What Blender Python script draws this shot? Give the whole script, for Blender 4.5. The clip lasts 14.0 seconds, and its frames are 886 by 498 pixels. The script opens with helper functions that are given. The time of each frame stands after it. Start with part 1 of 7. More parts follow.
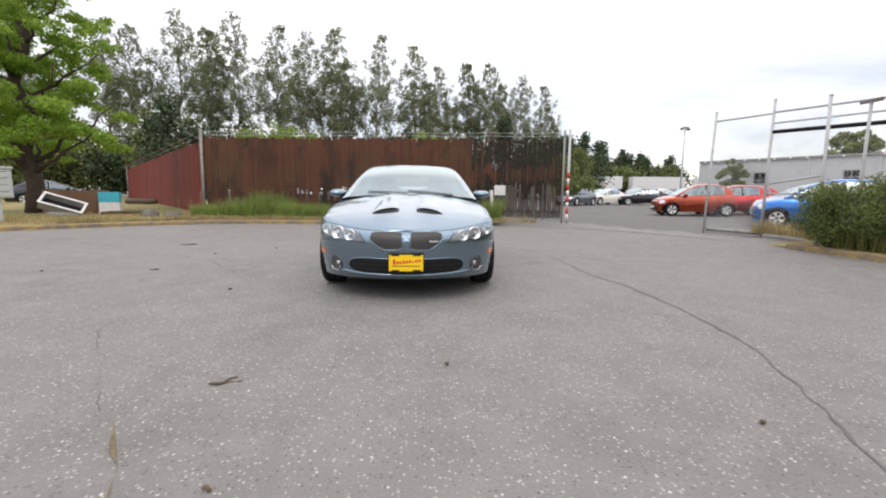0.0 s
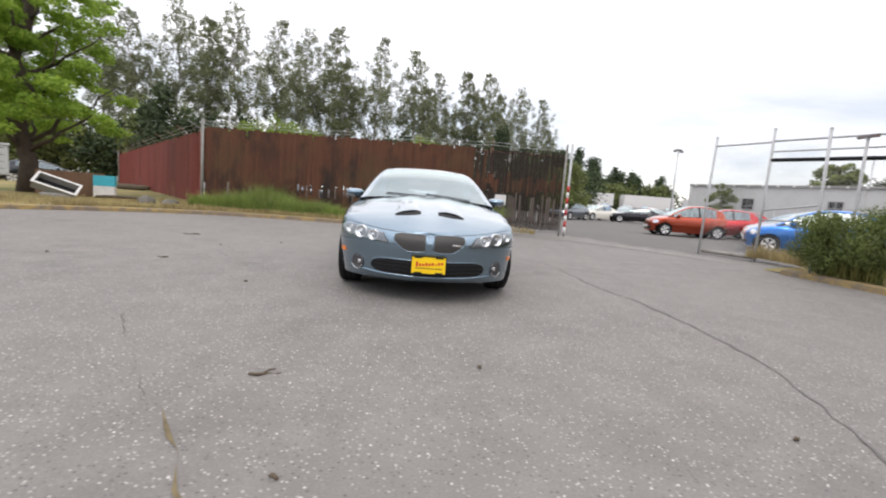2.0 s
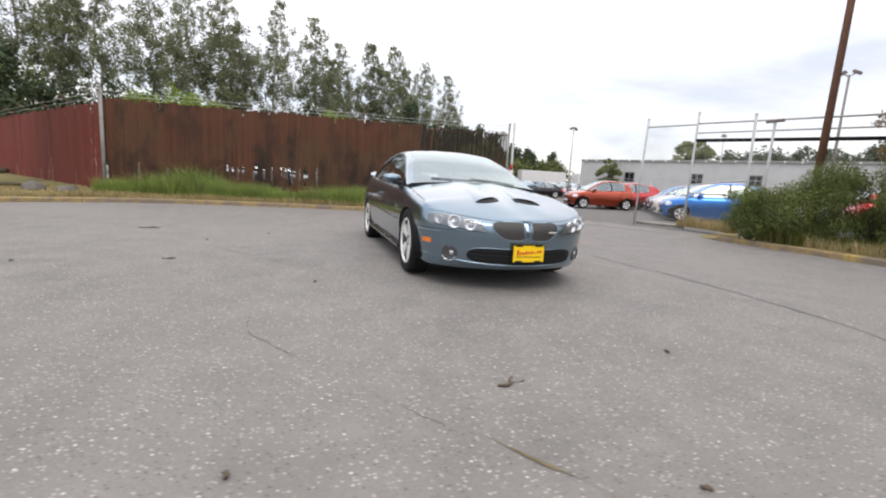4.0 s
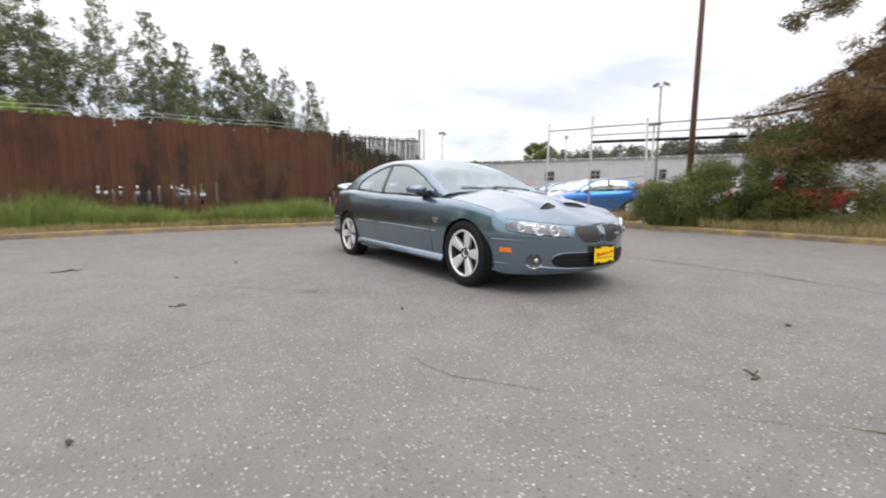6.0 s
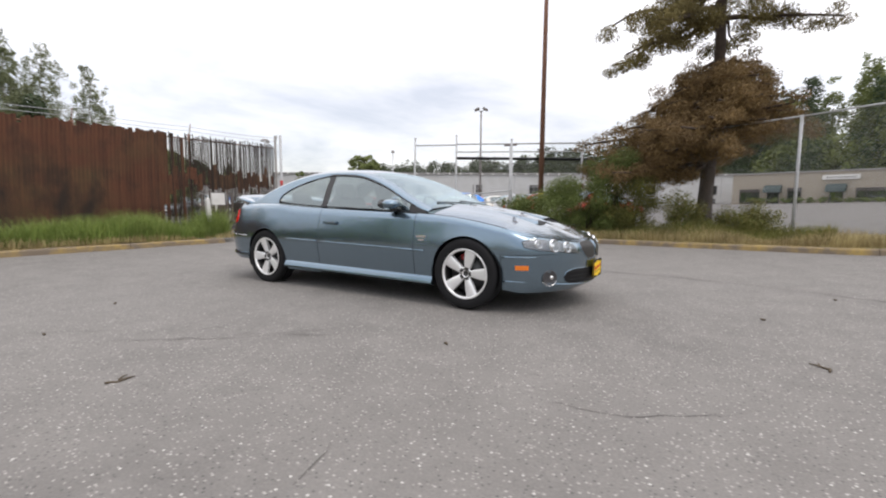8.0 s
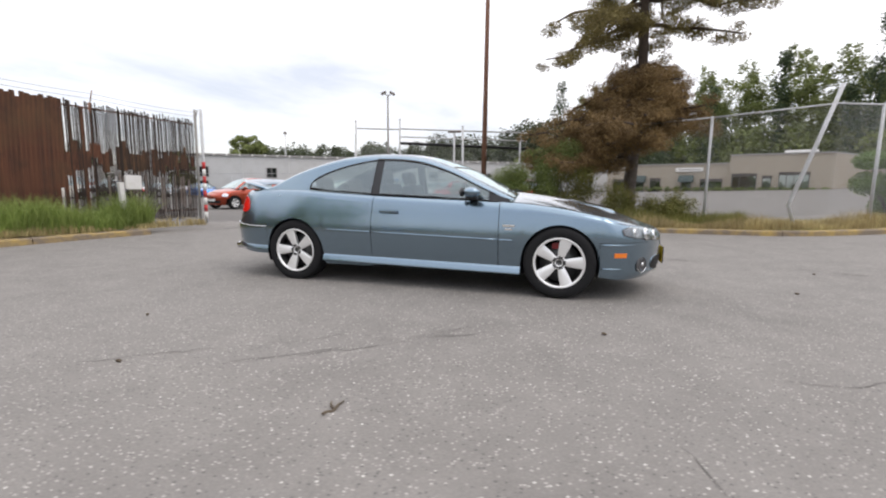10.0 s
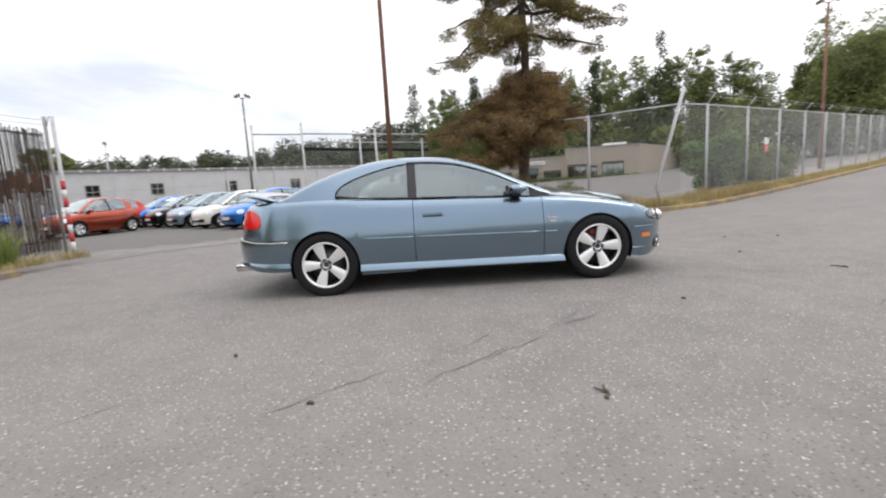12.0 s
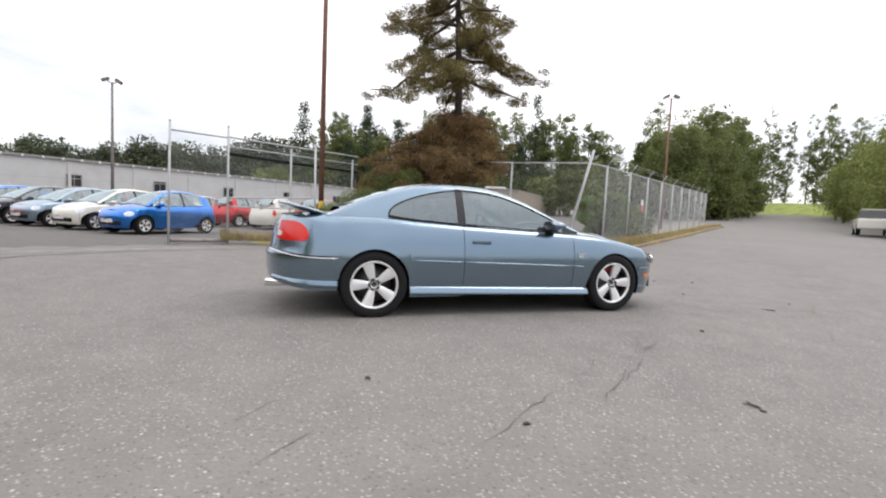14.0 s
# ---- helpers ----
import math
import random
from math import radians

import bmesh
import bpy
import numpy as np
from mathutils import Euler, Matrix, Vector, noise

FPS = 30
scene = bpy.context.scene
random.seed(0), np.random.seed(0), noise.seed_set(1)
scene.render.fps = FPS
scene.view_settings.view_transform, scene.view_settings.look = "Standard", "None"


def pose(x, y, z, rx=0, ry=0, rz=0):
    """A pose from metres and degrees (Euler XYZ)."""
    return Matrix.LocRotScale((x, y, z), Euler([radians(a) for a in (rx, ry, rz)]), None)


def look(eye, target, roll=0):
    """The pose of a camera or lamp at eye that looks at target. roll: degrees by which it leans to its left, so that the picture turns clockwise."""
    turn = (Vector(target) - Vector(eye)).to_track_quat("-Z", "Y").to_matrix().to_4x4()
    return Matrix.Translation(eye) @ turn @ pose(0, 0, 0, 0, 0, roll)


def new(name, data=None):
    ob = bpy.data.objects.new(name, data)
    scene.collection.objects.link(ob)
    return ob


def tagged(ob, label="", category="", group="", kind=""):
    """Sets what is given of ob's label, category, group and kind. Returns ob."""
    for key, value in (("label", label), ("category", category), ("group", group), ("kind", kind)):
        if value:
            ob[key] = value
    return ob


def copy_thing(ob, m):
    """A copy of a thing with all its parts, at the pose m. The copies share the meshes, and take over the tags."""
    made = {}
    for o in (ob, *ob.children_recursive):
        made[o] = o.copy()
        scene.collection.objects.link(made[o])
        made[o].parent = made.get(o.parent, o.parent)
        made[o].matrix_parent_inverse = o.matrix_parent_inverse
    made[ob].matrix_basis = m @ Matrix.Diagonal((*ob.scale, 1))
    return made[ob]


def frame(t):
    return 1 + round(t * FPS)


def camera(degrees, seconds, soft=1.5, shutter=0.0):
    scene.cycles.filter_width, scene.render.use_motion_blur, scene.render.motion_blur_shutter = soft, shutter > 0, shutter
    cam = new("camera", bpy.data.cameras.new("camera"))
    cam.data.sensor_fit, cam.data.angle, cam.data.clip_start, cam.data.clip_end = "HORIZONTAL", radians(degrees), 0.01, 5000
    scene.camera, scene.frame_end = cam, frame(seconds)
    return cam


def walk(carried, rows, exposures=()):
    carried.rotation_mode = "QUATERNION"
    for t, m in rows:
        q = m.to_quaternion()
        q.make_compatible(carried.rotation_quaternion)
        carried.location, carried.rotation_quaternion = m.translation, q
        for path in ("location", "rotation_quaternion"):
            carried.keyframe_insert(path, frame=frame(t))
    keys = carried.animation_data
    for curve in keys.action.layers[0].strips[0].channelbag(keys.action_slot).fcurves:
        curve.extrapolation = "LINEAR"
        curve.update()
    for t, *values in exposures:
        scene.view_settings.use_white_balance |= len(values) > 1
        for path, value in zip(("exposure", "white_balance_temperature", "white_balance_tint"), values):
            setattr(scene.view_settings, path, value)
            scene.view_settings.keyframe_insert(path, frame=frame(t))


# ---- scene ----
cam = camera(90.5, 14.0, 2.0, 0.4)
PATH = [
    (0, (0.14, -6.232, 1.035), (0.245, -4.251, 0.781), 0.6),
    (0.5, (0.143, -6.222, 1.031), (0.244, -4.239, 0.791), 0.6),
    (1, (0.165, -6.232, 1.028), (0.19, -4.241, 0.84), 2.9),
    (1.5, (0.117, -6.217, 1.013), (0.129, -4.23, 0.785), 4.6),
    (2, (-0.174, -6.254, 1.014), (-0.016, -4.273, 0.788), 4.3),
    (4.5, (-2.367, -5.62, 0.99), (-1.658, -3.779, 0.664), 1.8),
    (5, (-2.813, -5.394, 0.98), (-2.0, -3.597, 0.65), -0.1),
    (5.5, (-3.181, -5.096, 0.988), (-2.274, -3.338, 0.69), 0.6),
    (6, (-3.546, -4.807, 0.993), (-2.397, -3.19, 0.734), 0.0),
    (6.5, (-3.757, -4.425, 0.992), (-2.4, -2.975, 0.756), 0.6),
    (7, (-3.971, -4.063, 0.992), (-2.441, -2.787, 0.817), -0.0),
    (7.5, (-4.205, -3.683, 0.994), (-2.605, -2.502, 0.782), -0.7),
    (8, (-4.375, -3.293, 1.018), (-2.675, -2.26, 0.816), 0.3),
    (10.5, (-5.119, -1.055, 1.024), (-3.171, -0.686, 0.766), -1.1),
    (11, (-5.228, -0.599, 1.042), (-3.252, -0.436, 0.782), -3.2),
    (11.5, (-5.239, -0.128, 1.038), (-3.266, 0.016, 0.741), -3.1),
    (12, (-5.29, 0.332, 1.043), (-3.308, 0.275, 0.78), -3.3),
    (12.5, (-5.281, 0.789, 1.022), (-3.314, 0.558, 0.747), -2.9),
    (13, (-5.249, 1.241, 1.029), (-3.29, 0.897, 0.813), -1.3),
    (13.5, (-5.212, 1.676, 1.032), (-3.294, 1.145, 0.838), -0.3),
    (14, (-5.077, 2.107, 1.035), (-3.182, 1.48, 0.898), 2.8),
]
walk(cam, [(t, look(eye, target, roll)) for t, eye, target, roll in PATH], [(0.0, 0.12, 6850, 14), (6.0, 0.12, 6850, 14), (8.0, 0.01, 6850, 14), (9.2, 0.05, 6850, 14), (10.5, 0.12, 6850, 14), (14.0, 0.12, 6850, 14)])

# ---- light: a bright overcast sky with soft sun ----
SUN_EL, SUN_AZ = 58.0, 200.0
world = bpy.data.worlds.new("overcast_sky")
scene.world = world
world.use_nodes = True
wn, wl = world.node_tree.nodes, world.node_tree.links
wn.clear()


def wnode(kind, **values):
    n = wn.new(kind)
    for k, v in values.items():
        n.inputs[k].default_value = v
    return n


w_co = wnode("ShaderNodeTexCoord")
w_sep = wnode("ShaderNodeSeparateXYZ")
wl.new(w_co.outputs["Generated"], w_sep.inputs[0])
# overcast luminance: the zenith three times as bright as the horizon
w_up = wnode("ShaderNodeMapRange", **{"From Min": 0.0, "From Max": 1.0, "To Min": 0.84, "To Max": 2.5})
wl.new(w_sep.outputs["Z"], w_up.inputs["Value"])
# cloud deck: direction flattened onto a plane overhead
w_den = wnode("ShaderNodeMath"); w_den.operation = "MAXIMUM"; w_den.inputs[1].default_value = 0.04
wl.new(w_sep.outputs["Z"], w_den.inputs[0])
w_add = wnode("ShaderNodeMath"); w_add.operation = "ADD"; w_add.inputs[1].default_value = 0.16
wl.new(w_den.outputs[0], w_add.inputs[0])
w_div = wnode("ShaderNodeVectorMath"); w_div.operation = "DIVIDE"
w_cmb = wnode("ShaderNodeCombineXYZ")
for k in "XYZ":
    wl.new(w_add.outputs[0], w_cmb.inputs[k])
wl.new(w_co.outputs["Generated"], w_div.inputs[0])
wl.new(w_cmb.outputs[0], w_div.inputs[1])
w_noise = wnode("ShaderNodeTexNoise", Scale=0.7, Detail=7.0, Roughness=0.55, Distortion=0.3)
wl.new(w_div.outputs[0], w_noise.inputs["Vector"])
w_ramp = wn.new("ShaderNodeValToRGB")
w_ramp.color_ramp.elements[0].position, w_ramp.color_ramp.elements[0].color = 0.38, (0.52, 0.555, 0.61, 1)
w_ramp.color_ramp.elements[1].position, w_ramp.color_ramp.elements[1].color = 0.66, (1.0, 1.0, 1.0, 1)
wl.new(w_noise.outputs["Fac"], w_ramp.inputs[0])
w_mul = wnode("ShaderNodeVectorMath"); w_mul.operation = "SCALE"
wl.new(w_ramp.outputs[0], w_mul.inputs[0])
wl.new(w_up.outputs[0], w_mul.inputs["Scale"])
w_sky = wn.new("ShaderNodeTexSky")
w_sky.sky_type, w_sky.sun_disc = "NISHITA", False
w_sky.sun_elevation, w_sky.sun_rotation = radians(SUN_EL), radians(SUN_AZ)
w_bg1, w_bg2, w_sum, w_out = wnode("ShaderNodeBackground", Strength=0.95), wnode("ShaderNodeBackground", Strength=0.05), wn.new("ShaderNodeAddShader"), wn.new("ShaderNodeOutputWorld")
wl.new(w_mul.outputs[0], w_bg1.inputs[0])
wl.new(w_sky.outputs[0], w_bg2.inputs[0])
wl.new(w_bg1.outputs[0], w_sum.inputs[0])
wl.new(w_bg2.outputs[0], w_sum.inputs[1])
wl.new(w_sum.outputs[0], w_out.inputs[0])

sun = new("sun", bpy.data.lights.new("sun", "SUN"))
sun.data.energy, sun.data.angle, sun.data.color = 0.8, radians(25), (1.0, 0.96, 0.9)
# the sky's rotation turns from north (+y) clockwise, seen from above
_e, _a = radians(SUN_EL), radians(SUN_AZ)
sun.matrix_world = look((math.sin(_a) * math.cos(_e) * 80, math.cos(_a) * math.cos(_e) * 80, math.sin(_e) * 80), (0, 0, 0))
scene.view_settings.exposure = 0.0

# ---- materials ----
class Mat:
    """A node material with a few shorthands."""
    def __init__(self, name, rough=0.6, metal=0.0, color=(0.5, 0.5, 0.5), **values):
        self.m = bpy.data.materials.new(name)
        self.m.use_nodes = True
        self.n, self.l = self.m.node_tree.nodes, self.m.node_tree.links
        self.b = self.n["Principled BSDF"]
        self.b.inputs["Base Color"].default_value = (*color, 1)
        self.b.inputs["Roughness"].default_value = rough
        self.b.inputs["Metallic"].default_value = metal
        for k, v in values.items():
            self.b.inputs[k.replace("_", " ")].default_value = v
        self.co = None

    def coord(self, stretch=(1, 1, 1), world_space=False):
        n = self.n.new("ShaderNodeMapping")
        n.inputs["Scale"].default_value = stretch
        if world_space:
            self.l.new(self.n.new("ShaderNodeNewGeometry").outputs["Position"], n.inputs[0])
        else:
            self.l.new(self.n.new("ShaderNodeTexCoord").outputs["Object"], n.inputs[0])
        return n.outputs[0]

    def noise(self, scale, detail=4, rough=0.55, co=None, distort=0.0):
        n = self.n.new("ShaderNodeTexNoise")
        n.inputs["Scale"].default_value, n.inputs["Detail"].default_value = scale, detail
        n.inputs["Roughness"].default_value, n.inputs["Distortion"].default_value = rough, distort
        self.l.new(co if co is not None else self.coord(), n.inputs["Vector"])
        return n.outputs["Fac"]

    def voronoi(self, scale, co=None, out="Distance", feature="F1"):
        n = self.n.new("ShaderNodeTexVoronoi")
        n.feature = feature
        n.inputs["Scale"].default_value = scale
        self.l.new(co if co is not None else self.coord(), n.inputs["Vector"])
        return n.outputs[out]

    def ramp(self, fac, *stops):
        n = self.n.new("ShaderNodeValToRGB")
        e = n.color_ramp.elements
        while len(e) < len(stops):
            e.new(0.5)
        for k, (p, c) in zip(e, stops):
            k.position, k.color = p, (*c, 1) if not isinstance(c, float) else (c, c, c, 1)
        self.l.new(fac, n.inputs[0])
        return n.outputs[0]

    def mix(self, fac, a, b, how="MIX"):
        n = self.n.new("ShaderNodeMix")
        n.data_type, n.blend_type = "RGBA", how
        for s, v in ((n.inputs[0], fac), (n.inputs[6], a), (n.inputs[7], b)):
            if isinstance(v, (int, float)):
                s.default_value = v
            elif isinstance(v, tuple):
                s.default_value = (*v, 1)
            else:
                self.l.new(v, s)
        return n.outputs[2]

    def math(self, op, a, b=0.0):
        n = self.n.new("ShaderNodeMath")
        n.operation = op
        for s, v in ((n.inputs[0], a), (n.inputs[1], b)):
            if isinstance(v, (int, float)):
                s.default_value = v
            else:
                self.l.new(v, s)
        return n.outputs[0]

    def random(self):
        return self.n.new("ShaderNodeObjectInfo").outputs["Random"]

    def island(self):
        return self.n.new("ShaderNodeNewGeometry").outputs["Random Per Island"]

    def color(self, s):
        self.l.new(s, self.b.inputs["Base Color"])
        return self

    def rough(self, s):
        self.l.new(s, self.b.inputs["Roughness"])
        return self

    def bump(self, s, strength=0.3, dist=0.01):
        n = self.n.new("ShaderNodeBump")
        n.inputs["Strength"].default_value, n.inputs["Distance"].default_value = strength, dist
        self.l.new(s, n.inputs["Height"])
        self.l.new(n.outputs[0], self.b.inputs["Normal"])
        return self


def asphalt(name, base, stones, warm=(1.0, 0.945, 0.89)):
    a = Mat(name, 0.9)
    co = a.coord(world_space=True)
    big = a.noise(0.35, 5, 0.6, co)
    mid = a.noise(2.6, 4, 0.6, co)
    fine = a.noise(90, 3, 0.7, co)
    c0 = tuple(base * k for k in warm)
    col = a.mix(a.ramp(big, (0.3, 0.0), (0.7, 1.0)), tuple(v * 0.86 for v in c0), tuple(v * 1.12 for v in c0))
    col = a.mix(a.ramp(mid, (0.35, 0.0), (0.72, 1.0)), col, tuple(v * 1.18 for v in c0))
    col = a.mix(0.55, col, a.mix(fine, (0.35, 0.35, 0.35), (1.7, 1.68, 1.62)), "MULTIPLY")
    # exposed pale and dark aggregate
    cell = a.voronoi(55, co)
    rnd = a.voronoi(55, co, "Color")
    sel = a.n.new("ShaderNodeSeparateColor")
    a.l.new(rnd, sel.inputs[0])
    pale = a.math("MULTIPLY", a.ramp(cell, (0.22, 1.0), (0.42, 0.0)), a.ramp(sel.outputs[0], (0.66, 0.0), (0.72, 1.0)))
    dark = a.math("MULTIPLY", a.ramp(cell, (0.2, 1.0), (0.45, 0.0)), a.ramp(sel.outputs[1], (0.72, 0.0), (0.8, 1.0)))
    col = a.mix(a.math("MULTIPLY", pale, 0.75), col, stones)
    col = a.mix(a.math("MULTIPLY", dark, 0.6), col, (0.05, 0.05, 0.05))
    big_pale = a.voronoi(26, co)
    sel2 = a.n.new("ShaderNodeSeparateColor")
    a.l.new(a.voronoi(26, co, "Color"), sel2.inputs[0])
    p2 = a.math("MULTIPLY", a.ramp(big_pale, (0.12, 1.0), (0.2, 0.0)), a.ramp(sel2.outputs[0], (0.82, 0.0), (0.86, 1.0)))
    col = a.mix(a.math("MULTIPLY", p2, 0.8), col, (0.6, 0.58, 0.54))
    stain = a.ramp(a.noise(0.9, 3, 0.5, co, 0.6), (0.66, 0.0), (0.78, 1.0))
    col = a.mix(a.math("MULTIPLY", stain, 0.3), col, tuple(v * 0.55 for v in c0))
    a.color(col)
    a.bump(a.math("ADD", a.math("MULTIPLY", fine, 0.6), cell), 0.5, 0.006)
    return a.m


ASPHALT = asphalt("worn_asphalt", 0.178, (0.42, 0.40, 0.37))
ASPHALT_LOT = asphalt("lot_asphalt", 0.118, (0.26, 0.25, 0.24))


def painted(name, color, dirt=(0.12, 0.10, 0.08), rough=0.6, amount=0.5, scale=3.0):
    a = Mat(name, rough)
    n = a.noise(scale, 6, 0.65)
    a.color(a.mix(a.math("MULTIPLY", a.ramp(n, (0.45, 0.0), (0.75, 1.0)), amount), color, dirt))
    a.bump(a.noise(scale * 14, 3), 0.15, 0.004)
    return a.m


def stuff(name, c1, c2, rough=0.7, scale=4.0, trans=0.0, bump=0.2):
    """Two-tone by piece and by noise."""
    a = Mat(name, rough)
    col = a.mix(a.island(), c1, c2)
    a.color(a.mix(0.75, col, a.mix(a.ramp(a.noise(scale, 4), (0.3, 0.0), (0.7, 1.0)), (0.5, 0.5, 0.5), (1.4, 1.45, 1.3)), "MULTIPLY"))
    if trans:
        a.b.inputs["Subsurface Weight"].default_value = 0.0
        t = a.n.new("ShaderNodeBsdfTranslucent")
        a.l.new(col, t.inputs[0])
        mx = a.n.new("ShaderNodeMixShader")
        mx.inputs[0].default_value = trans
        a.l.new(a.b.outputs[0], mx.inputs[1])
        a.l.new(t.outputs[0], mx.inputs[2])
        a.l.new(mx.outputs[0], a.n["Material Output"].inputs[0])
    return a.m


def car_paint(name, color, flake=0.25, rough=0.32):
    a = Mat(name, rough, 0.95 if flake else 0.0, color, Coat_Weight=1.0, Coat_Roughness=0.03)
    if flake:
        v = a.noise(900, 2)
        a.color(a.mix(v, tuple(c * (1 - flake) for c in color), tuple(min(1, c * (1 + flake)) for c in color)))
    dust = a.noise(2.5, 5)
    a.rough(a.ramp(dust, (0.3, rough), (0.8, rough + 0.08)))
    return a.m


def window_glass(name, tint, see=0.75, gloss=0.09):
    """Tinted single-sheet glass: see-through, with a mirror gloss that grows at glancing angles."""
    m = bpy.data.materials.new(name)
    m.use_nodes = True
    n, l = m.node_tree.nodes, m.node_tree.links
    n.remove(n["Principled BSDF"])
    tr, gl, lw, mx = n.new("ShaderNodeBsdfTransparent"), n.new("ShaderNodeBsdfGlossy"), n.new("ShaderNodeLayerWeight"), n.new("ShaderNodeMixShader")
    tr.inputs[0].default_value = (*[c * see for c in tint], 1)
    gl.inputs["Roughness"].default_value = 0.02
    gl.inputs["Color"].default_value = (0.84, 0.96, 0.98, 1)
    lw.inputs["Blend"].default_value = 0.5
    pw, ml = n.new("ShaderNodeMath"), n.new("ShaderNodeMath")
    pw.operation, pw.inputs[1].default_value = "POWER", 3.0
    ml.operation, ml.inputs[1].default_value, ml.inputs[2].default_value = "MULTIPLY_ADD", 0.8, gloss
    l.new(lw.outputs["Facing"], pw.inputs[0])
    l.new(pw.outputs[0], ml.inputs[0])
    l.new(ml.outputs[0], mx.inputs[0])
    l.new(tr.outputs[0], mx.inputs[1])
    l.new(gl.outputs[0], mx.inputs[2])
    l.new(mx.outputs[0], n["Material Output"].inputs[0])
    return m


PAINT = car_paint("slate_blue_metallic", (0.188, 0.264, 0.328), 0.25, 0.21)
GLASS = window_glass("tinted_glass", (0.70, 0.76, 0.73), 0.80, 0.20)
CLEAR = window_glass("clear_lens", (1, 1, 1), 0.95, 0.10)
RUBBER = Mat("tyre_rubber", 0.8, 0, (0.013, 0.013, 0.014), Specular_IOR_Level=0.25).m
BLACK = Mat("black_plastic", 0.55, 0, (0.010, 0.010, 0.011), Specular_IOR_Level=0.25).m
GLOSSBLACK = Mat("black_trim", 0.2, 0, (0.012, 0.012, 0.013)).m
ALLOY = Mat("silver_alloy", 0.30, 0.45, (0.86, 0.86, 0.85)).m
CHROME = Mat("chrome", 0.1, 1.0, (0.85, 0.85, 0.85)).m
DARKMETAL = Mat("brake_disc", 0.45, 0.8, (0.10, 0.10, 0.10)).m
CALIPER = Mat("red_caliper", 0.4, 0, (0.22, 0.01, 0.012)).m
REDLENS = Mat("red_lens", 0.12, 0, (0.70, 0.012, 0.006), Coat_Weight=0.15, Coat_Roughness=0.03).m
WHITELENS = Mat("pale_lens", 0.15, 0, (0.75, 0.72, 0.70), Coat_Weight=0.5).m
AMBER = Mat("amber_lens", 0.2, 0, (0.9, 0.22, 0.02), Coat_Weight=0.6).m
SEAT = Mat("dark_leather", 0.5, 0, (0.03, 0.03, 0.034)).m
SEATLIGHT = Mat("grey_trim", 0.7, 0, (0.22, 0.22, 0.21)).m
PLATE = Mat("yellow_plate", 0.45, 0, (0.95, 0.62, 0.005)).m
PLATEINK = Mat("plate_ink", 0.5, 0, (0.05, 0.02, 0.01)).m
REDINK = Mat("red_ink", 0.5, 0, (0.6, 0.05, 0.02)).m
LAMPBOWL = Mat("lamp_reflector", 0.14, 1.0, (0.74, 0.74, 0.75)).m
FOGBOWL = Mat("fog_lamp_bowl", 0.2, 0.6, (0.10, 0.10, 0.105)).m
LAMPDARK = Mat("lamp_housing", 0.3, 0.5, (0.15, 0.15, 0.16)).m

_g = Mat("grille_mesh", 0.5, 0.5)
_gc = _g.coord((1, 1, 1))
_g.color(_g.ramp(_g.voronoi(420, _gc), (0.25, (0.012, 0.012, 0.012)), (0.5, (0.07, 0.067, 0.063))))
GRILLE = _g.m

GALV = painted("galvanised_steel", (0.50, 0.51, 0.52), (0.30, 0.29, 0.27), 0.45, 0.6, 5.0)
RUSTWIRE = painted("rusted_wire", (0.055, 0.038, 0.028), (0.03, 0.02, 0.015), 0.85, 0.6, 6.0)
WIRE = painted("galvanised_wire", (0.62, 0.63, 0.64), (0.45, 0.45, 0.44), 0.5, 0.5, 5.0)
RUSTPOLE = painted("rusty_steel", (0.25, 0.125, 0.085), (0.13, 0.075, 0.05), 0.8, 0.7, 4.0)
GREYPOLE = painted("weathered_grey_steel", (0.20, 0.19, 0.18), (0.16, 0.08, 0.05), 0.7, 0.7, 4.0)
WORNPOST = painted("worn_galvanised_post", (0.28, 0.275, 0.26), (0.16, 0.12, 0.09), 0.6, 0.7, 5.0)
WHITE = painted("white_paint", (0.72, 0.71, 0.69), (0.45, 0.42, 0.37), 0.6, 0.4, 6.0)
REDPAINT = painted("red_paint", (0.5, 0.03, 0.03), (0.3, 0.2, 0.17), 0.6, 0.4, 6.0)
YELLOWPAINT = painted("yellow_post_paint", (0.6, 0.42, 0.03), (0.25, 0.18, 0.08), 0.7, 0.6, 6.0)
CONCRETE = painted("old_concrete", (0.33, 0.31, 0.28), (0.16, 0.14, 0.11), 0.9, 0.7, 5.0)

_k = Mat("yellow_kerb_paint", 0.85)
_kc = _k.coord(world_space=True)
_k.color(_k.mix(_k.ramp(_k.noise(2.2, 7, 0.7, _kc), (0.35, 0.0), (0.55, 1.0)), (0.38, 0.265, 0.085), (0.185, 0.145, 0.105)))
_k.bump(_k.noise(40, 4, 0.6, _kc), 0.4, 0.01)
KERB = _k.m

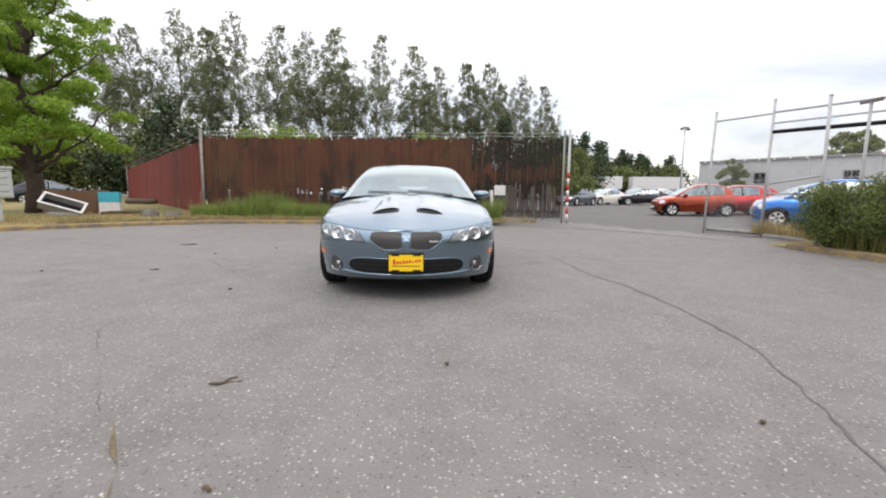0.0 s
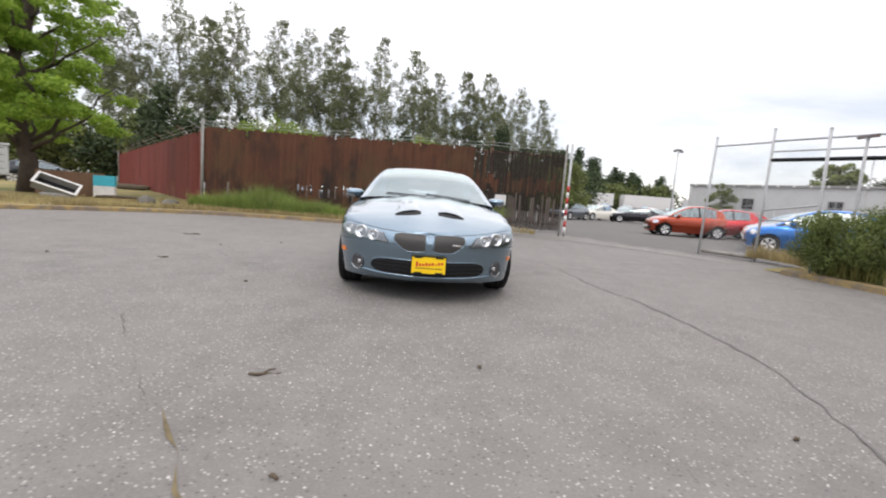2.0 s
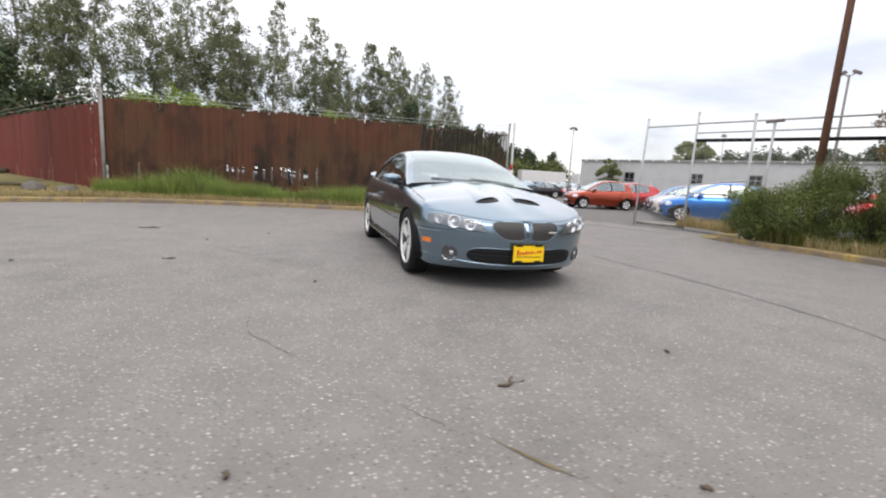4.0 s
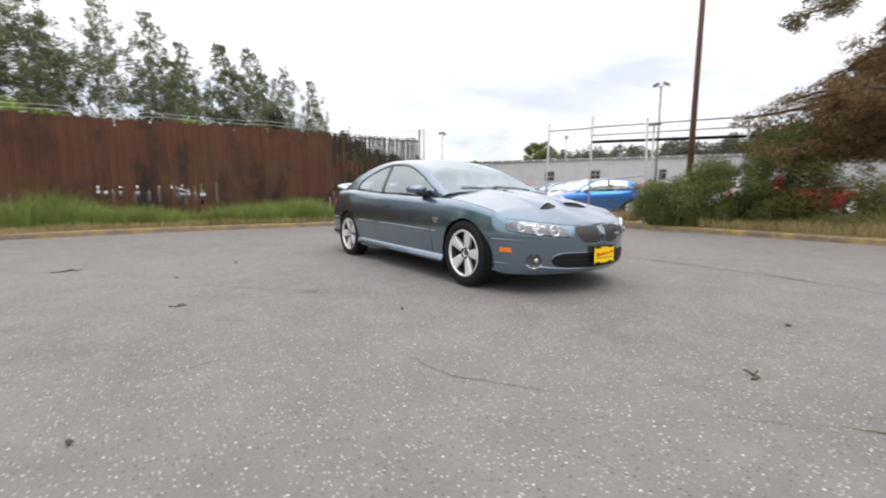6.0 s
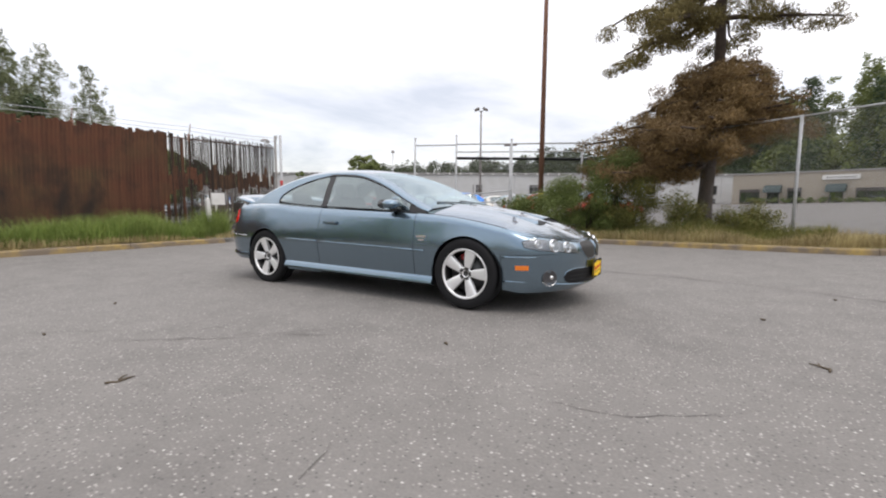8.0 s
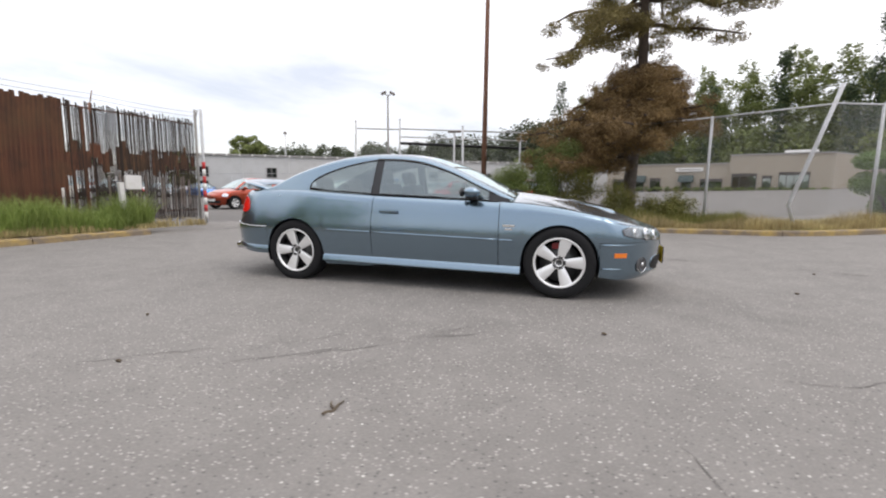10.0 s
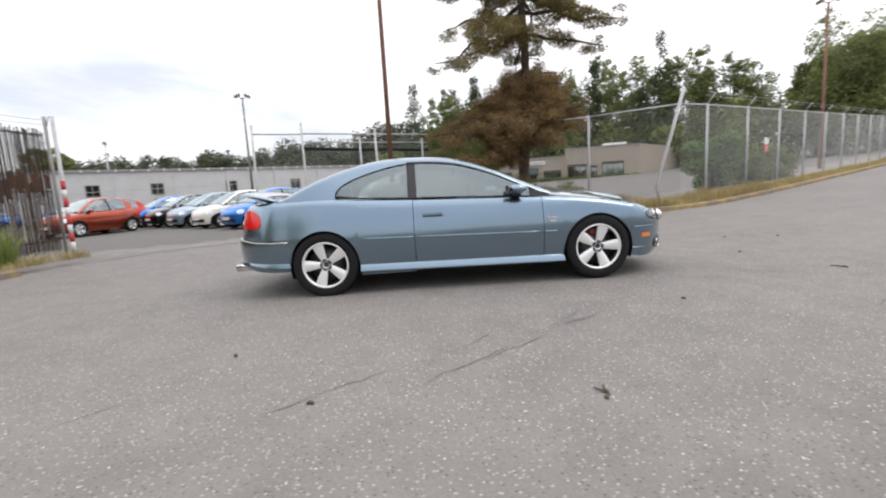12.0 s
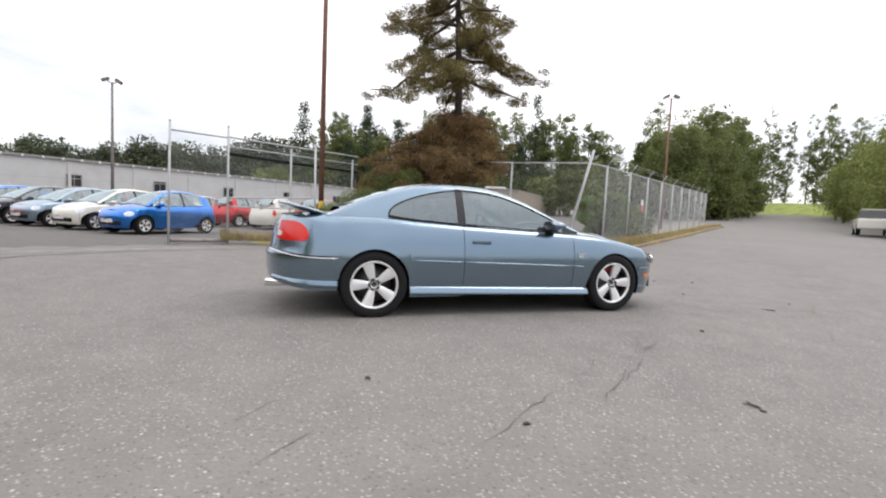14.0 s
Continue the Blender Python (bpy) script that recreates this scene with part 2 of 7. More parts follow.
# fence slats: weathered brown, streaked down their length
_s = Mat("brown_fence_slat", 0.85)
_sc = _s.coord((14, 14, 0.9))
_wc = _s.coord((1, 1, 1), True)
_col = _s.mix(_s.random(), (0.052, 0.018, 0.009), (0.088, 0.031, 0.015))
_col = _s.mix(_s.ramp(_s.noise(0.7, 4, 0.6, _wc), (0.45, 0.0), (0.7, 1.0)), _col, (0.066, 0.042, 0.018))
_col = _s.mix(_s.ramp(_s.noise(3.0, 5, 0.65, _sc), (0.45, 0.0), (0.75, 1.0)), _col, (0.165, 0.064, 0.028))
_col = _s.mix(_s.ramp(_s.noise(1.3, 4, 0.6, _s.coord((1, 1, 0.5), True)), (0.48, 0.0), (0.66, 1.0)), _col, (0.024, 0.014, 0.009))
_s.color(_col)
SLAT = _s.m
_s = Mat("grey_fence_slat", 0.85)
_s.color(_s.mix(_s.ramp(_s.noise(3.0, 5, 0.65, _s.coord((14, 14, 0.9))), (0.4, 0.0), (0.7, 1.0)), (0.11, 0.085, 0.07), (0.19, 0.16, 0.14)))
GREYSLAT = _s.m
_s = Mat("red_fence_slat", 0.75)
_col = _s.mix(_s.random(), (0.155, 0.022, 0.016), (0.205, 0.030, 0.022))
_s.color(_s.mix(_s.ramp(_s.noise(2.0, 5, 0.65, _s.coord((8, 8, 0.8))), (0.5, 0.0), (0.8, 1.0)), _col, (0.12, 0.035, 0.03)))
REDSLAT = _s.m
DARKSLAT = painted("dark_brown_thin_slat", (0.022, 0.014, 0.010), (0.055, 0.038, 0.028), 0.9, 0.6, 3.0)

_v = Mat("dry_lawn", 0.95)
_vc = _v.coord(world_space=True)
_v.color(_v.mix(_v.ramp(_v.noise(0.55, 6, 0.65, _vc), (0.4, 0.0), (0.62, 1.0)),
                _v.mix(_v.noise(25, 4, 0.6, _vc), (0.24, 0.18, 0.075), (0.36, 0.28, 0.12)), _v.mix(_v.noise(30, 4, 0.6, _vc), (0.10, 0.13, 0.035), (0.22, 0.20, 0.07))))
_v.bump(_v.noise(45, 5, 0.7, _vc), 0.6, 0.03)
LAWN = _v.m
GRASS = stuff("tall_green_grass", (0.15, 0.225, 0.045), (0.31, 0.37, 0.11), 0.7, 1.5, 0.3)
DRYGRASS = stuff("dry_straw_grass", (0.30, 0.225, 0.105), (0.50, 0.41, 0.22), 0.8, 2, 0.25)
BARK = painted("dark_bark", (0.075, 0.055, 0.042), (0.03, 0.022, 0.018), 0.95, 0.8, 9.0)
PALEBARK = painted("pale_poplar_bark", (0.34, 0.32, 0.28), (0.12, 0.11, 0.09), 0.9, 0.7, 4.0)
MAPLE = stuff("maple_leaves", (0.175, 0.30, 0.04), (0.38, 0.51, 0.085), 0.6, 0.9, 0.6)
POPLAR = stuff("poplar_leaves", (0.13, 0.15, 0.075), (0.24, 0.26, 0.14), 0.55, 0.4, 0.3)
DARKLEAF = stuff("dark_fir_needles", (0.034, 0.055, 0.026), (0.066, 0.095, 0.042), 0.8, 0.6, 0.15)
MIDLEAF = stuff("mid_green_leaves", (0.115, 0.145, 0.048), (0.235, 0.265, 0.095), 0.7, 0.22, 0.35)
OLIVELEAF = stuff("olive_green_leaves", (0.135, 0.165, 0.045), (0.27, 0.30, 0.09), 0.7, 0.25, 0.35)
LIGHTLEAF = stuff("light_green_leaves", (0.15, 0.23, 0.035), (0.28, 0.36, 0.07), 0.7, 0.8, 0.4)
BROWNFIR = stuff("browned_fir_needles", (0.125, 0.078, 0.036), (0.30, 0.195, 0.088), 0.85, 0.9, 0.25)
OLIVEFIR = stuff("olive_brown_fir_needles", (0.115, 0.092, 0.034), (0.25, 0.20, 0.078), 0.85, 0.9, 0.25)
BUSHLEAF = stuff("bush_leaves", (0.085, 0.118, 0.030), (0.205, 0.245, 0.075), 0.7, 1.5, 0.3)
ROUNDLEAF = stuff("clipped_bush_leaves", (0.105, 0.175, 0.05), (0.20, 0.28, 0.09), 0.7, 1.5, 0.3)
WEED = stuff("mixed_weeds", (0.10, 0.13, 0.03), (0.26, 0.22, 0.07), 0.8, 2, 0.3)
HILL = stuff("distant_wood", (0.055, 0.068, 0.040), (0.095, 0.112, 0.062), 0.9, 0.2, 0.1)

# ---- building tools ----
def mesh_from(name, verts, faces, mat, smooth=False):
    me = bpy.data.meshes.new(name)
    me.from_pydata([tuple(v) for v in verts], [], faces)
    for m in (mat if isinstance(mat, (list, tuple)) else [mat]):
        me.materials.append(m)
    if smooth:
        me.polygons.foreach_set("use_smooth", [True] * len(me.polygons))
    me.update()
    return me


def part(name, bm, mat, parent=None, label="", smooth=False):
    """Links a bmesh (or a ready mesh) as one object under parent."""
    if isinstance(bm, bmesh.types.BMesh):
        me = bpy.data.meshes.new(name)
        if smooth:
            for f in bm.faces:
                f.smooth = True
        bm.to_mesh(me)
        bm.free()
        for m in (mat if isinstance(mat, (list, tuple)) else [mat]):
            me.materials.append(m)
    else:
        me = bm
    ob = new(name, me)
    ob.parent = parent
    if label:
        ob["label"] = label
    return ob


def thing(name, m, label, category, group="", kind=""):
    ob = new(name)
    ob.empty_display_size = 0.1
    ob.matrix_basis = m
    return tagged(ob, label, category, group, kind)


def box(bm, x0, y0, z0, x1, y1, z1, bevel=0.0, m=None):
    r = bmesh.ops.create_cube(bm, size=1.0, matrix=Matrix.Translation(((x0 + x1) / 2, (y0 + y1) / 2, (z0 + z1) / 2)) @ Matrix.Diagonal((x1 - x0, y1 - y0, z1 - z0, 1)))
    vs = r["verts"]
    if bevel:
        es = list({e for v in vs for e in v.link_edges})
        rb = bmesh.ops.bevel(bm, geom=es, offset=bevel, segments=2, affect="EDGES", profile=0.6)
        vs = list({v for f in rb["faces"] for v in f.verts} | {v for v in vs if v.is_valid})
    if m is not None:
        bmesh.ops.transform(bm, matrix=m, verts=vs)
    return vs


def rod(bm, a, b, r0, r1=None, sides=8):
    """A tapered rod from a to b, with caps."""
    a, b = Vector(a), Vector(b)
    r1 = r0 if r1 is None else r1
    q = (b - a).to_track_quat("Z", "Y").to_matrix()
    ring = []
    for p, r in ((a, r0), (b, r1)):
        ring.append([bm.verts.new(p + q @ Vector((math.cos(2 * math.pi * i / sides) * r, math.sin(2 * math.pi * i / sides) * r, 0))) for i in range(sides)])
    for i in range(sides):
        f = bm.faces.new((ring[0][i], ring[0][(i + 1) % sides], ring[1][(i + 1) % sides], ring[1][i]))
        f.smooth = True
    bm.faces.new(ring[0][::-1])
    bm.faces.new(ring[1])


def tube(bm, pts, r, sides=6, closed=False):
    """A round tube along a line of points."""
    pts = [Vector(p) for p in pts]
    n, rings, turn, last = len(pts), [], None, None
    for i, p in enumerate(pts):
        a, b = pts[(i - 1) % n if closed or i else 0], pts[(i + 1) % n if closed or i < n - 1 else i]
        d = (b - a).normalized()
        turn = d.to_track_quat("Z", "Y") if turn is None else last.rotation_difference(d) @ turn
        last = d
        q = turn.to_matrix()
        rr = r[i] if isinstance(r, (list, tuple)) else r
        rings.append([bm.verts.new(p + q @ Vector((math.cos(2 * math.pi * k / sides) * rr, math.sin(2 * math.pi * k / sides) * rr, 0))) for k in range(sides)])
    for i in range(n if closed else n - 1):
        A, B = rings[i], rings[(i + 1) % n]
        off = min(range(sides), key=lambda o: (A[0].co - B[o].co).length) if closed and i == n - 1 else 0
        for k in range(sides):
            bm.faces.new((A[k], A[(k + 1) % sides], B[(k + 1 + off) % sides], B[(k + off) % sides])).smooth = True
    if not closed:
        bm.faces.new(rings[0][::-1])
        bm.faces.new(rings[-1])


def lathe(bm, profile, n=32, m=None):
    """Turns (radius, height) points round z; m places it."""
    rings = []
    for r, h in profile:
        rings.append([bm.verts.new((r * math.cos(2 * math.pi * i / n), r * math.sin(2 * math.pi * i / n), h)) for i in range(n)] if r > 1e-6 else [bm.verts.new((0, 0, h))])
    for A, B in zip(rings, rings[1:]):
        for i in range(n):
            j = (i + 1) % n
            if len(A) == 1 and len(B) == 1:
                continue
            vs = (A[0], B[j], B[i]) if len(A) == 1 else (A[i], A[j], B[0]) if len(B) == 1 else (A[i], A[j], B[j], B[i])
            bm.faces.new(vs).smooth = True
    if m is not None:
        bmesh.ops.transform(bm, matrix=m, verts=[v for r in rings for v in r])


def grid_faces(nu, nv):
    return [(i * nv + j, (i + 1) * nv + j, (i + 1) * nv + j + 1, i * nv + j + 1) for i in range(nu - 1) for j in range(nv - 1)]


def smooth_step(a, b, x):
    t = min(1, max(0, (x - a) / (b - a)))
    return t * t * (3 - 2 * t)


def curve_at(table, x):
    """Smooth interpolation through (x, value) rows (Catmull-Rom)."""
    if x <= table[0][0]:
        return table[0][1]
    if x >= table[-1][0]:
        return table[-1][1]
    for i in range(len(table) - 1):
        if table[i][0] <= x <= table[i + 1][0]:
            break
    x0, y0 = table[i]
    x1, y1 = table[i + 1]
    d = x1 - x0
    m0 = (y1 - table[i - 1][1]) / (x1 - table[i - 1][0]) if i else (y1 - y0) / d
    m1 = (table[i + 2][1] - y0) / (table[i + 2][0] - x0) if i + 2 < len(table) else (y1 - y0) / d
    t = (x - x0) / d
    return (2 * t ** 3 - 3 * t * t + 1) * y0 + (t ** 3 - 2 * t * t + t) * d * m0 + (-2 * t ** 3 + 3 * t * t) * y1 + (t ** 3 - t * t) * d * m1


def ground_z(x, y):
    """Level round the car; it climbs towards the far end of the street and towards the far rows of the lot."""
    s = 0.55 * x - 0.83 * y
    rise = 0.034 * 2.0 * math.log1p(math.exp(min(60, (min(s, 150) - 6.0) / 2.0))) + 0.00015 * max(0.0, min(s, 150) - 10.0) ** 2
    rise += 0.03 * max(0.0, min(y, 82.0) - 38.0) * smooth_step(2.0, 12.0, x)
    crown = 0.05 * math.exp(-((x * x + y * y) / 9.0) ** 2)
    return rise + crown + 0.010 * max(0.0, math.hypot(x + 0.5, y) - 6.5) * (1 if math.hypot(x, y) < 12 else 12 / math.hypot(x, y))


def spline(points, step=0.4):
    """A smooth line through plan points, cut into even steps."""
    pts, n = [], len(points)
    for i in range(n - 1):
        p = [Vector(points[max(0, min(n - 1, k))]) for k in (i - 1, i, i + 1, i + 2)]
        m = max(2, int((p[2] - p[1]).length / step))
        for k in range(m):
            t = k / m
            pts.append(0.5 * ((2 * p[1]) + (p[2] - p[0]) * t + (2 * p[0] - 5 * p[1] + 4 * p[2] - p[3]) * t * t + (3 * p[1] - p[0] - 3 * p[2] + p[3]) * t ** 3))
    return pts + [Vector(points[-1])]

# ---- ground, kerbs, verges ----
def axis_steps(lo, hi, fine, far):
    out, v, d = [], lo, fine
    while v < hi:
        out.append(v)
        v += fine
    out.append(hi)
    up, dn, d = hi, lo, fine
    head, tail = [], []
    while up < far:
        d *= 1.35
        up += d
        dn -= d
        tail.append(up)
        head.append(dn)
    return head[::-1] + out + tail


gx, gy = axis_steps(-14, 30, 0.5, 900), axis_steps(-36, 24, 0.5, 900)
gv = [(x, y, ground_z(x, y) + 0.006 * noise.noise((x * 0.6, y * 0.6, 0))) for x in gx for y in gy]
ground = tagged(new("ground", mesh_from("ground", gv, grid_faces(len(gx), len(gy)), ASPHALT, True)), "worn grey asphalt with pale exposed aggregate", "asphalt", kind="structure")



def in_lot(x, y):
    """Behind the fences and the gate: the older, darker asphalt of the car lot."""
    if y > 3.2:
        return (x - 5.6) * 5.7 + (y - 8.9) * 3.0 > 0 if y < 9.5 else x > -7 or y > 40
    return x > 10.0 if y > -6 else (x - 10.0) * 0.82 + (y + 6) * 0.57 > 0.6 and x < 60


ground.data.materials.append(ASPHALT_LOT)
for f in ground.data.polygons:
    if in_lot(f.center.x, f.center.y):
        f.material_index = 1

KERB_LEFT = [(-15.2, -2.8), (-12.7, 0.3), (-10.6, 3.2), (-8.9, 5.2), (-7.2, 6.7), (-5.2, 7.5), (-2.8, 7.7), (0.5, 7.5), (2.8, 7.2), (3.6, 6.95)]
KERB_RIGHT = [(7.05, 3.1), (7.25, 1.9), (7.3, 0.2), (7.1, -2.0), (6.8, -4.0), (6.55, -5.6), (6.7, -7.0), (7.4, -8.6), (9.3, -11.6), (14.0, -18.4), (23.0, -31.5), (24.5, -34.0)]


def kerb_run(name, points, label, side, paint):
    """Kerb stones end to end; the top is 0.13 m over the road. side: +1 where the verge is on the left of the line."""
    run = thing(name, Matrix(), label, "kerb", kind="structure")
    pts = spline(points, 0.3)
    prof = [(-0.015, -0.05), (0.0, 0.085), (0.012, 0.103), (0.03, 0.110), (0.15, 0.115), (0.165, 0.105), (0.17, -0.05)]
    k = 0
    while k < len(pts) - 1:
        seg = pts[k:k + 9]
        k += 8
        vs, fs, np_ = [], [], len(prof)
        for i, p in enumerate(seg):
            a, b = seg[max(0, i - 1)], seg[min(len(seg) - 1, i + 1)]
            d = (b - a).normalized()
            nrm = Vector((-d.y, d.x)) * side
            q = p + d * (0.006 if i == 0 else -0.006 if i == len(seg) - 1 else 0)
            z0 = ground_z(p.x, p.y)
            wob = 0.006 * noise.noise((p.x * 1.7, p.y * 1.7, 3))
            for o, h in prof:
                vs.append((q.x + nrm.x * (o + wob), q.y + nrm.y * (o + wob), z0 + h + (wob if h > 0 else 0)))
        n = len(seg)
        fs = [(i * np_ + j, i * np_ + j + 1, (i + 1) * np_ + j + 1, (i + 1) * np_ + j) for i in range(n - 1) for j in range(np_ - 1)]
        fs += [tuple(range(np_)), tuple((n - 1) * np_ + j for j in range(np_ - 1, -1, -1))]
        part("kerb_stone", mesh_from("kerb_stone", vs, fs, paint), None, run)
    return run


kerb_run("kerb_north", KERB_LEFT[:8] + [(2.3, 7.28)], "faded yellow concrete kerb round the turning circle", 1, KERB)
kerb_run("kerb_east", KERB_RIGHT[1:], "worn yellow-painted concrete kerb beside the weedy verge", 1, KERB)


def verge(name, kerb_points, outer, label, mat, rise=0.0):
    """Soil and grass behind a kerb: strips from the kerb line to an outer line of the same count."""
    a, b = spline(kerb_points, 0.4), spline(outer, 0.4)
    n, vs = 90, []
    rows = 14
    for i in range(n):
        p, q = a[min(len(a) - 1, round(i * (len(a) - 1) / (n - 1)))], b[min(len(b) - 1, round(i * (len(b) - 1) / (n - 1)))]
        d = (q - p).normalized()
        p = p + d * 0.16
        for j in range(rows):
            t = (j / (rows - 1)) ** 1.6
            r = p.lerp(q, t)
            vs.append((r.x, r.y, ground_z(r.x, r.y) - 0.02 + smooth_step(0, 7, min(i, n - 1 - i)) * (0.115 + rise * smooth_step(0, 0.5, t) + (0.03 * noise.noise((r.x, r.y, 5)) if j else 0))))
    return tagged(new(name, mesh_from(name, vs, grid_faces(n, rows), mat, True)), label, "verge", kind="structure")


verge("verge_north", KERB_LEFT[:8] + [(2.5, 7.26)], [(-60, 6), (-52, 26), (-44, 40), (-34, 44), (-26, 42), (-17, 30), (-2.8, 9.5), (0.5, 9.3), (2.9, 9.1), (4.2, 8.95)], "dry yellow-green lawn behind the kerb", LAWN, 0.06)
verge("verge_east", KERB_RIGHT, [(9.2, 3.9), (10.0, 2.8), (11.0, 0.8), (11.2, -1.5), (10.8, -3.6), (10.2, -5.4), (9.6, -6.6), (9.3, -7.6), (10.6, -10.7), (15.3, -17.5), (24.2, -30.6), (25.7, -33.2)], "weedy verge with dry soil and grass", LAWN, 0.05)

# ---- cars ----
def shift_table(t, k, dy=0.0):
    return [(a * k + dy, b) for a, b in t]


COUPE = dict(
    jf=-1.76, jr=1.80, nf=1.90, nr=2.7, axles=(-1.395, 1.395), arch=0.348, hub=0.316, sill=0.20, inset=-0.010,
    width=[(-1.8, 0.872), (-1.4, 0.910), (-0.9, 0.912), (0.0, 0.915), (0.9, 0.920), (1.4, 0.930), (1.8, 0.905)],
    side=[(0.15, 0.930), (0.24, 0.950), (0.34, 0.969), (0.45, 0.988), (0.52, 0.998), (0.57, 1.0), (0.66, 0.990), (0.76, 0.967), (0.86, 0.934), (1.0, 0.880)],
    front=[(0.15, -2.22), (0.19, -2.285), (0.24, -2.335), (0.30, -2.347), (0.40, -2.354), (0.48, -2.358), (0.56, -2.350), (0.62, -2.318), (0.66, -2.265), (0.72, -2.15)],
    rear=[(0.2, 2.28), (0.28, 2.37), (0.4, 2.415), (0.55, 2.425), (0.61, 2.42), (0.65, 2.385), (0.8, 2.355), (0.95, 2.31)],
    edge=[(-2.40, 0.608), (-2.20, 0.645), (-1.97, 0.702), (-1.7, 0.766), (-1.4, 0.824), (-1.1, 0.862), (-0.8, 0.886), (-0.2, 0.910), (0.5, 0.938), (1.0, 0.966), (1.3, 0.982), (1.6, 0.986), (2.0, 0.980), (2.3, 0.962)],
    crown=[(-2.34, 0.0), (-2.23, 0.022), (-2.06, 0.042), (-1.8, 0.060), (-1.4, 0.072), (-0.8, 0.082), (0.0, 0.05), (1.6, 0.05), (2.0, 0.040), (2.32, 0.02)],
    top=[(-0.98, 0.945), (-0.66, 1.085), (-0.36, 1.228), (-0.06, 1.334), (0.14, 1.374), (0.39, 1.392), (0.64, 1.393), (0.94, 1.362), (1.24, 1.285), (1.50, 1.192), (1.71, 1.092), (1.88, 1.010)],
    tumble=0.40, round=0.06)
HATCH = dict(
    jf=-1.22, jr=1.40, nf=2.5, nr=3.0, axles=(-1.12, 1.18), arch=0.325, hub=0.29, sill=0.19,
    width=[(-1.25, 0.775), (-1.1, 0.80), (0.0, 0.795), (1.2, 0.812), (1.5, 0.78)],
    side=[(0.15, 0.95), (0.3, 0.98), (0.5, 1.0), (0.65, 0.995), (0.8, 0.965), (0.95, 0.91)],
    front=[(0.15, -1.70), (0.25, -1.76), (0.4, -1.78), (0.55, -1.77), (0.7, -1.70), (0.82, -1.58)],
    rear=[(0.2, 1.70), (0.35, 1.76), (0.5, 1.77), (0.6, 1.75), (0.75, 1.70), (0.95, 1.62)],
    edge=[(-1.8, 0.70), (-1.6, 0.745), (-1.3, 0.815), (-1.0, 0.865), (-0.6, 0.90), (0.0, 0.925), (0.8, 0.955), (1.4, 0.975), (1.8, 0.97)],
    crown=[(-1.75, 0.0), (-1.6, 0.04), (-1.3, 0.07), (-0.9, 0.085), (0.0, 0.05), (1.4, 0.03), (1.8, 0.0)],
    top=[(-0.98, 0.96), (-0.7, 1.12), (-0.4, 1.29), (-0.1, 1.41), (0.2, 1.475), (0.6, 1.488), (1.0, 1.45), (1.3, 1.36), (1.5, 1.21), (1.66, 1.02)],
    tumble=0.40, round=0.07)
SEDAN = dict(
    jf=-1.70, jr=1.75, nf=2.6, nr=3.0, axles=(-1.38, 1.36), arch=0.36, hub=0.325, sill=0.20,
    width=[(-1.7, 0.86), (-1.3, 0.895), (0.0, 0.89), (1.3, 0.90), (1.8, 0.87)],
    side=[(0.15, 0.955), (0.34, 0.985), (0.55, 1.0), (0.72, 0.99), (0.9, 0.94), (1.0, 0.91)],
    front=[(0.15, -2.20), (0.25, -2.28), (0.45, -2.32), (0.6, -2.30), (0.72, -2.22)],
    rear=[(0.2, 2.22), (0.35, 2.30), (0.55, 2.32), (0.7, 2.28), (0.95, 2.2)],
    edge=[(-2.35, 0.67), (-2.1, 0.72), (-1.7, 0.80), (-1.3, 0.85), (-0.8, 0.90), (0.0, 0.93), (1.0, 0.96), (1.6, 0.98), (2.3, 0.98)],
    crown=[(-2.30, 0.0), (-2.1, 0.04), (-1.7, 0.065), (-0.8, 0.085), (0.0, 0.05), (1.6, 0.04), (2.25, 0.0)],
    top=[(-0.98, 0.97), (-0.6, 1.14), (-0.3, 1.27), (0.0, 1.37), (0.3, 1.43), (0.7, 1.44), (1.1, 1.39), (1.4, 1.28), (1.65, 1.15), (1.85, 1.02)],
    tumble=0.42, round=0.06)


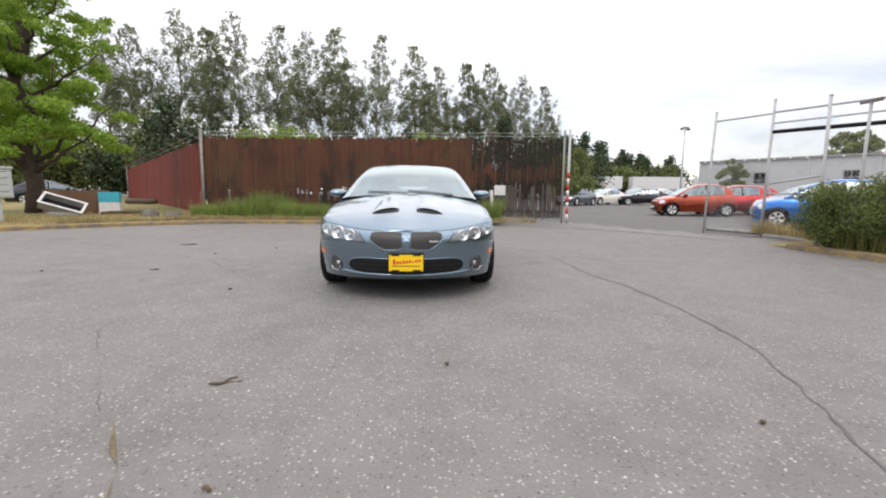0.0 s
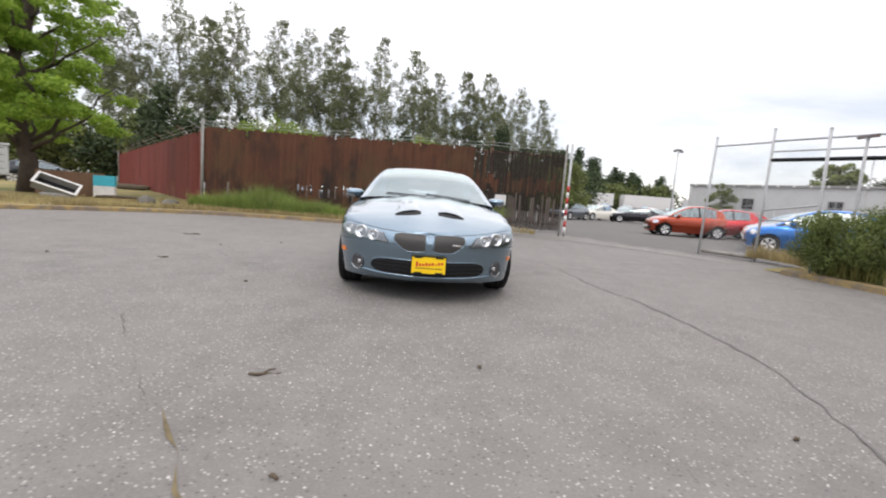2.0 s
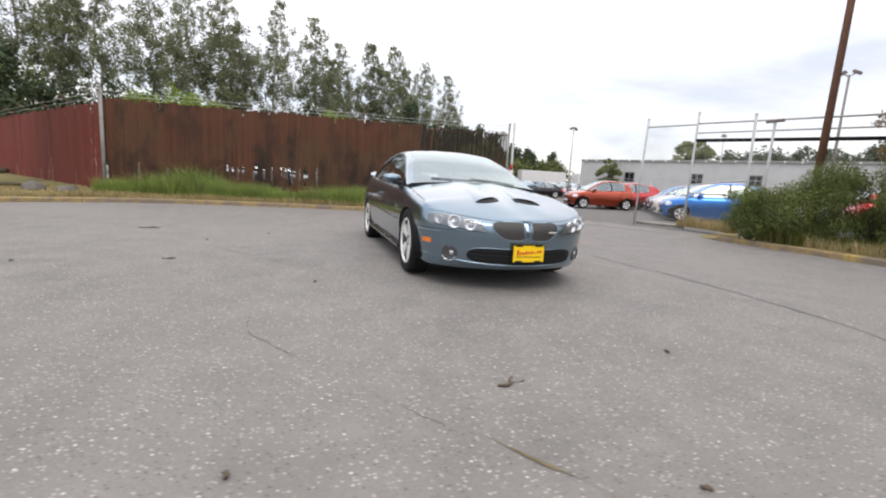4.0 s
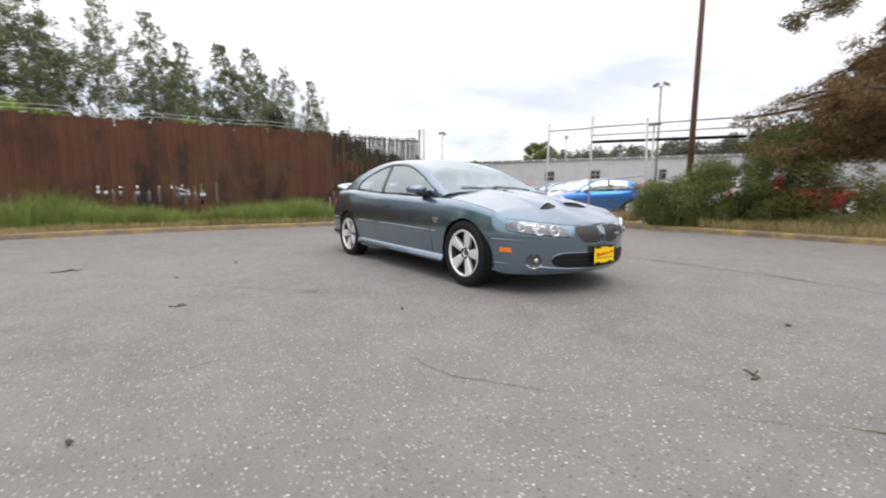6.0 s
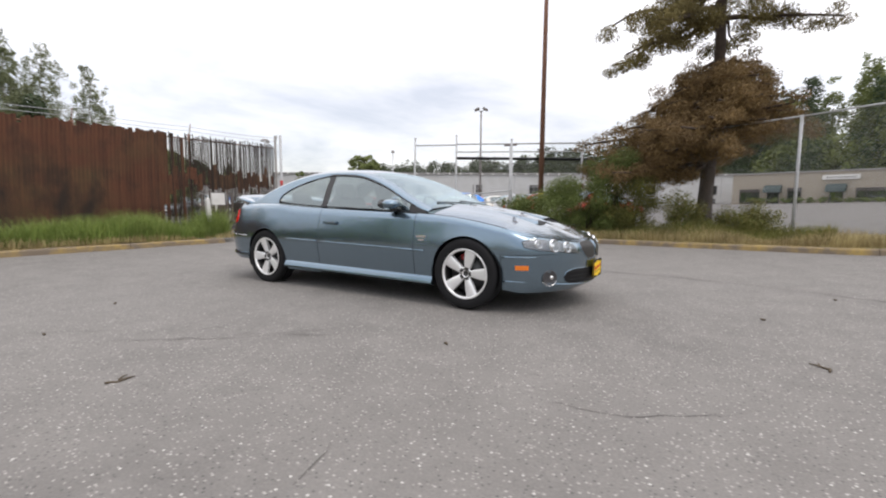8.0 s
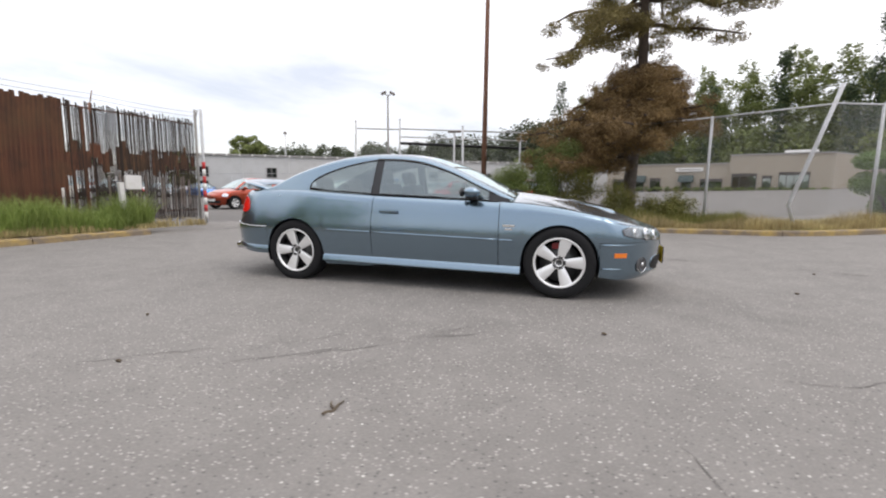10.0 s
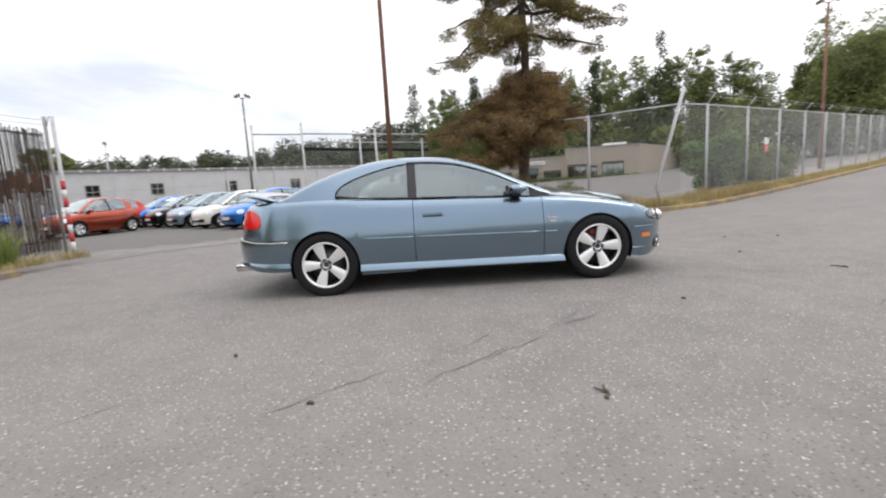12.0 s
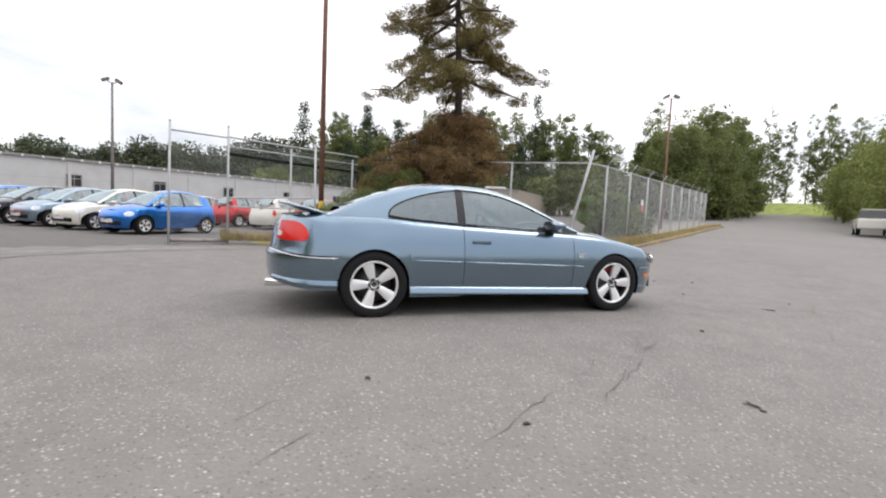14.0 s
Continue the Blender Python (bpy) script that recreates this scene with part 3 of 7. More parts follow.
class Shape:
    """A car's outer skin: rounded plan outlines stacked over height, with a cabin on top. Its nose points to -y."""
    def __init__(self, spec):
        self.jf, self.jr, self.nf, self.nr = spec["jf"], spec["jr"], spec["nf"], spec["nr"]
        self.axles, self.arch, self.hub, self.sill = spec["axles"], spec["arch"], spec["hub"], spec["sill"]
        self.width, self.side, self.front, self.rear = spec["width"], spec["side"], spec["front"], spec["rear"]
        self.edge, self.crown, self.top, self.tumble, self.round = spec["edge"], spec["crown"], spec["top"], spec["tumble"], spec["round"]
        self.inset = spec.get("inset", 0.035)
        self.qs = [i / 40 for i in range(121)]
        self.edge_pts = [self.edge_at(q) for q in self.qs]
        self.side_pts = self.edge_pts[40:81]

    def flank(self, q, z):
        """The skin at plan parameter q (0 nose, 1 to 2 flank, 3 tail) and height z, before shoulder rounding."""
        g = curve_at(self.side, z)
        if q < 1:
            t = radians(90) * q
            return (curve_at(self.width, self.jf) * g * math.sin(t) ** (2 / self.nf), self.jf + (curve_at(self.front, z) - self.jf) * max(0, math.cos(t)) ** (2 / self.nf))
        if q <= 2:
            y = self.jf + (self.jr - self.jf) * (q - 1)
            return (curve_at(self.width, y) * g, y)
        t = radians(90) * (3 - q)
        return (curve_at(self.width, self.jr) * g * max(0, math.sin(t)) ** (2 / self.nr), self.jr + (curve_at(self.rear, z) - self.jr) * max(0, math.cos(t)) ** (2 / self.nr))

    def edge_z(self, q):
        y = self.flank(q, 0.7)[1]
        for _ in range(3):
            z = curve_at(self.edge, y)
            y = self.flank(q, z)[1]
        return z

    def skin(self, q, z):
        """With the shoulder rounded over near the top edge."""
        x, y = self.flank(q, z)
        ze, r = self.edge_z(q), self.round
        if z > ze - r:
            t = min(1, (z - ze + r) / r)
            d = r * 0.8 * (1 - math.sqrt(max(0, 1 - t * t * 0.98)))
            ym = 0.5 * (self.jf + self.jr)
            k = (1 if 1 <= q <= 2 else 0.75)
            l = math.hypot(x, 0 if 1 <= q <= 2 else (y - (self.jf if q < 1 else self.jr)))
            if l > 1e-5:
                ny = 0 if 1 <= q <= 2 else (y - (self.jf if q < 1 else self.jr)) / l
                x, y = x - d * k * x / l, y - d * k * ny
        return Vector((x, y, z))

    def edge_at(self, q):
        return self.skin(q, self.edge_z(q))

    def q_of_y(self, y):
        if y <= self.jf:
            lo, hi = 0.0, 1.0
        elif y <= self.jr:
            return 1 + (y - self.jf) / (self.jr - self.jf)
        else:
            lo, hi = 2.0, 3.0
        for _ in range(30):
            m = (lo + hi) / 2
            if self.edge_at(m).y < y:
                lo = m
            else:
                hi = m
        return (lo + hi) / 2

    def low(self, y):
        z = self.sill
        for a in self.axles:
            d = abs(y - a)
            if d < self.arch:
                z = max(z, self.hub + 0.012 + math.sqrt(self.arch ** 2 - d * d))
        return z

    def deck(self, q, a):
        """The top skin at the plan parameter q, a from 0 (middle) to 1 (edge)."""
        e = self.edge_at(q)
        return Vector((e.x * a, e.y, e.z + curve_at(self.crown, e.y) * (1 - a ** 2.3)))

    def base(self, y):
        e = self.edge_at(self.q_of_y(y))
        return e.x - self.inset, e.z - 0.004

    def cabin(self, y, v):
        """v: 0 to 1 up the side, 1 to 1.5 round the corner, 1.5 to 2.5 over the top to the middle."""
        xb, zb = self.base(y)
        zt = curve_at(self.top, y)
        zc = max(zb + 0.008, zt - 0.046)
        xs = lambda z: xb - self.tumble * (z - zb) - 0.22 * max(0, z - zb) ** 2
        hs = (zc - zb)
        cut = min(0.032, hs * 0.4)
        if v <= 1:
            z = zb + (zc - cut - zb) * v
            return Vector((xs(z), y, z))
        p0, p1 = Vector((xs(zc - cut), y, zc - cut)), Vector((xs(zc), y, zc))
        xt = p1.x - 0.075
        p2 = Vector((xt, y, zt - 0.040 * (xt / p1.x) ** 2.2))
        if v <= 1.5:
            t = (v - 1) * 2
            return p0 * (1 - t) ** 2 + p1 * 2 * t * (1 - t) + p2 * t * t
        x = xt * (2.5 - v)
        return Vector((x, y, zt - 0.040 * (x / p1.x) ** 2.2))


def patch(name, fn, nu, nv, mat, parent, label="", lip=0.012, flip=False, both=False, lift=0.0, skip_lip=()):
    """A curved panel from fn(u, v), u and v from 0 to 1, with its rim turned inward. both: mirrored across x as a second half of one mesh."""
    P = [[Vector(fn(i / (nu - 1), j / (nv - 1))) for j in range(nv)] for i in range(nu)]
    N = [[None] * nv for _ in range(nu)]
    for i in range(nu):
        for j in range(nv):
            du = P[min(nu - 1, i + 1)][j] - P[max(0, i - 1)][j]
            dv = P[i][min(nv - 1, j + 1)] - P[i][max(0, j - 1)]
            n = du.cross(dv)
            N[i][j] = n.normalized() if n.length > 1e-12 else Vector((0, 0, 0))
    s = -1 if flip else 1
    vs = [P[i][j] + N[i][j] * lift * s for i in range(nu) for j in range(nv)]
    fs = grid_faces(nu, nv)
    fs = [f if not flip else f[::-1] for f in fs]
    if lip:
        loop = [(i, 0) for i in range(nu)] + [(nu - 1, j) for j in range(1, nv)] + [(i, nv - 1) for i in range(nu - 2, -1, -1)] + [(0, j) for j in range(nv - 2, 0, -1)]
        k0 = len(vs)
        vs += [P[i][j] + N[i][j] * (lift * s - lip * s) for i, j in loop]
        m = len(loop)
        for k in range(m):
            a, b = loop[k], loop[(k + 1) % m]
            f = (b[0] * nv + b[1], k0 + (k + 1) % m, k0 + k, a[0] * nv + a[1])
            fs.append(f if not flip else f[::-1])
    if both:
        k0 = len(vs)
        vs += [Vector((-v.x, v.y, v.z)) for v in vs]
        fs += [tuple(k0 + k for k in f[::-1]) for f in fs]
    me = mesh_from(name, vs, fs, mat, True)
    me.polygons.foreach_set("use_smooth", [True] * len(me.polygons))
    ob = part(name, me, None, parent, label)
    bm = bmesh.new()
    bm.from_mesh(me)
    bmesh.ops.remove_doubles(bm, verts=bm.verts, dist=0.0004)
    for e in bm.edges:
        if len(e.link_faces) == 2 and e.calc_face_angle(0) > 0.9:
            e.smooth = False
    bm.to_mesh(me)
    bm.free()
    return ob


def sides(name, fn, nu, nv, mat, parent, label="", **kw):
    """The same panel on both flanks, as two parts."""
    flip = kw.pop("flip", False)
    patch(name, fn, nu, nv, mat, parent, label, flip=flip, **kw)
    patch(name, lambda u, v: (lambda p: (-p[0], p[1], p[2]))(fn(u, v)), nu, nv, mat, parent, label, flip=not flip, **kw)


def lerp(a, b, t):
    return a + (b - a) * t


def wheel(parent, x, y, z, r, rim_r, width, spokes, face, detail=True, caliper=False, back=0.0):
    """A road wheel whose outer face looks to +x (face 1) or -x (face -1)."""
    hold = part("wheel", _tyre(r, rim_r, width, 48 if detail else 22), None, parent)
    hold.matrix_basis = pose(x, y, z, 0, 90 * face, 0) @ pose(0, 0, 0, 0, 0, 18 if y > 0 else 56)
    part("rim", _rim(rim_r, width, spokes), None, hold, "silver alloy rim with five broad spokes" if detail else "")
    if detail:
        bm = bmesh.new()
        lathe(bm, [(0, width * 0.06), (rim_r * 0.78, width * 0.06), (rim_r * 0.78, -0.01), (0, -0.01)], 32)
        part("brake_disc", bm, DARKMETAL, hold)
        if caliper:
            bm = bmesh.new()
            box(bm, rim_r * 0.52, -0.06, 0.0, rim_r * 0.78, 0.06, width * 0.16, 0.015, pose(0, 0, 0, 0, 0, (-52 if face < 0 else -142)))
            part("brake_caliper", bm, CALIPER, hold, "red brake caliper")
    return hold


_wheel_cache = {}


def _tyre(r, rim_r, w, n=48):
    key = ("t", r, rim_r, w)
    if key not in _wheel_cache:
        bm = bmesh.new()
        h = w / 2
        lathe(bm, [(rim_r * 0.97, -h * 0.85), (rim_r * 1.06, -h * 0.98), (r * 0.93, -h * 1.0), (r * 0.985, -h * 0.86), (r, -h * 0.6), (r, -h * 0.3), (r - 0.007, -h * 0.27), (r - 0.007, -h * 0.2), (r, -h * 0.17),
                   (r, h * 0.17), (r - 0.007, h * 0.2), (r - 0.007, h * 0.27), (r, h * 0.3), (r, h * 0.6), (r * 0.985, h * 0.86), (r * 0.93, h * 1.0), (rim_r * 1.06, h * 0.98), (rim_r * 0.97, h * 0.85)], n)
        me = bpy.data.meshes.new("wheel")
        bm.to_mesh(me)
        bm.free()
        me.materials.append(RUBBER)
        _wheel_cache[key] = me
    return _wheel_cache[key]


def _rim(r, w, spokes):
    key = ("r", r, w, spokes)
    if key not in _wheel_cache:
        bm = bmesh.new()
        h = w / 2
        lathe(bm, [(r * 0.99, h * 0.84), (r * 1.005, h * 0.92), (r * 0.985, h * 0.97), (r * 0.93, h * 0.93), (r * 0.905, h * 0.80), (r * 0.88, h * 0.2), (r * 0.86, -h * 0.9), (r * 0.99, -h * 0.9)], 48 if r > 0.22 else 22)
        # the hub, dished, and the spokes: wide at the middle, narrowing, then flaring into the rim
        lathe(bm, [(0, h * 0.60), (r * 0.12, h * 0.60), (r * 0.13, h * 0.66), (r * 0.24, h * 0.67), (r * 0.27, h * 0.62), (r * 0.28, h * 0.3), (0, h * 0.28)], 30)
        for k in range(spokes):
            a = 2 * math.pi * k / spokes
            rows = []
            for rr, half, top, th in ((0.14, 0.100, 0.66, 0.3), (0.26, 0.128, 0.71, 0.34), (0.42, 0.165, 0.76, 0.36), (0.62, 0.202, 0.81, 0.34), (0.82, 0.228, 0.84, 0.3), (0.955, 0.262, 0.87, 0.25)):
                row = []
                for dy, dz in ((-1, -th), (-1, -0.05), (-0.72, 0.0), (-0.12, 0.02), (0.12, 0.02), (0.72, 0.0), (1, -0.05), (1, -th)):
                    x, yy, z = rr * r, half * r * dy, h * (top + dz)
                    row.append(bm.verts.new((x * math.cos(a) - yy * math.sin(a), x * math.sin(a) + yy * math.cos(a), z)))
                rows.append(row)
            for A, B in zip(rows, rows[1:]):
                for i in range(7):
                    bm.faces.new((A[i], B[i], B[i + 1], A[i + 1])).smooth = i in (2, 4)
        for k in range(spokes):
            a = 2 * math.pi * (k + 0.5) / spokes
            rod(bm, (0.19 * r * math.cos(a), 0.19 * r * math.sin(a), h * 0.5), (0.19 * r * math.cos(a), 0.19 * r * math.sin(a), h * 0.69), 0.011, 0.010, 6)
        bmesh.ops.recalc_face_normals(bm, faces=bm.faces)
        me = bpy.data.meshes.new("rim")
        bm.to_mesh(me)
        bm.free()
        me.materials.append(ALLOY)
        me.materials.append(DARKMETAL)
        # dark faces paint shade into barrel and spoke gaps; cap and bolts are dark too
        for f in me.polygons:
            c = f.center
            d = math.hypot(c.x, c.y)
            if d > r * 0.84 and c.z < h * 0.55 or d < r * 0.92 and c.z < h * 0.5 or d < r * 0.11 or r * 0.15 < d < r * 0.23 and c.z > h * 0.685:
                f.material_index = 1
        _wheel_cache[key] = me
    return _wheel_cache[key]


def wells(S, parent, width):
    """Dark wheel housings and the underbody."""
    for ya in S.axles:
        for sx in (-1, 1):
            bm = bmesh.new()
            R = S.arch + 0.008
            rows = []
            for xi in (width * 0.5, width - 0.022):
                rows.append([bm.verts.new((sx * xi, ya + R * math.cos(t), max(S.sill, S.hub + 0.012 + R * math.sin(t)))) for t in [math.pi * (-0.12 + 1.24 * k / 20) for k in range(21)]])
            for i in range(20):
                bm.faces.new((rows[0][i], rows[0][i + 1], rows[1][i + 1], rows[1][i]))
            bm.faces.new(rows[0])
            part("wheel_housing", bm, BLACK, parent)
    bm = bmesh.new()
    ya, yb = S.axles
    for y0, y1, w in ((curve_at(S.front, 0.3) + 0.25, ya - S.arch, width * 0.62), (ya - S.arch, ya + S.arch, width * 0.5), (ya + S.arch, yb - S.arch, width * 0.93), (yb - S.arch, yb + S.arch, width * 0.5), (yb + S.arch, curve_at(S.rear, 0.3) - 0.2, width * 0.72)):
        box(bm, -w, y0, S.sill + (0.01 if y0 < yb else 0.12), w, y1, S.sill + (0.10 if y0 < yb else 0.2))
    part("underbody", bm, BLACK, parent)


def small_car(spec, paint, m, label, group="parked cars", kind_name="hatchback_car", n=1.0, two_door=True):
    """A parked car of moderate detail."""
    S = Shape(spec)
    car = thing(kind_name, m, label, "car", group)
    K = lambda k: max(3, int(k * n))
    w0 = curve_at(S.width, 0)
    a0, a1 = S.axles
    R = S.arch
    yd0, yd1 = a0 + R + 0.08, a1 - R + (0.05 if two_door else -0.02)

    def side_fn(y0, y1, z0=None):
        def fn(u, v):
            y = lerp(y0, y1, u)
            q = S.q_of_y(y)
            z = lerp(S.low(y) if z0 is None else z0, S.edge_z(q), v)
            return S.skin(q, z)
        return fn
    sides("front_fender", side_fn(a0 - R - 0.01, yd0), K(30), K(10), paint, car)
    doors = [(yd0 + 0.006, yd1)] if two_door else [(yd0 + 0.006, (yd0 + yd1) / 2), ((yd0 + yd1) / 2 + 0.006, yd1)]
    for y0, y1 in doors:
        sides("door", side_fn(y0, y1), K(6), K(10), paint, car)
    sides("rear_quarter", side_fn(yd1 + 0.006, a1 + R + 0.01), K(30), K(10), paint, car)

    def cap_fn(lo, hi):
        return lambda u, v: S.skin(lerp(lo, hi, u), lerp(S.sill, S.edge_z(lerp(lo, hi, u)), v))
    qf = S.q_of_y(a0 - R - 0.014)
    qr = S.q_of_y(a1 + R + 0.014)
    patch("front_bumper", cap_fn(0, qf), K(16), K(12), paint, car, both=True, lip=0)
    patch("rear_bumper", cap_fn(qr, 3), K(16), K(12), paint, car, both=True, lip=0)
    ycowl, yback = S.top[0][0], S.top[-1][0]
    patch("bonnet", lambda u, v: S.deck(lerp(0, S.q_of_y(ycowl), u), 1 - v), K(14), K(8), paint, car, both=True, lip=0)
    patch("boot_lid", lambda u, v: S.deck(lerp(S.q_of_y(yback), 3, u), 1 - v), K(10), K(6), paint, car, both=True, lip=0)
    # the cabin
    yw = S.top[3][0]
    yr = S.top[-4][0]
    patch("windscreen", lambda u, v: S.cabin(lerp(ycowl + 0.02, yw, u), 1.5 + v), K(8), K(6), GLASS, car, both=True, lip=0)
    patch("rear_window", lambda u, v: S.cabin(lerp(yr, yback - 0.08, u), 1.5 + v), K(6), K(6), GLASS, car, both=True, lip=0)
    patch("roof", lambda u, v: S.cabin(lerp(yw, yr, u), 1 + 1.5 * v), K(10), K(10), paint, car, both=True, lip=0)
    for y0, y1 in ((ycowl, yw), (yr, yback)):
        sides("pillar", lambda u, v: S.cabin(lerp(y0, y1, u), 1 + 0.5 * v), K(8), 4, paint, car, lip=0)
    win = [(ycowl + 0.22, (yd1 + yd0) / 2 + 0.25), ((yd1 + yd0) / 2 + 0.33, yr + 0.12)]
    for y0, y1 in win:
        sides("side_window", lambda u, v: S.cabin(lerp(y0, y1, u), lerp(0.05, 0.97, v)), K(8), 4, GLASS, car, lip=0)
    sides("pillar", lambda u, v: S.cabin(lerp(win[0][1], win[1][0], u), v), 3, 4, GLOSSBLACK, car, lip=0.02)
    sides("pillar", lambda u, v: S.cabin(lerp(win[1][1], yback, u), v), K(6), 4, paint, car, lip=0)
    sides("pillar", lambda u, v: S.cabin(lerp(ycowl, win[0][0], u), v), 4, 3, GLOSSBLACK, car, lip=0)
    # seats and dashboard seen through the glass
    bm = bmesh.new()
    box(bm, -w0 * 0.8, ycowl + 0.15, 0.6, w0 * 0.8, ycowl + 0.5, 0.93, 0.05)
    part("dashboard", bm, BLACK, car)
    for sx in (-1, 1):
        bm = bmesh.new()
        box(bm, sx * 0.36 - 0.24, 0.05, 0.35, sx * 0.36 + 0.24, 0.5, 0.55, 0.05)
        box(bm, sx * 0.36 - 0.24, 0.42, 0.5, sx * 0.36 + 0.24, 0.6, 1.0, 0.06)
        box(bm, sx * 0.36 - 0.12, 0.5, 1.0, sx * 0.36 + 0.12, 0.6, 1.17, 0.04)
        part("seat", bm, SEAT, car)
    # lamps, mirrors, plate
    def lampfn(sx, q0, q1, z0, z1):
        def fn(u, v):
            t, h = u * 2 - 1, v * 2 - 1
            k = math.sqrt(max(0.0, 1 - t * t * 0.98))
            return S.skin(lerp(q0, q1, u), lerp(z0, z1, 0.5 + 0.5 * h * k))
        return fn
    zf = S.edge_z(0.55)
    sides("headlight", lampfn(1, 0.45, 0.78, zf - 0.20, zf - 0.045), 10, 6, LAMPBOWL, car, lift=0.006, lip=0.012)
    sides("tail_light", lampfn(1, 2.14, 2.45, 0.62, 0.88), 10, 6, REDLENS, car, lift=0.006, lip=0.012)
    patch("grille", lambda u, v: S.skin(lerp(0, 0.40, u), lerp(0.27, 0.40, v)), 8, 4, GLOSSBLACK, car, both=True, lift=0.006)
    patch("number_plate", lambda u, v: S.skin(lerp(0, 0.16, u), lerp(0.36, 0.47, v)) + Vector((0, -0.02, 0)), 4, 3, WHITE, car, both=True)
    for sx in (-1, 1):
        bm = bmesh.new()
        xb, zb = S.base(ycowl + 0.42)
        lathe(bm, [(0, -0.09), (0.05, -0.085), (0.075, -0.04), (0.08, 0.03), (0.06, 0.075), (0, 0.08)], 14, pose(sx * (xb + 0.10), ycowl + 0.42, zb + 0.07, 0, 90, 0) @ Matrix.Diagonal((0.8, 1.15, 1, 1)))
        part("wing_mirror", bm, paint, car)
    wells(S, car, w0)
    for ya in S.axles:
        for sx in (-1, 1):
            wheel(car, sx * (w0 - 0.10), ya, S.hub, S.hub, S.hub * 0.66, 0.19, 5, sx, detail=False)
    return car

# ---- the coupe ----
def build_coupe(m):
    S = Shape(COUPE)
    car = thing("coupe_car", m, "slate blue metallic two-door coupe parked on the asphalt", "car")
    qy = S.q_of_y
    a0, a1 = S.axles
    R = S.arch
    hood_a = 0.982

    # flanks
    def fender(u, v):
        y = lerp(a0 - R + 0.0005, -0.838, u)
        q = qy(y)
        if v <= 0.78:
            return S.skin(q, lerp(S.low(y), S.edge_z(q), v / 0.78))
        return S.deck(q, lerp(1, hood_a + 0.004, (v - 0.78) / 0.22))
    sides("front_fender", fender, 52, 26, PAINT, car)

    def door(u, v):
        y = lerp(-0.832, 0.475, u)
        q = qy(y)
        if v <= 0.9:
            return S.skin(q, lerp(0.245, S.edge_z(q), v / 0.9))
        xb, zb = S.base(y)
        e = S.edge_at(q)
        return e.lerp(Vector((xb - 0.02, y, zb + 0.002)), (v - 0.9) / 0.1)
    sides("door", door, 30, 24, PAINT, car)

    def quarter(u, v):
        y = lerp(0.481, a1 + R - 0.0005, u)
        q = qy(y)
        if v <= 0.85:
            return S.skin(q, lerp(S.low(y), S.edge_z(q), v / 0.85))
        xb, zb = S.base(y)
        e = S.edge_at(q)
        return e.lerp(Vector((xb - 0.02, y, zb + 0.002)), (v - 0.85) / 0.15)
    sides("rear_quarter", quarter, 56, 24, PAINT, car)

    # front: bumper skin, nose panel over the grille, bonnet
    qa = qy(a0 - R - 0.004)
    seam = lambda q: lerp(0.525, 0.520, smooth_step(0.6, 1.0, q))
    patch("front_bumper", lambda u, v: S.skin(lerp(0, qa, u), lerp(0.185 + 0.02 * smooth_step(0.8, 1, u), seam(lerp(0, qa, u)), v)), 44, 18, PAINT, car, both=True, lip=0.0)
    qn = qy(a0 - R + 0.0005)
    patch("nose_panel", lambda u, v: S.skin(lerp(0, qn, u), lerp(seam(lerp(0, qn, u)) + (0.003 if u > 0.5 else 0.0), S.edge_z(lerp(0, qn, u)), v)), 44, 12, PAINT, car, both=True, lip=0.0)
    q_h, q_c = qy(-2.27), qy(-0.915)

    def ridge(p):
        """Two soft raised bands run up the bonnet over the scoops."""
        k = smooth_step(-2.25, -1.75, p.y)
        d = 0.014 * k * math.exp(-((abs(p.x) - 0.21) / 0.14) ** 2)
        return Vector((p.x, p.y, p.z + d))
    patch("front_cap", lambda u, v: ridge(S.deck(lerp(0, q_h, u), 1 - v)), 14, 20, PAINT, car, both=True, lip=0.0)
    patch("bonnet", lambda u, v: ridge(S.deck(lerp(q_h, q_c, u), hood_a * (1 - v))), 76, 44, PAINT, car, both=True, lip=0.0)
    sides("front_cap_side", lambda u, v: S.deck(lerp(q_h, qn, u), lerp(1, hood_a, v)), 24, 5, PAINT, car, lip=0.0)
    # scoops: raised hoods; black sheets give the shade in mouth and hollow
    for sx in (-1, 1):
        def scoop(u, v):
            t = v * 2 - 1
            x = 0.215 + 0.135 * t * (1 - 0.35 * u)
            y = lerp(-1.85, -1.30, u) - 0.05 * t * (1 - u)
            zb = ridge(S.deck(qy(y), min(1, abs(x) / S.edge_at(qy(y)).x))).z
            h = 0.024 * (1 - u) * (1 - abs(t) ** 4)
            return (sx * x, y, zb + h - 0.004)
        patch("bonnet_scoop", scoop, 22, 25, PAINT, car, lip=0.0, flip=sx > 0)

        def mouth(u, v):
            t = u * 2 - 1
            p = Vector(scoop(0, u))
            y = p.y + 0.004
            zb = ridge(S.deck(qy(p.y), min(1, abs(p.x) / S.edge_at(qy(p.y)).x))).z - 0.004
            return (p.x, y + 0.03 * (1 - v), lerp(zb, p.z - 0.003, v))
        patch("scoop_mouth", mouth, 15, 4, BLACK, car, lip=0.0, flip=sx > 0)
        # black sheet laid on the bonnet ahead of the mouth, as the hollow's shade
        def ramp(u, v):
            t = v * 2 - 1
            x = 0.215 + 0.128 * t
            y = lerp(-1.925 + 0.035 * t * t - 0.02 * t, -1.83, u) - 0.05 * t * u
            zb = ridge(S.deck(qy(y), min(1, abs(x) / S.edge_at(qy(y)).x))).z
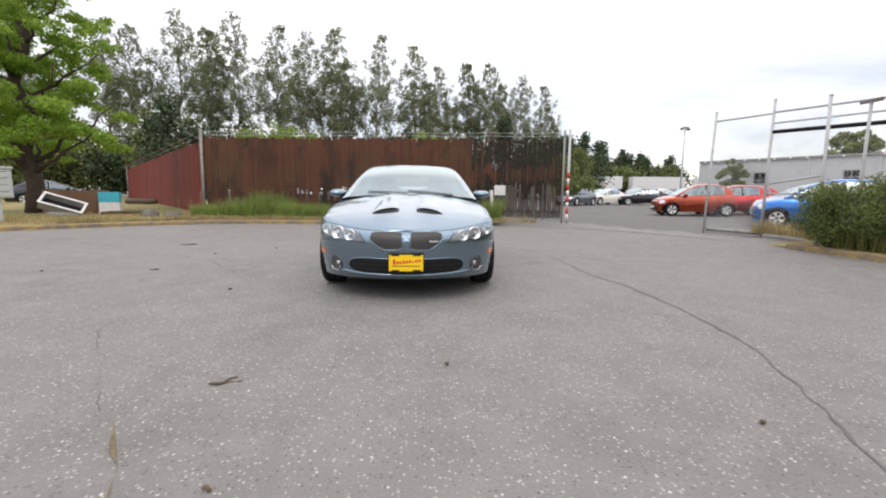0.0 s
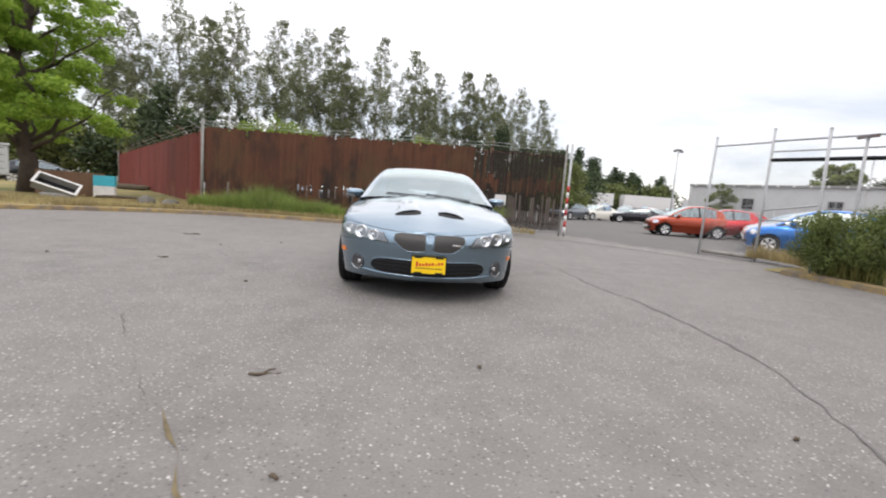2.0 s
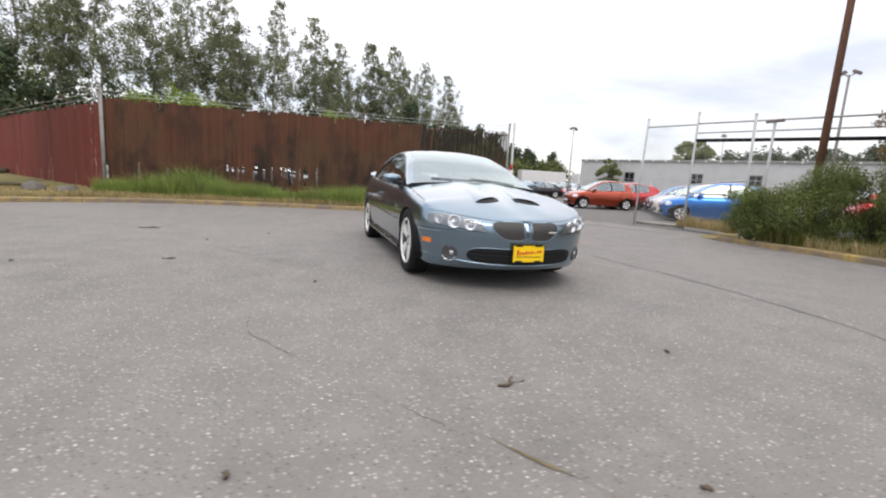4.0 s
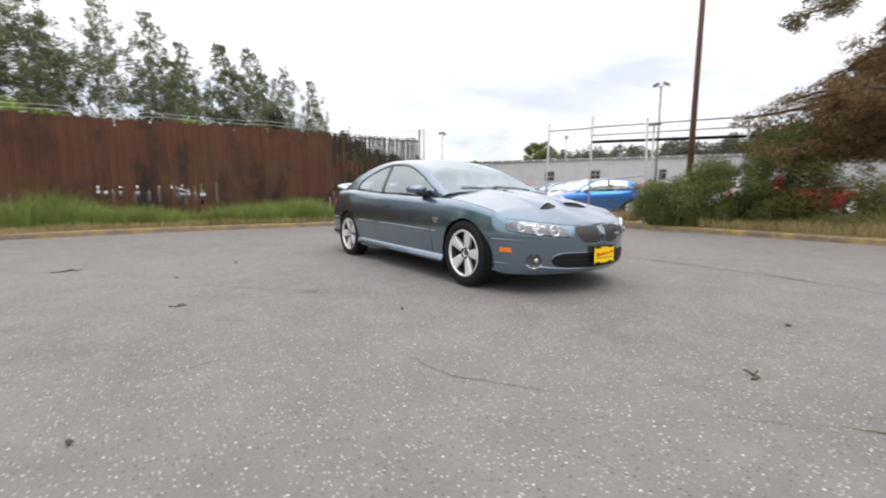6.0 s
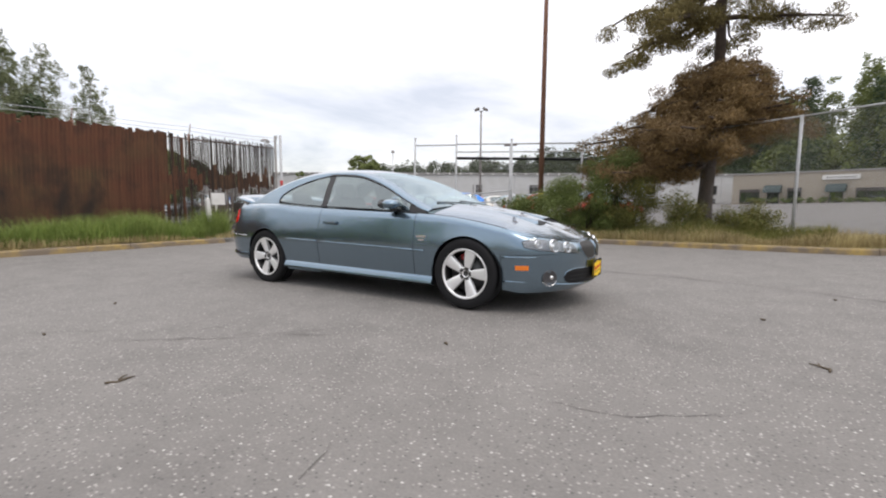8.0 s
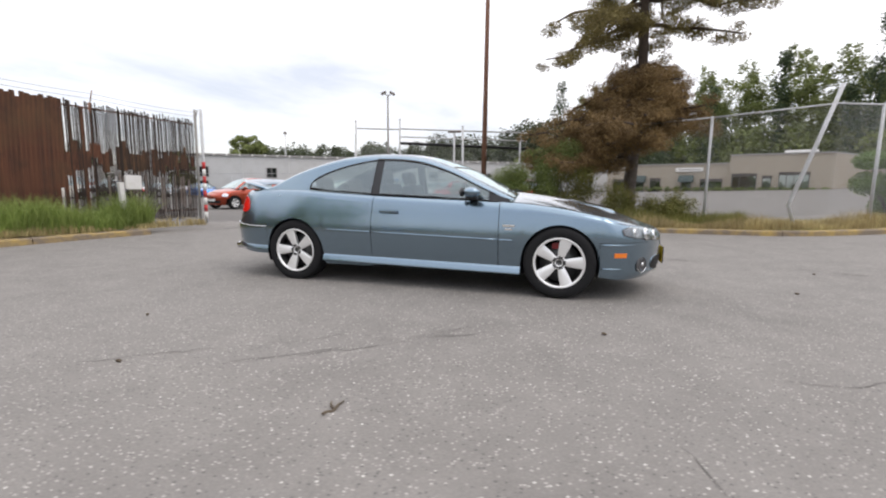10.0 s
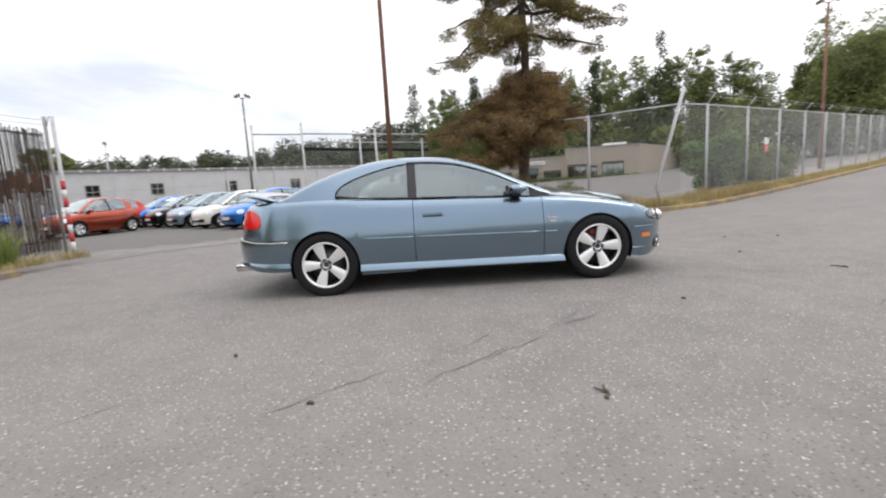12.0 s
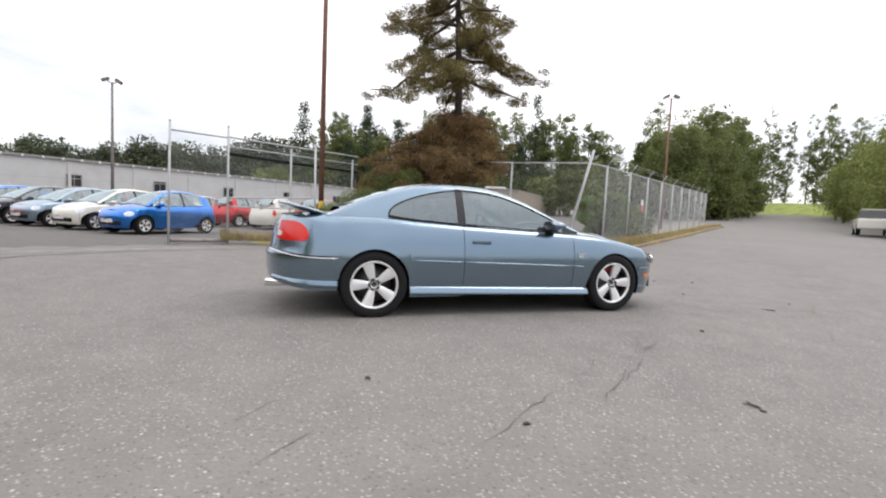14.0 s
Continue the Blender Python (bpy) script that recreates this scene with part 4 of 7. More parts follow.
            return (sx * x, y, zb + 0.0035)
        patch("scoop_floor", ramp, 8, 14, BLACK, car, lip=0.0, flip=sx < 0)

    # openings in the front
    def inset(name, fn, nu, nv, mat, rim=0.006, rim_mat=BLACK, label="", lift=0.004, both=False):
        """A dark opening that follows the bumper, with a rim round it."""
        for sx in ((1, -1) if both else (1,)):
            P = lambda u, v: (lambda p: Vector((sx * p.x, p.y, p.z)))(fn(u, v))
            ob = patch(name, P, nu, nv, mat, car, label, lip=0.0, lift=lift, flip=sx < 0)
            loop = [P(i / (nu - 1), 0) for i in range(nu)] + [P(1, j / (nv - 1)) for j in range(1, nv)] + [P(i / (nu - 1), 1) for i in range(nu - 2, -1, -1)] + [P(0, j / (nv - 1)) for j in range(nv - 2, 0, -1)]
            loop = [p for i, p in enumerate(loop) if (p - loop[i - 1]).length > 0.004]
            bm = bmesh.new()
            tube(bm, loop, rim, 6, closed=True)
            part("rim", bm, rim_mat, ob)

    def at_x(x, z):
        """The front skin at a sideways distance x."""
        lo, hi = 0.0, 1.0
        for _ in range(24):
            mid = (lo + hi) / 2
            if S.skin(mid, z).x < x:
                lo = mid
            else:
                hi = mid
        return S.skin(lo, z)

    # shut line of the bonnet: level over the grille, rising over the lamps, then along the fender crest
    def hood_line(x):
        z = curve_at([(0.0, 0.631), (0.34, 0.632), (0.46, 0.643), (0.62, 0.664), (0.80, 0.690)], x)
        p = at_x(x, z)
        for _ in range(12):
            if p.z <= curve_at(S.edge, p.y) - 0.005:
                break
            z -= 0.004
            p = at_x(x, z)
        return p
    bm = bmesh.new()
    front_line = [hood_line(0.80 * k / 24) for k in range(25)]
    crest = [S.deck(lerp(qy(front_line[-1].y + 0.14), q_c, k / 30), 0.998) for k in range(31)]
    half = front_line + crest
    tube(bm, [(-p.x, p.y - 0.0005, p.z) for p in half[::-1]] + [(p.x, p.y - 0.0005, p.z) for p in half[1:]], 0.0022, 5)
    part("bonnet_gap", bm, BLACK, car)

    def kidney(u, v):
        x = lerp(0.036, 0.325, u)
        t = (u - 0.55) / 0.45
        hi = 0.620 - 0.018 * max(0, t) ** 4
        lo = 0.460 + 0.018 * max(0, (0.22 - u) / 0.22) ** 2 + 0.095 * max(0, (u - 0.5) / 0.5) ** 1.8
        lo, hi = min(lo, hi - 0.012), hi - 0.012 * max(0, (0.1 - u) / 0.1)
        return at_x(x, lerp(lo, hi, v))
    inset("grille", kidney, 20, 8, GRILLE, 0.006, PAINT, "dark wire-mesh grille", both=True)

    def intake(u, v):
        t = u * 2 - 1
        k = 1 - abs(t) ** 9
        zc = 0.306
        p = at_x(abs(t) * 0.525, zc + 0.070 * (v * 2 - 1) * (0.10 + 0.90 * k ** 0.5) + 0.012 * abs(t))
        return Vector((math.copysign(p.x, t) if t else 0, p.y, p.z))
    inset("lower_intake", intake, 61, 8, BLACK, 0.005, PAINT, "black lower air intake", both=False)
    for z in (0.275, 0.312, 0.348):
        bm = bmesh.new()
        tube(bm, [(lambda p: (math.copysign(p.x, t), p.y - 0.006, p.z))(at_x(abs(t) * 0.50, z + 0.012 * abs(t))) for t in [k / 12 - 1 for k in range(25)]], 0.004, 5)
        part("intake_bar", bm, BLACK, car)
    # spoiler lip under the intake
    bm = bmesh.new()
    tube(bm, [(lambda p: (math.copysign(p.x, t), p.y - 0.004, p.z))(at_x(abs(t) * 0.66, 0.232 + 0.035 * abs(t) ** 3)) for t in [k / 16 - 1 for k in range(33)]], 0.011, 8)
    part("bumper_lip", bm, PAINT, car)
    # headlights
    def lampshape(u, v):
        x = lerp(0.368, 0.822, u) + 0.06 * v * (1 - u)
        k = max(0, u - 0.72) / 0.28
        lo = lerp(0.522, 0.572, u) + 0.022 * k ** 3
        hi = lerp(0.606, 0.676, u) - 0.040 * k ** 2.5
        return at_x(x, lerp(lo, max(hi, lo + 0.008), v))
    for sx in (1, -1):
        P = lambda u, v: (lambda p: Vector((sx * p.x, p.y, p.z)))(lampshape(u, v))
        hl = patch("headlight", P, 22, 8, LAMPDARK, car, "clear headlight with chrome reflectors", lip=0.0, lift=0.004, flip=sx < 0)
        for u, rr in ((0.27, 0.048), (0.55, 0.056), (0.82, 0.036)):
            c = P(u, 0.52)
            d = (P(u + 0.02, 0.52) - P(u - 0.02, 0.52)).cross(P(u, 0.6) - P(u, 0.4)).normalized()
            if d.y > 0:
                d = -d
            d = (d * 0.55 + Vector((0, -1, 0)) * 0.45).normalized()
            bm = bmesh.new()
            q = d.to_track_quat("Z", "Y").to_matrix().to_4x4()
            lathe(bm, [(0, 0.004), (rr * 0.16, 0.003), (rr * 0.22, -0.005), (rr * 0.55, -0.001), (rr * 0.86, 0.009), (rr, 0.017), (rr * 1.06, 0.012), (rr * 1.10, -0.004)], 24, Matrix.Translation(c + d * 0.004) @ q)
            part("reflector", bm, LAMPBOWL, hl)
        cov = patch("lens_cover", P, 22, 8, CLEAR, hl, lip=0.0, lift=0.024, flip=sx < 0)
        cov.visible_shadow = False
        loop = [P(i / 21, 0) for i in range(22)] + [P(1, j / 7) for j in range(1, 8)] + [P(i / 21, 1) for i in range(20, -1, -1)] + [P(0, j / 7) for j in range(6, 0, -1)]
        loop = [p for i, p in enumerate(loop) if (p - loop[i - 1]).length > 0.004]
        bm = bmesh.new()
        tube(bm, loop, 0.005, 6, closed=True)
        part("lamp_seal", bm, GLOSSBLACK, hl)
        # fog lamp in a round recess
        c = at_x(0.655, 0.318)
        c = Vector((sx * c.x, c.y, c.z))
        d = at_x(0.675, 0.318) - at_x(0.635, 0.318)
        d = Vector((-sx * d.y * -1, -d.x, 0)).normalized()
        c = c + d * 0.005
        q = Matrix.Translation(c) @ d.to_track_quat("Z", "Y").to_matrix().to_4x4()
        bm = bmesh.new()
        lathe(bm, [(0.068, -0.02), (0.072, 0.0), (0.068, 0.004), (0.060, -0.001), (0.03, -0.003), (0, -0.003)], 28, q @ Matrix.Translation((0, 0, 0.002)))
        fog = part("fog_light", bm, FOGBOWL, car, "round fog light in a dark recess")
        bm = bmesh.new()
        lathe(bm, [(0.020, -0.004), (0.019, 0.004), (0.012, 0.006), (0, 0.007)], 18, q @ Matrix.Translation((-0.022 * sx, 0, 0)))
        part("fog_lens", bm, LAMPBOWL, fog)
        bm = bmesh.new()
        tube(bm, [q @ Vector((0.070 * math.cos(a), 0.070 * math.sin(a), 0.005)) for a in [math.pi * (1.15 + 0.7 * k / 14) for k in range(15)]], 0.003, 6)
        part("fog_trim", bm, CHROME, fog, "thin bright trim under the fog light")
        # side marker
        def mk(u, v):
            y = lerp(-1.975, -1.87, u)
            lo, hi = 0.0, 1.0
            for _ in range(24):
                mid = (lo + hi) / 2
                if S.skin(mid, 0.415).y < y:
                    lo = mid
                else:
                    hi = mid
            p = S.skin(lo, lerp(0.392, 0.432, v))
            return Vector((sx * p.x, p.y, p.z))
        patch("side_marker", mk, 8, 4, AMBER, car, "amber side marker lamp", lift=0.006, lip=0.008, flip=sx < 0)
        # pressed ledges at the corner of the bumper
        for z, y1 in ((0.505, -2.06), (0.285, -1.95)):
            bm = bmesh.new()
            y0 = a0 - R - 0.02
            pts = []
            for k in range(9):
                y = lerp(y0, y1, k / 8)
                lo, hi = 0.0, 1.0
                for _ in range(22):
                    mid = (lo + hi) / 2
                    lo, hi = (mid, hi) if S.skin(mid, z).y < y else (lo, mid)
                p = S.skin(lo, z)
                pts.append((sx * p.x, p.y, p.z))
            tube(bm, pts, [0.010 * (1 - 0.8 * k / 8) for k in range(9)], 8)
            part("bumper_ledge", bm, PAINT, car)
    # badge between the grilles
    bm = bmesh.new()
    pts = [(0, 0.488), (0.020, 0.543), (0.030, 0.618), (0.0, 0.601), (-0.030, 0.618), (-0.020, 0.543)]
    vs = [bm.verts.new((x, S.skin(0.02, z).y - 0.012, z)) for x, z in pts]
    bm.faces.new(vs)
    r = bmesh.ops.extrude_face_region(bm, geom=bm.faces[:])
    bmesh.ops.translate(bm, verts=[v for v in r["geom"] if isinstance(v, bmesh.types.BMVert)], vec=(0, 0.02, 0))
    bmesh.ops.recalc_face_normals(bm, faces=bm.faces)
    part("nose_badge", bm, PAINT, car)
    bm = bmesh.new()
    p = at_x(0.235, 0.53)
    box(bm, 0.205, p.y - 0.016, 0.530, 0.285, p.y + 0.008, 0.546, 0.002)
    part("grille_badge", bm, CHROME, car)

    # yellow dealer plate with bars in place of its writing
    yp = curve_at(S.front, 0.36) - 0.030
    bm = bmesh.new()
    box(bm, -0.154, yp, 0.272, 0.154, yp + 0.012, 0.432, 0.004)
    pl = part("number_plate", bm, PLATE, car, "yellow dealer plate")
    bm = bmesh.new()
    for x0, x1, z0, z1 in ((-0.156, 0.156, 0.426, 0.434), (-0.156, 0.156, 0.270, 0.277), (-0.13, -0.06, 0.414, 0.428), (0.06, 0.13, 0.414, 0.428), (-0.13, -0.06, 0.275, 0.289), (0.06, 0.13, 0.275, 0.289)):
        box(bm, x0, yp - 0.004, z0, x1, yp + 0.008, z1, 0.002)
    for sx in (-1, 1):
        box(bm, sx * 0.155 - 0.003, yp - 0.004, 0.271, sx * 0.155 + 0.003, yp + 0.008, 0.433, 0.001)
    part("plate_frame", bm, BLACK, pl)
    for k in range(9):
        bm = bmesh.new()
        x = -0.115 + k * 0.028
        h = (0.045, 0.026, 0.022, 0.028, 0.022, 0.024, 0.010, 0.022, 0.022)[k]
        box(bm, x, yp - 0.003, 0.337 + k * 0.003, x + 0.019, yp + 0.002, 0.337 + h + k * 0.003)
        part("plate_bar", bm, REDINK, pl)
    bm = bmesh.new()
    box(bm, -0.12, yp - 0.0025, 0.320, 0.125, yp + 0.002, 0.326)
    part("plate_line", bm, PLATEINK, pl)

    # rear: bumper, tail panel, boot lid, lamps, wing
    qb = qy(a1 + R + 0.002)
    rs = lambda q: lerp(0.596, 0.646, smooth_step(qb, 2.7, q))
    patch("rear_bumper", lambda u, v: S.skin(lerp(qb, 3, u), lerp(lerp(0.275, 0.36, smooth_step(0.0, 0.9, u)), rs(lerp(qb, 3, u)), v)), 40, 16, PAINT, car, both=True, lip=0.0)
    qt = qy(a1 + R - 0.0005)
    patch("tail_panel", lambda u, v: S.skin(lerp(qt, 3, u), lerp(rs(lerp(qt, 3, u)) + 0.004, S.edge_z(lerp(qt, 3, u)), v)), 40, 12, PAINT, car, both=True, lip=0.0)
    patch("boot_lid", lambda u, v: S.deck(lerp(qt, 3, u), 1 - v), 32, 20, PAINT, car, both=True, lip=0.0)
    bm = bmesh.new()
    for sx in (-1, 1):
        tube(bm, [(lambda p: (sx * p.x, p.y, p.z))(S.skin(lerp(qb, 2.99, k / 40), rs(lerp(qb, 2.99, k / 40)) + 0.002)) for k in range(41)], 0.0045, 5)
    part("bumper_gap", bm, BLACK, car)
    for sx in (-1, 1):
        bm = bmesh.new()
        tube(bm, [(lambda p: (sx * (p.x + 0.0035), p.y, p.z))(S.skin(lerp(qb, 2.94, k / 40), rs(lerp(qb, 2.94, k / 40)) - 0.014)) for k in range(41)], 0.005, 6)
        part("bumper_strip", bm, CHROME, car, "thin bright bumper strip")

        def tail(u, v):
            q = lerp(2.17, 2.62, u)
            k = min(1, u / 0.55)
            lo = 0.730 + 0.012 * u + 0.035 * max(0, 1 - u / 0.16) ** 2
            hi = 0.792 + 0.125 * math.sqrt(1 - (1 - k) ** 2)
            p = S.skin(q, lerp(lo, max(hi, lo + 0.02), v))
            return Vector((sx * p.x, p.y, p.z))
        tl = patch("tail_light", tail, 18, 8, REDLENS, car, "red tail light wrapped round the corner", lift=0.008, lip=0.012, flip=sx < 0)
        # pale reversing lens at the inner end
        def back_lens(u, v):
            return tail(lerp(0.80, 0.97, u), lerp(0.18, 0.42, v))
        patch("reversing_lens", back_lens, 6, 5, WHITELENS, tl, "pale reversing lens", lift=0.012, lip=0.006, flip=sx < 0)
        # exhaust pipes
        bm = bmesh.new()
        for dx in (0.0,):
            rod(bm, (sx * (0.60 + dx), 2.05, 0.325), (sx * (0.60 + dx), 2.395, 0.318), 0.038, 0.040, 16)
            rod(bm, (sx * 0.60, 2.393, 0.3182), (sx * 0.60, 2.398, 0.318), 0.031, 0.031, 16)
        part("exhaust_pipe", bm, CHROME, car, "chrome exhaust pipe")
    # wing: blade on two feet with turned-down ends
    loop = [(-0.65, 1.84, 0.985), (-0.685, 1.90, 1.003), (-0.69, 1.98, 1.028), (-0.655, 2.07, 1.054), (-0.55, 2.14, 1.078), (-0.31, 2.185, 1.092), (0, 2.20, 1.096)]
    loop = loop + [(-x, y, z) for x, y, z in loop[-2::-1]]
    px, py, pz = ([(i, p[k]) for i, p in enumerate(loop)] for k in range(3))

    def blade(u, v):
        """A flat hoop that rises from the deck sides and crosses behind the boot."""
        t = u * (len(loop) - 1)
        p = Vector((curve_at(px, t), curve_at(py, t), curve_at(pz, t)))
        d = Vector((curve_at(px, min(12, t + 0.05)), curve_at(py, min(12, t + 0.05)), 0)) - Vector((curve_at(px, max(0, t - 0.05)), curve_at(py, max(0, t - 0.05)), 0))
        n = Vector((-d.y, d.x, 0)).normalized()
        c = v * 2 * math.pi
        mid = 1 - abs(u * 2 - 1) ** 3
        w = 0.045 + 0.075 * mid
        return p + n * (w * math.cos(c)) + Vector((0, 0, 0.026 * math.sin(c) - 0.012 + 0.024 * mid * math.cos(c)))
    patch("rear_wing", blade, 61, 17, PAINT, car, "body-colour rear wing", lip=0.0)

    # valance along the foot of the rear bumper
    sides("rear_valance", lambda u, v: (lambda q, o: (lambda p: Vector((p.x + o * (1 if u < 0.6 else 0.7), p.y + o * u, p.z)))(S.skin(q, lerp(lerp(0.288, 0.350, u), lerp(0.372, 0.405, u), v))))(lerp(qb, 2.62, u), curve_at([(0, -0.01), (0.2, 0.022), (0.6, 0.014), (1, -0.004)], v)), 18, 8, PAINT, car, lip=0.012)

    # sill skirts
    def skirt(u, v):
        y = lerp(a0 + R + 0.005, a1 - R - 0.005, u)
        q = qy(y)
        z = lerp(lerp(0.185, 0.218, u), lerp(0.282, 0.318, u), v)
        out = curve_at([(0.0, -0.02), (0.12, 0.020), (0.25, 0.036), (0.55, 0.024), (0.85, 0.008), (1.0, -0.012)], v)
        return Vector((S.skin(q, 0.29).x + out, y, z))
    sides("sill_skirt", skirt, 20, 10, PAINT, car, lip=0.03)

    # rub strip, handle, badge
    for sx in (-1, 1):
        for y0, y1 in ((-0.96, -0.842), (-0.826, 0.468), (0.488, 1.0)):
            bm = bmesh.new()
            tube(bm, [(sx * (S.skin(qy(y), 0.546 + 0.025 * y).x + 0.003), y, 0.546 + 0.025 * y) for y in [lerp(y0, y1, k / 10) for k in range(11)]], 0.009, 8)
            part("rub_strip", bm, PAINT, car)
        bm = bmesh.new()
        xh = S.skin(qy(0.29), 0.768).x
        box(bm, sx * xh - 0.012, 0.19, 0.752, sx * xh + 0.022 * sx + 0.004, 0.385, 0.784, 0.011)
        h = part("door_handle", bm, PAINT, car)
        # raised black strip in place of the shade in the handle's recess
        bm = bmesh.new()
        box(bm, sx * (xh + 0.002) - 0.004, 0.175, 0.743, sx * (xh + 0.002) + 0.004, 0.285, 0.752, 0.002)
        part("handle_recess_shade", bm, BLACK, h)
        bm = bmesh.new()
        xb = S.skin(qy(-0.92), 0.64).x
        box(bm, sx * xb - 0.005, -0.985, 0.648, sx * xb + 0.006 * sx + 0.002, -0.875, 0.668, 0.002)
        box(bm, sx * xb - 0.005, -0.965, 0.618, sx * xb + 0.006 * sx + 0.002, -0.895, 0.634, 0.002)
        part("fender_badge", bm, CHROME, car)
        # mirror: rounded housing on a short arm
        bm = bmesh.new()
        lathe(bm, [(0, -0.115), (0.045, -0.105), (0.07, -0.06), (0.078, 0.0), (0.072, 0.06), (0.05, 0.10), (0, 0.112)], 22, pose(sx * 0.905, -0.575, 0.968, 0, 90, -14 * sx) @ Matrix.Diagonal((0.64, 1.12, 0.96, 1)))
        mir = part("wing_mirror", bm, PAINT, car, "rounded body-colour wing mirror", True)
        bm = bmesh.new()
        lathe(bm, [(0.001, 0.0), (0.06, 0.0), (0.062, -0.01)], 20, pose(sx * 0.905, -0.486, 0.968, 90, 0, 0) @ Matrix.Diagonal((1.45, 0.72, 1, 1)))
        part("mirror_glass", bm, DARKMETAL, mir)
        bm = bmesh.new()
        box(bm, sx * 0.84 - 0.06, -0.62, 0.895, sx * 0.84 + 0.05, -0.53, 0.938, 0.015)
        part("mirror_arm", bm, GLOSSBLACK, mir)

    # cabin
    yw, yr, ywb, yrb = -0.04, 0.94, -0.955, 1.72
    patch("windscreen", lambda u, v: S.cabin(lerp(ywb, yw, u), 1.5 + v), 22, 14, GLASS, car, "tinted windscreen", both=True, lip=0.0)
    patch("rear_window", lambda u, v: S.cabin(lerp(yr, yrb, u), 1.5 + v), 18, 14, GLASS, car, both=True, lip=0.0)
    patch("roof", lambda u, v: S.cabin(lerp(yw, yr, u), 1 + 1.5 * v), 24, 30, PAINT, car, both=True, lip=0.0)
    sides("windscreen_pillar", lambda u, v: S.cabin(lerp(-0.955, yw, u), lerp(0.99, 1.5, v)), 24, 8, PAINT, car, lip=0.004)
    sides("rear_pillar", lambda u, v: S.cabin(lerp(yr, 1.86, u), lerp(1.0, 1.5, v)), 24, 8, PAINT, car, lip=0.0)
    pane_top = [(0.525, 0.945), (0.70, 0.89), (0.885, 0.805), (1.06, 0.695), (1.16, 0.585), (1.22, 0.44), (1.245, 0.31), (1.255, 0.16)]
    vtop = lambda y: curve_at(pane_top, y)
    vbot = lambda y: 0.03 + 0.10 * max(0, (y - 0.52) / 0.74) ** 5
    sides("rear_pillar", lambda u, v: (lambda y: S.cabin(y, lerp(max(vtop(y), vbot(y)) + 0.015, 1.0, v)))(0.52 + 0.74 * (1 - (1 - u) ** 1.8)), 36, 8, PAINT, car, lip=0.01)
    sides("rear_pillar", lambda u, v: S.cabin(lerp(1.26, 1.86, u), v), 16, 8, PAINT, car, lip=0.0)
    sides("door_frame", lambda u, v: S.cabin(lerp(-0.76, 0.44, u), lerp(0.93, 1.0, v)), 20, 4, GLOSSBLACK, car, lip=0.01)
    sides("mirror_panel", lambda u, v: S.cabin(lerp(-0.92, -0.72, u), v), 8, 5, GLOSSBLACK, car, lip=0.0)
    sides("centre_pillar", lambda u, v: S.cabin(lerp(0.435, 0.525, u), v), 4, 8, GLOSSBLACK, car, lip=0.02)
    sides("door_window", lambda u, v: S.cabin(lerp(-0.72, 0.435, u), lerp(0.02, 0.935, v)), 20, 8, GLASS, car, lip=0.0)
    sides("quarter_window", lambda u, v: (lambda y: S.cabin(y, lerp(vbot(y), max(vbot(y) + 0.005, vtop(y)), v)))(0.525 + 0.73 * (1 - (1 - u) ** 1.8)), 32, 8, GLASS, car, lip=0.0)
    for sx in (-1, 1):
        bm = bmesh.new()
        P = lambda y, v: (lambda p: (sx * (p.x + 0.003), p.y, p.z))(S.cabin(y, v))
        tube(bm, [P(lerp(-0.81, 1.255, k / 40), vbot(lerp(-0.81, 1.255, k / 40))) for k in range(41)], 0.008, 6)
        tube(bm, [(lambda y: P(y, max(vbot(y), vtop(y))))(0.525 + 0.732 * (1 - (1 - k / 34) ** 1.8)) for k in range(35)], 0.008, 6)
        tube(bm, [P(lerp(-0.78, 0.525, k / 26), 0.955) for k in range(27)], 0.008, 6)
        part("window_seal", bm, GLOSSBLACK, car)
    # cowl, wipers
    patch("cowl", lambda u, v: (lambda p, e: Vector((p.x, lerp(-0.93, -0.86, u), p.z + 0.004 + 0.02 * u)))(S.deck(qy(lerp(-0.93, -0.875, u)), 0.80 * (1 - v)), 0), 5, 12, BLACK, car, both=True, lip=0.0)
    for x0, x1 in ((-0.52, 0.02), (0.02, 0.50)):
        bm = bmesh.new()
        pts = []
        for k in range(9):
            x = lerp(x0, x1, k / 8)
            y = lerp(-0.935, -0.865, k / 8)
            p = S.cabin(y, 1.5 + (1 - min(1, abs(x) / max(0.1, S.cabin(y, 1.5).x))))
            pts.append((-x, y, p.z + 0.010))
        tube(bm, pts, 0.006, 6)
        part("wiper", bm, BLACK, car)
    # cabin inside
    bm = bmesh.new()
    box(bm, -0.70, -0.75, 0.22, 0.70, 1.55, 0.34)
    box(bm, -0.66, -0.66, 0.55, 0.66, -0.36, 0.93, 0.06)
    box(bm, -0.66, 1.15, 0.5, 0.66, 1.7, 0.93, 0.05)
    part("cabin_trim", bm, BLACK, car)
    for sx in (-1, 1):
        for y, k in ((0.12, 1.0), (0.92, 0.86)):
            bm = bmesh.new()
            box(bm, sx * 0.37 - 0.25, y - 0.28, 0.32, sx * 0.37 + 0.25, y + 0.25, 0.52, 0.06)
            box(bm, sx * 0.37 - 0.24, -0.09, 0, sx * 0.37 + 0.24, 0.07, 0.62 * k, 0.06, pose(0, y + 0.24, 0.45, -16, 0, 0))
            box(bm, sx * 0.37 - 0.13, -0.06, 0.62 * k, sx * 0.37 + 0.13, 0.05, 0.62 * k + 0.17, 0.045, pose(0, y + 0.24, 0.45, -16, 0, 0))
            part("seat", bm, SEAT, car)
    bm = bmesh.new()
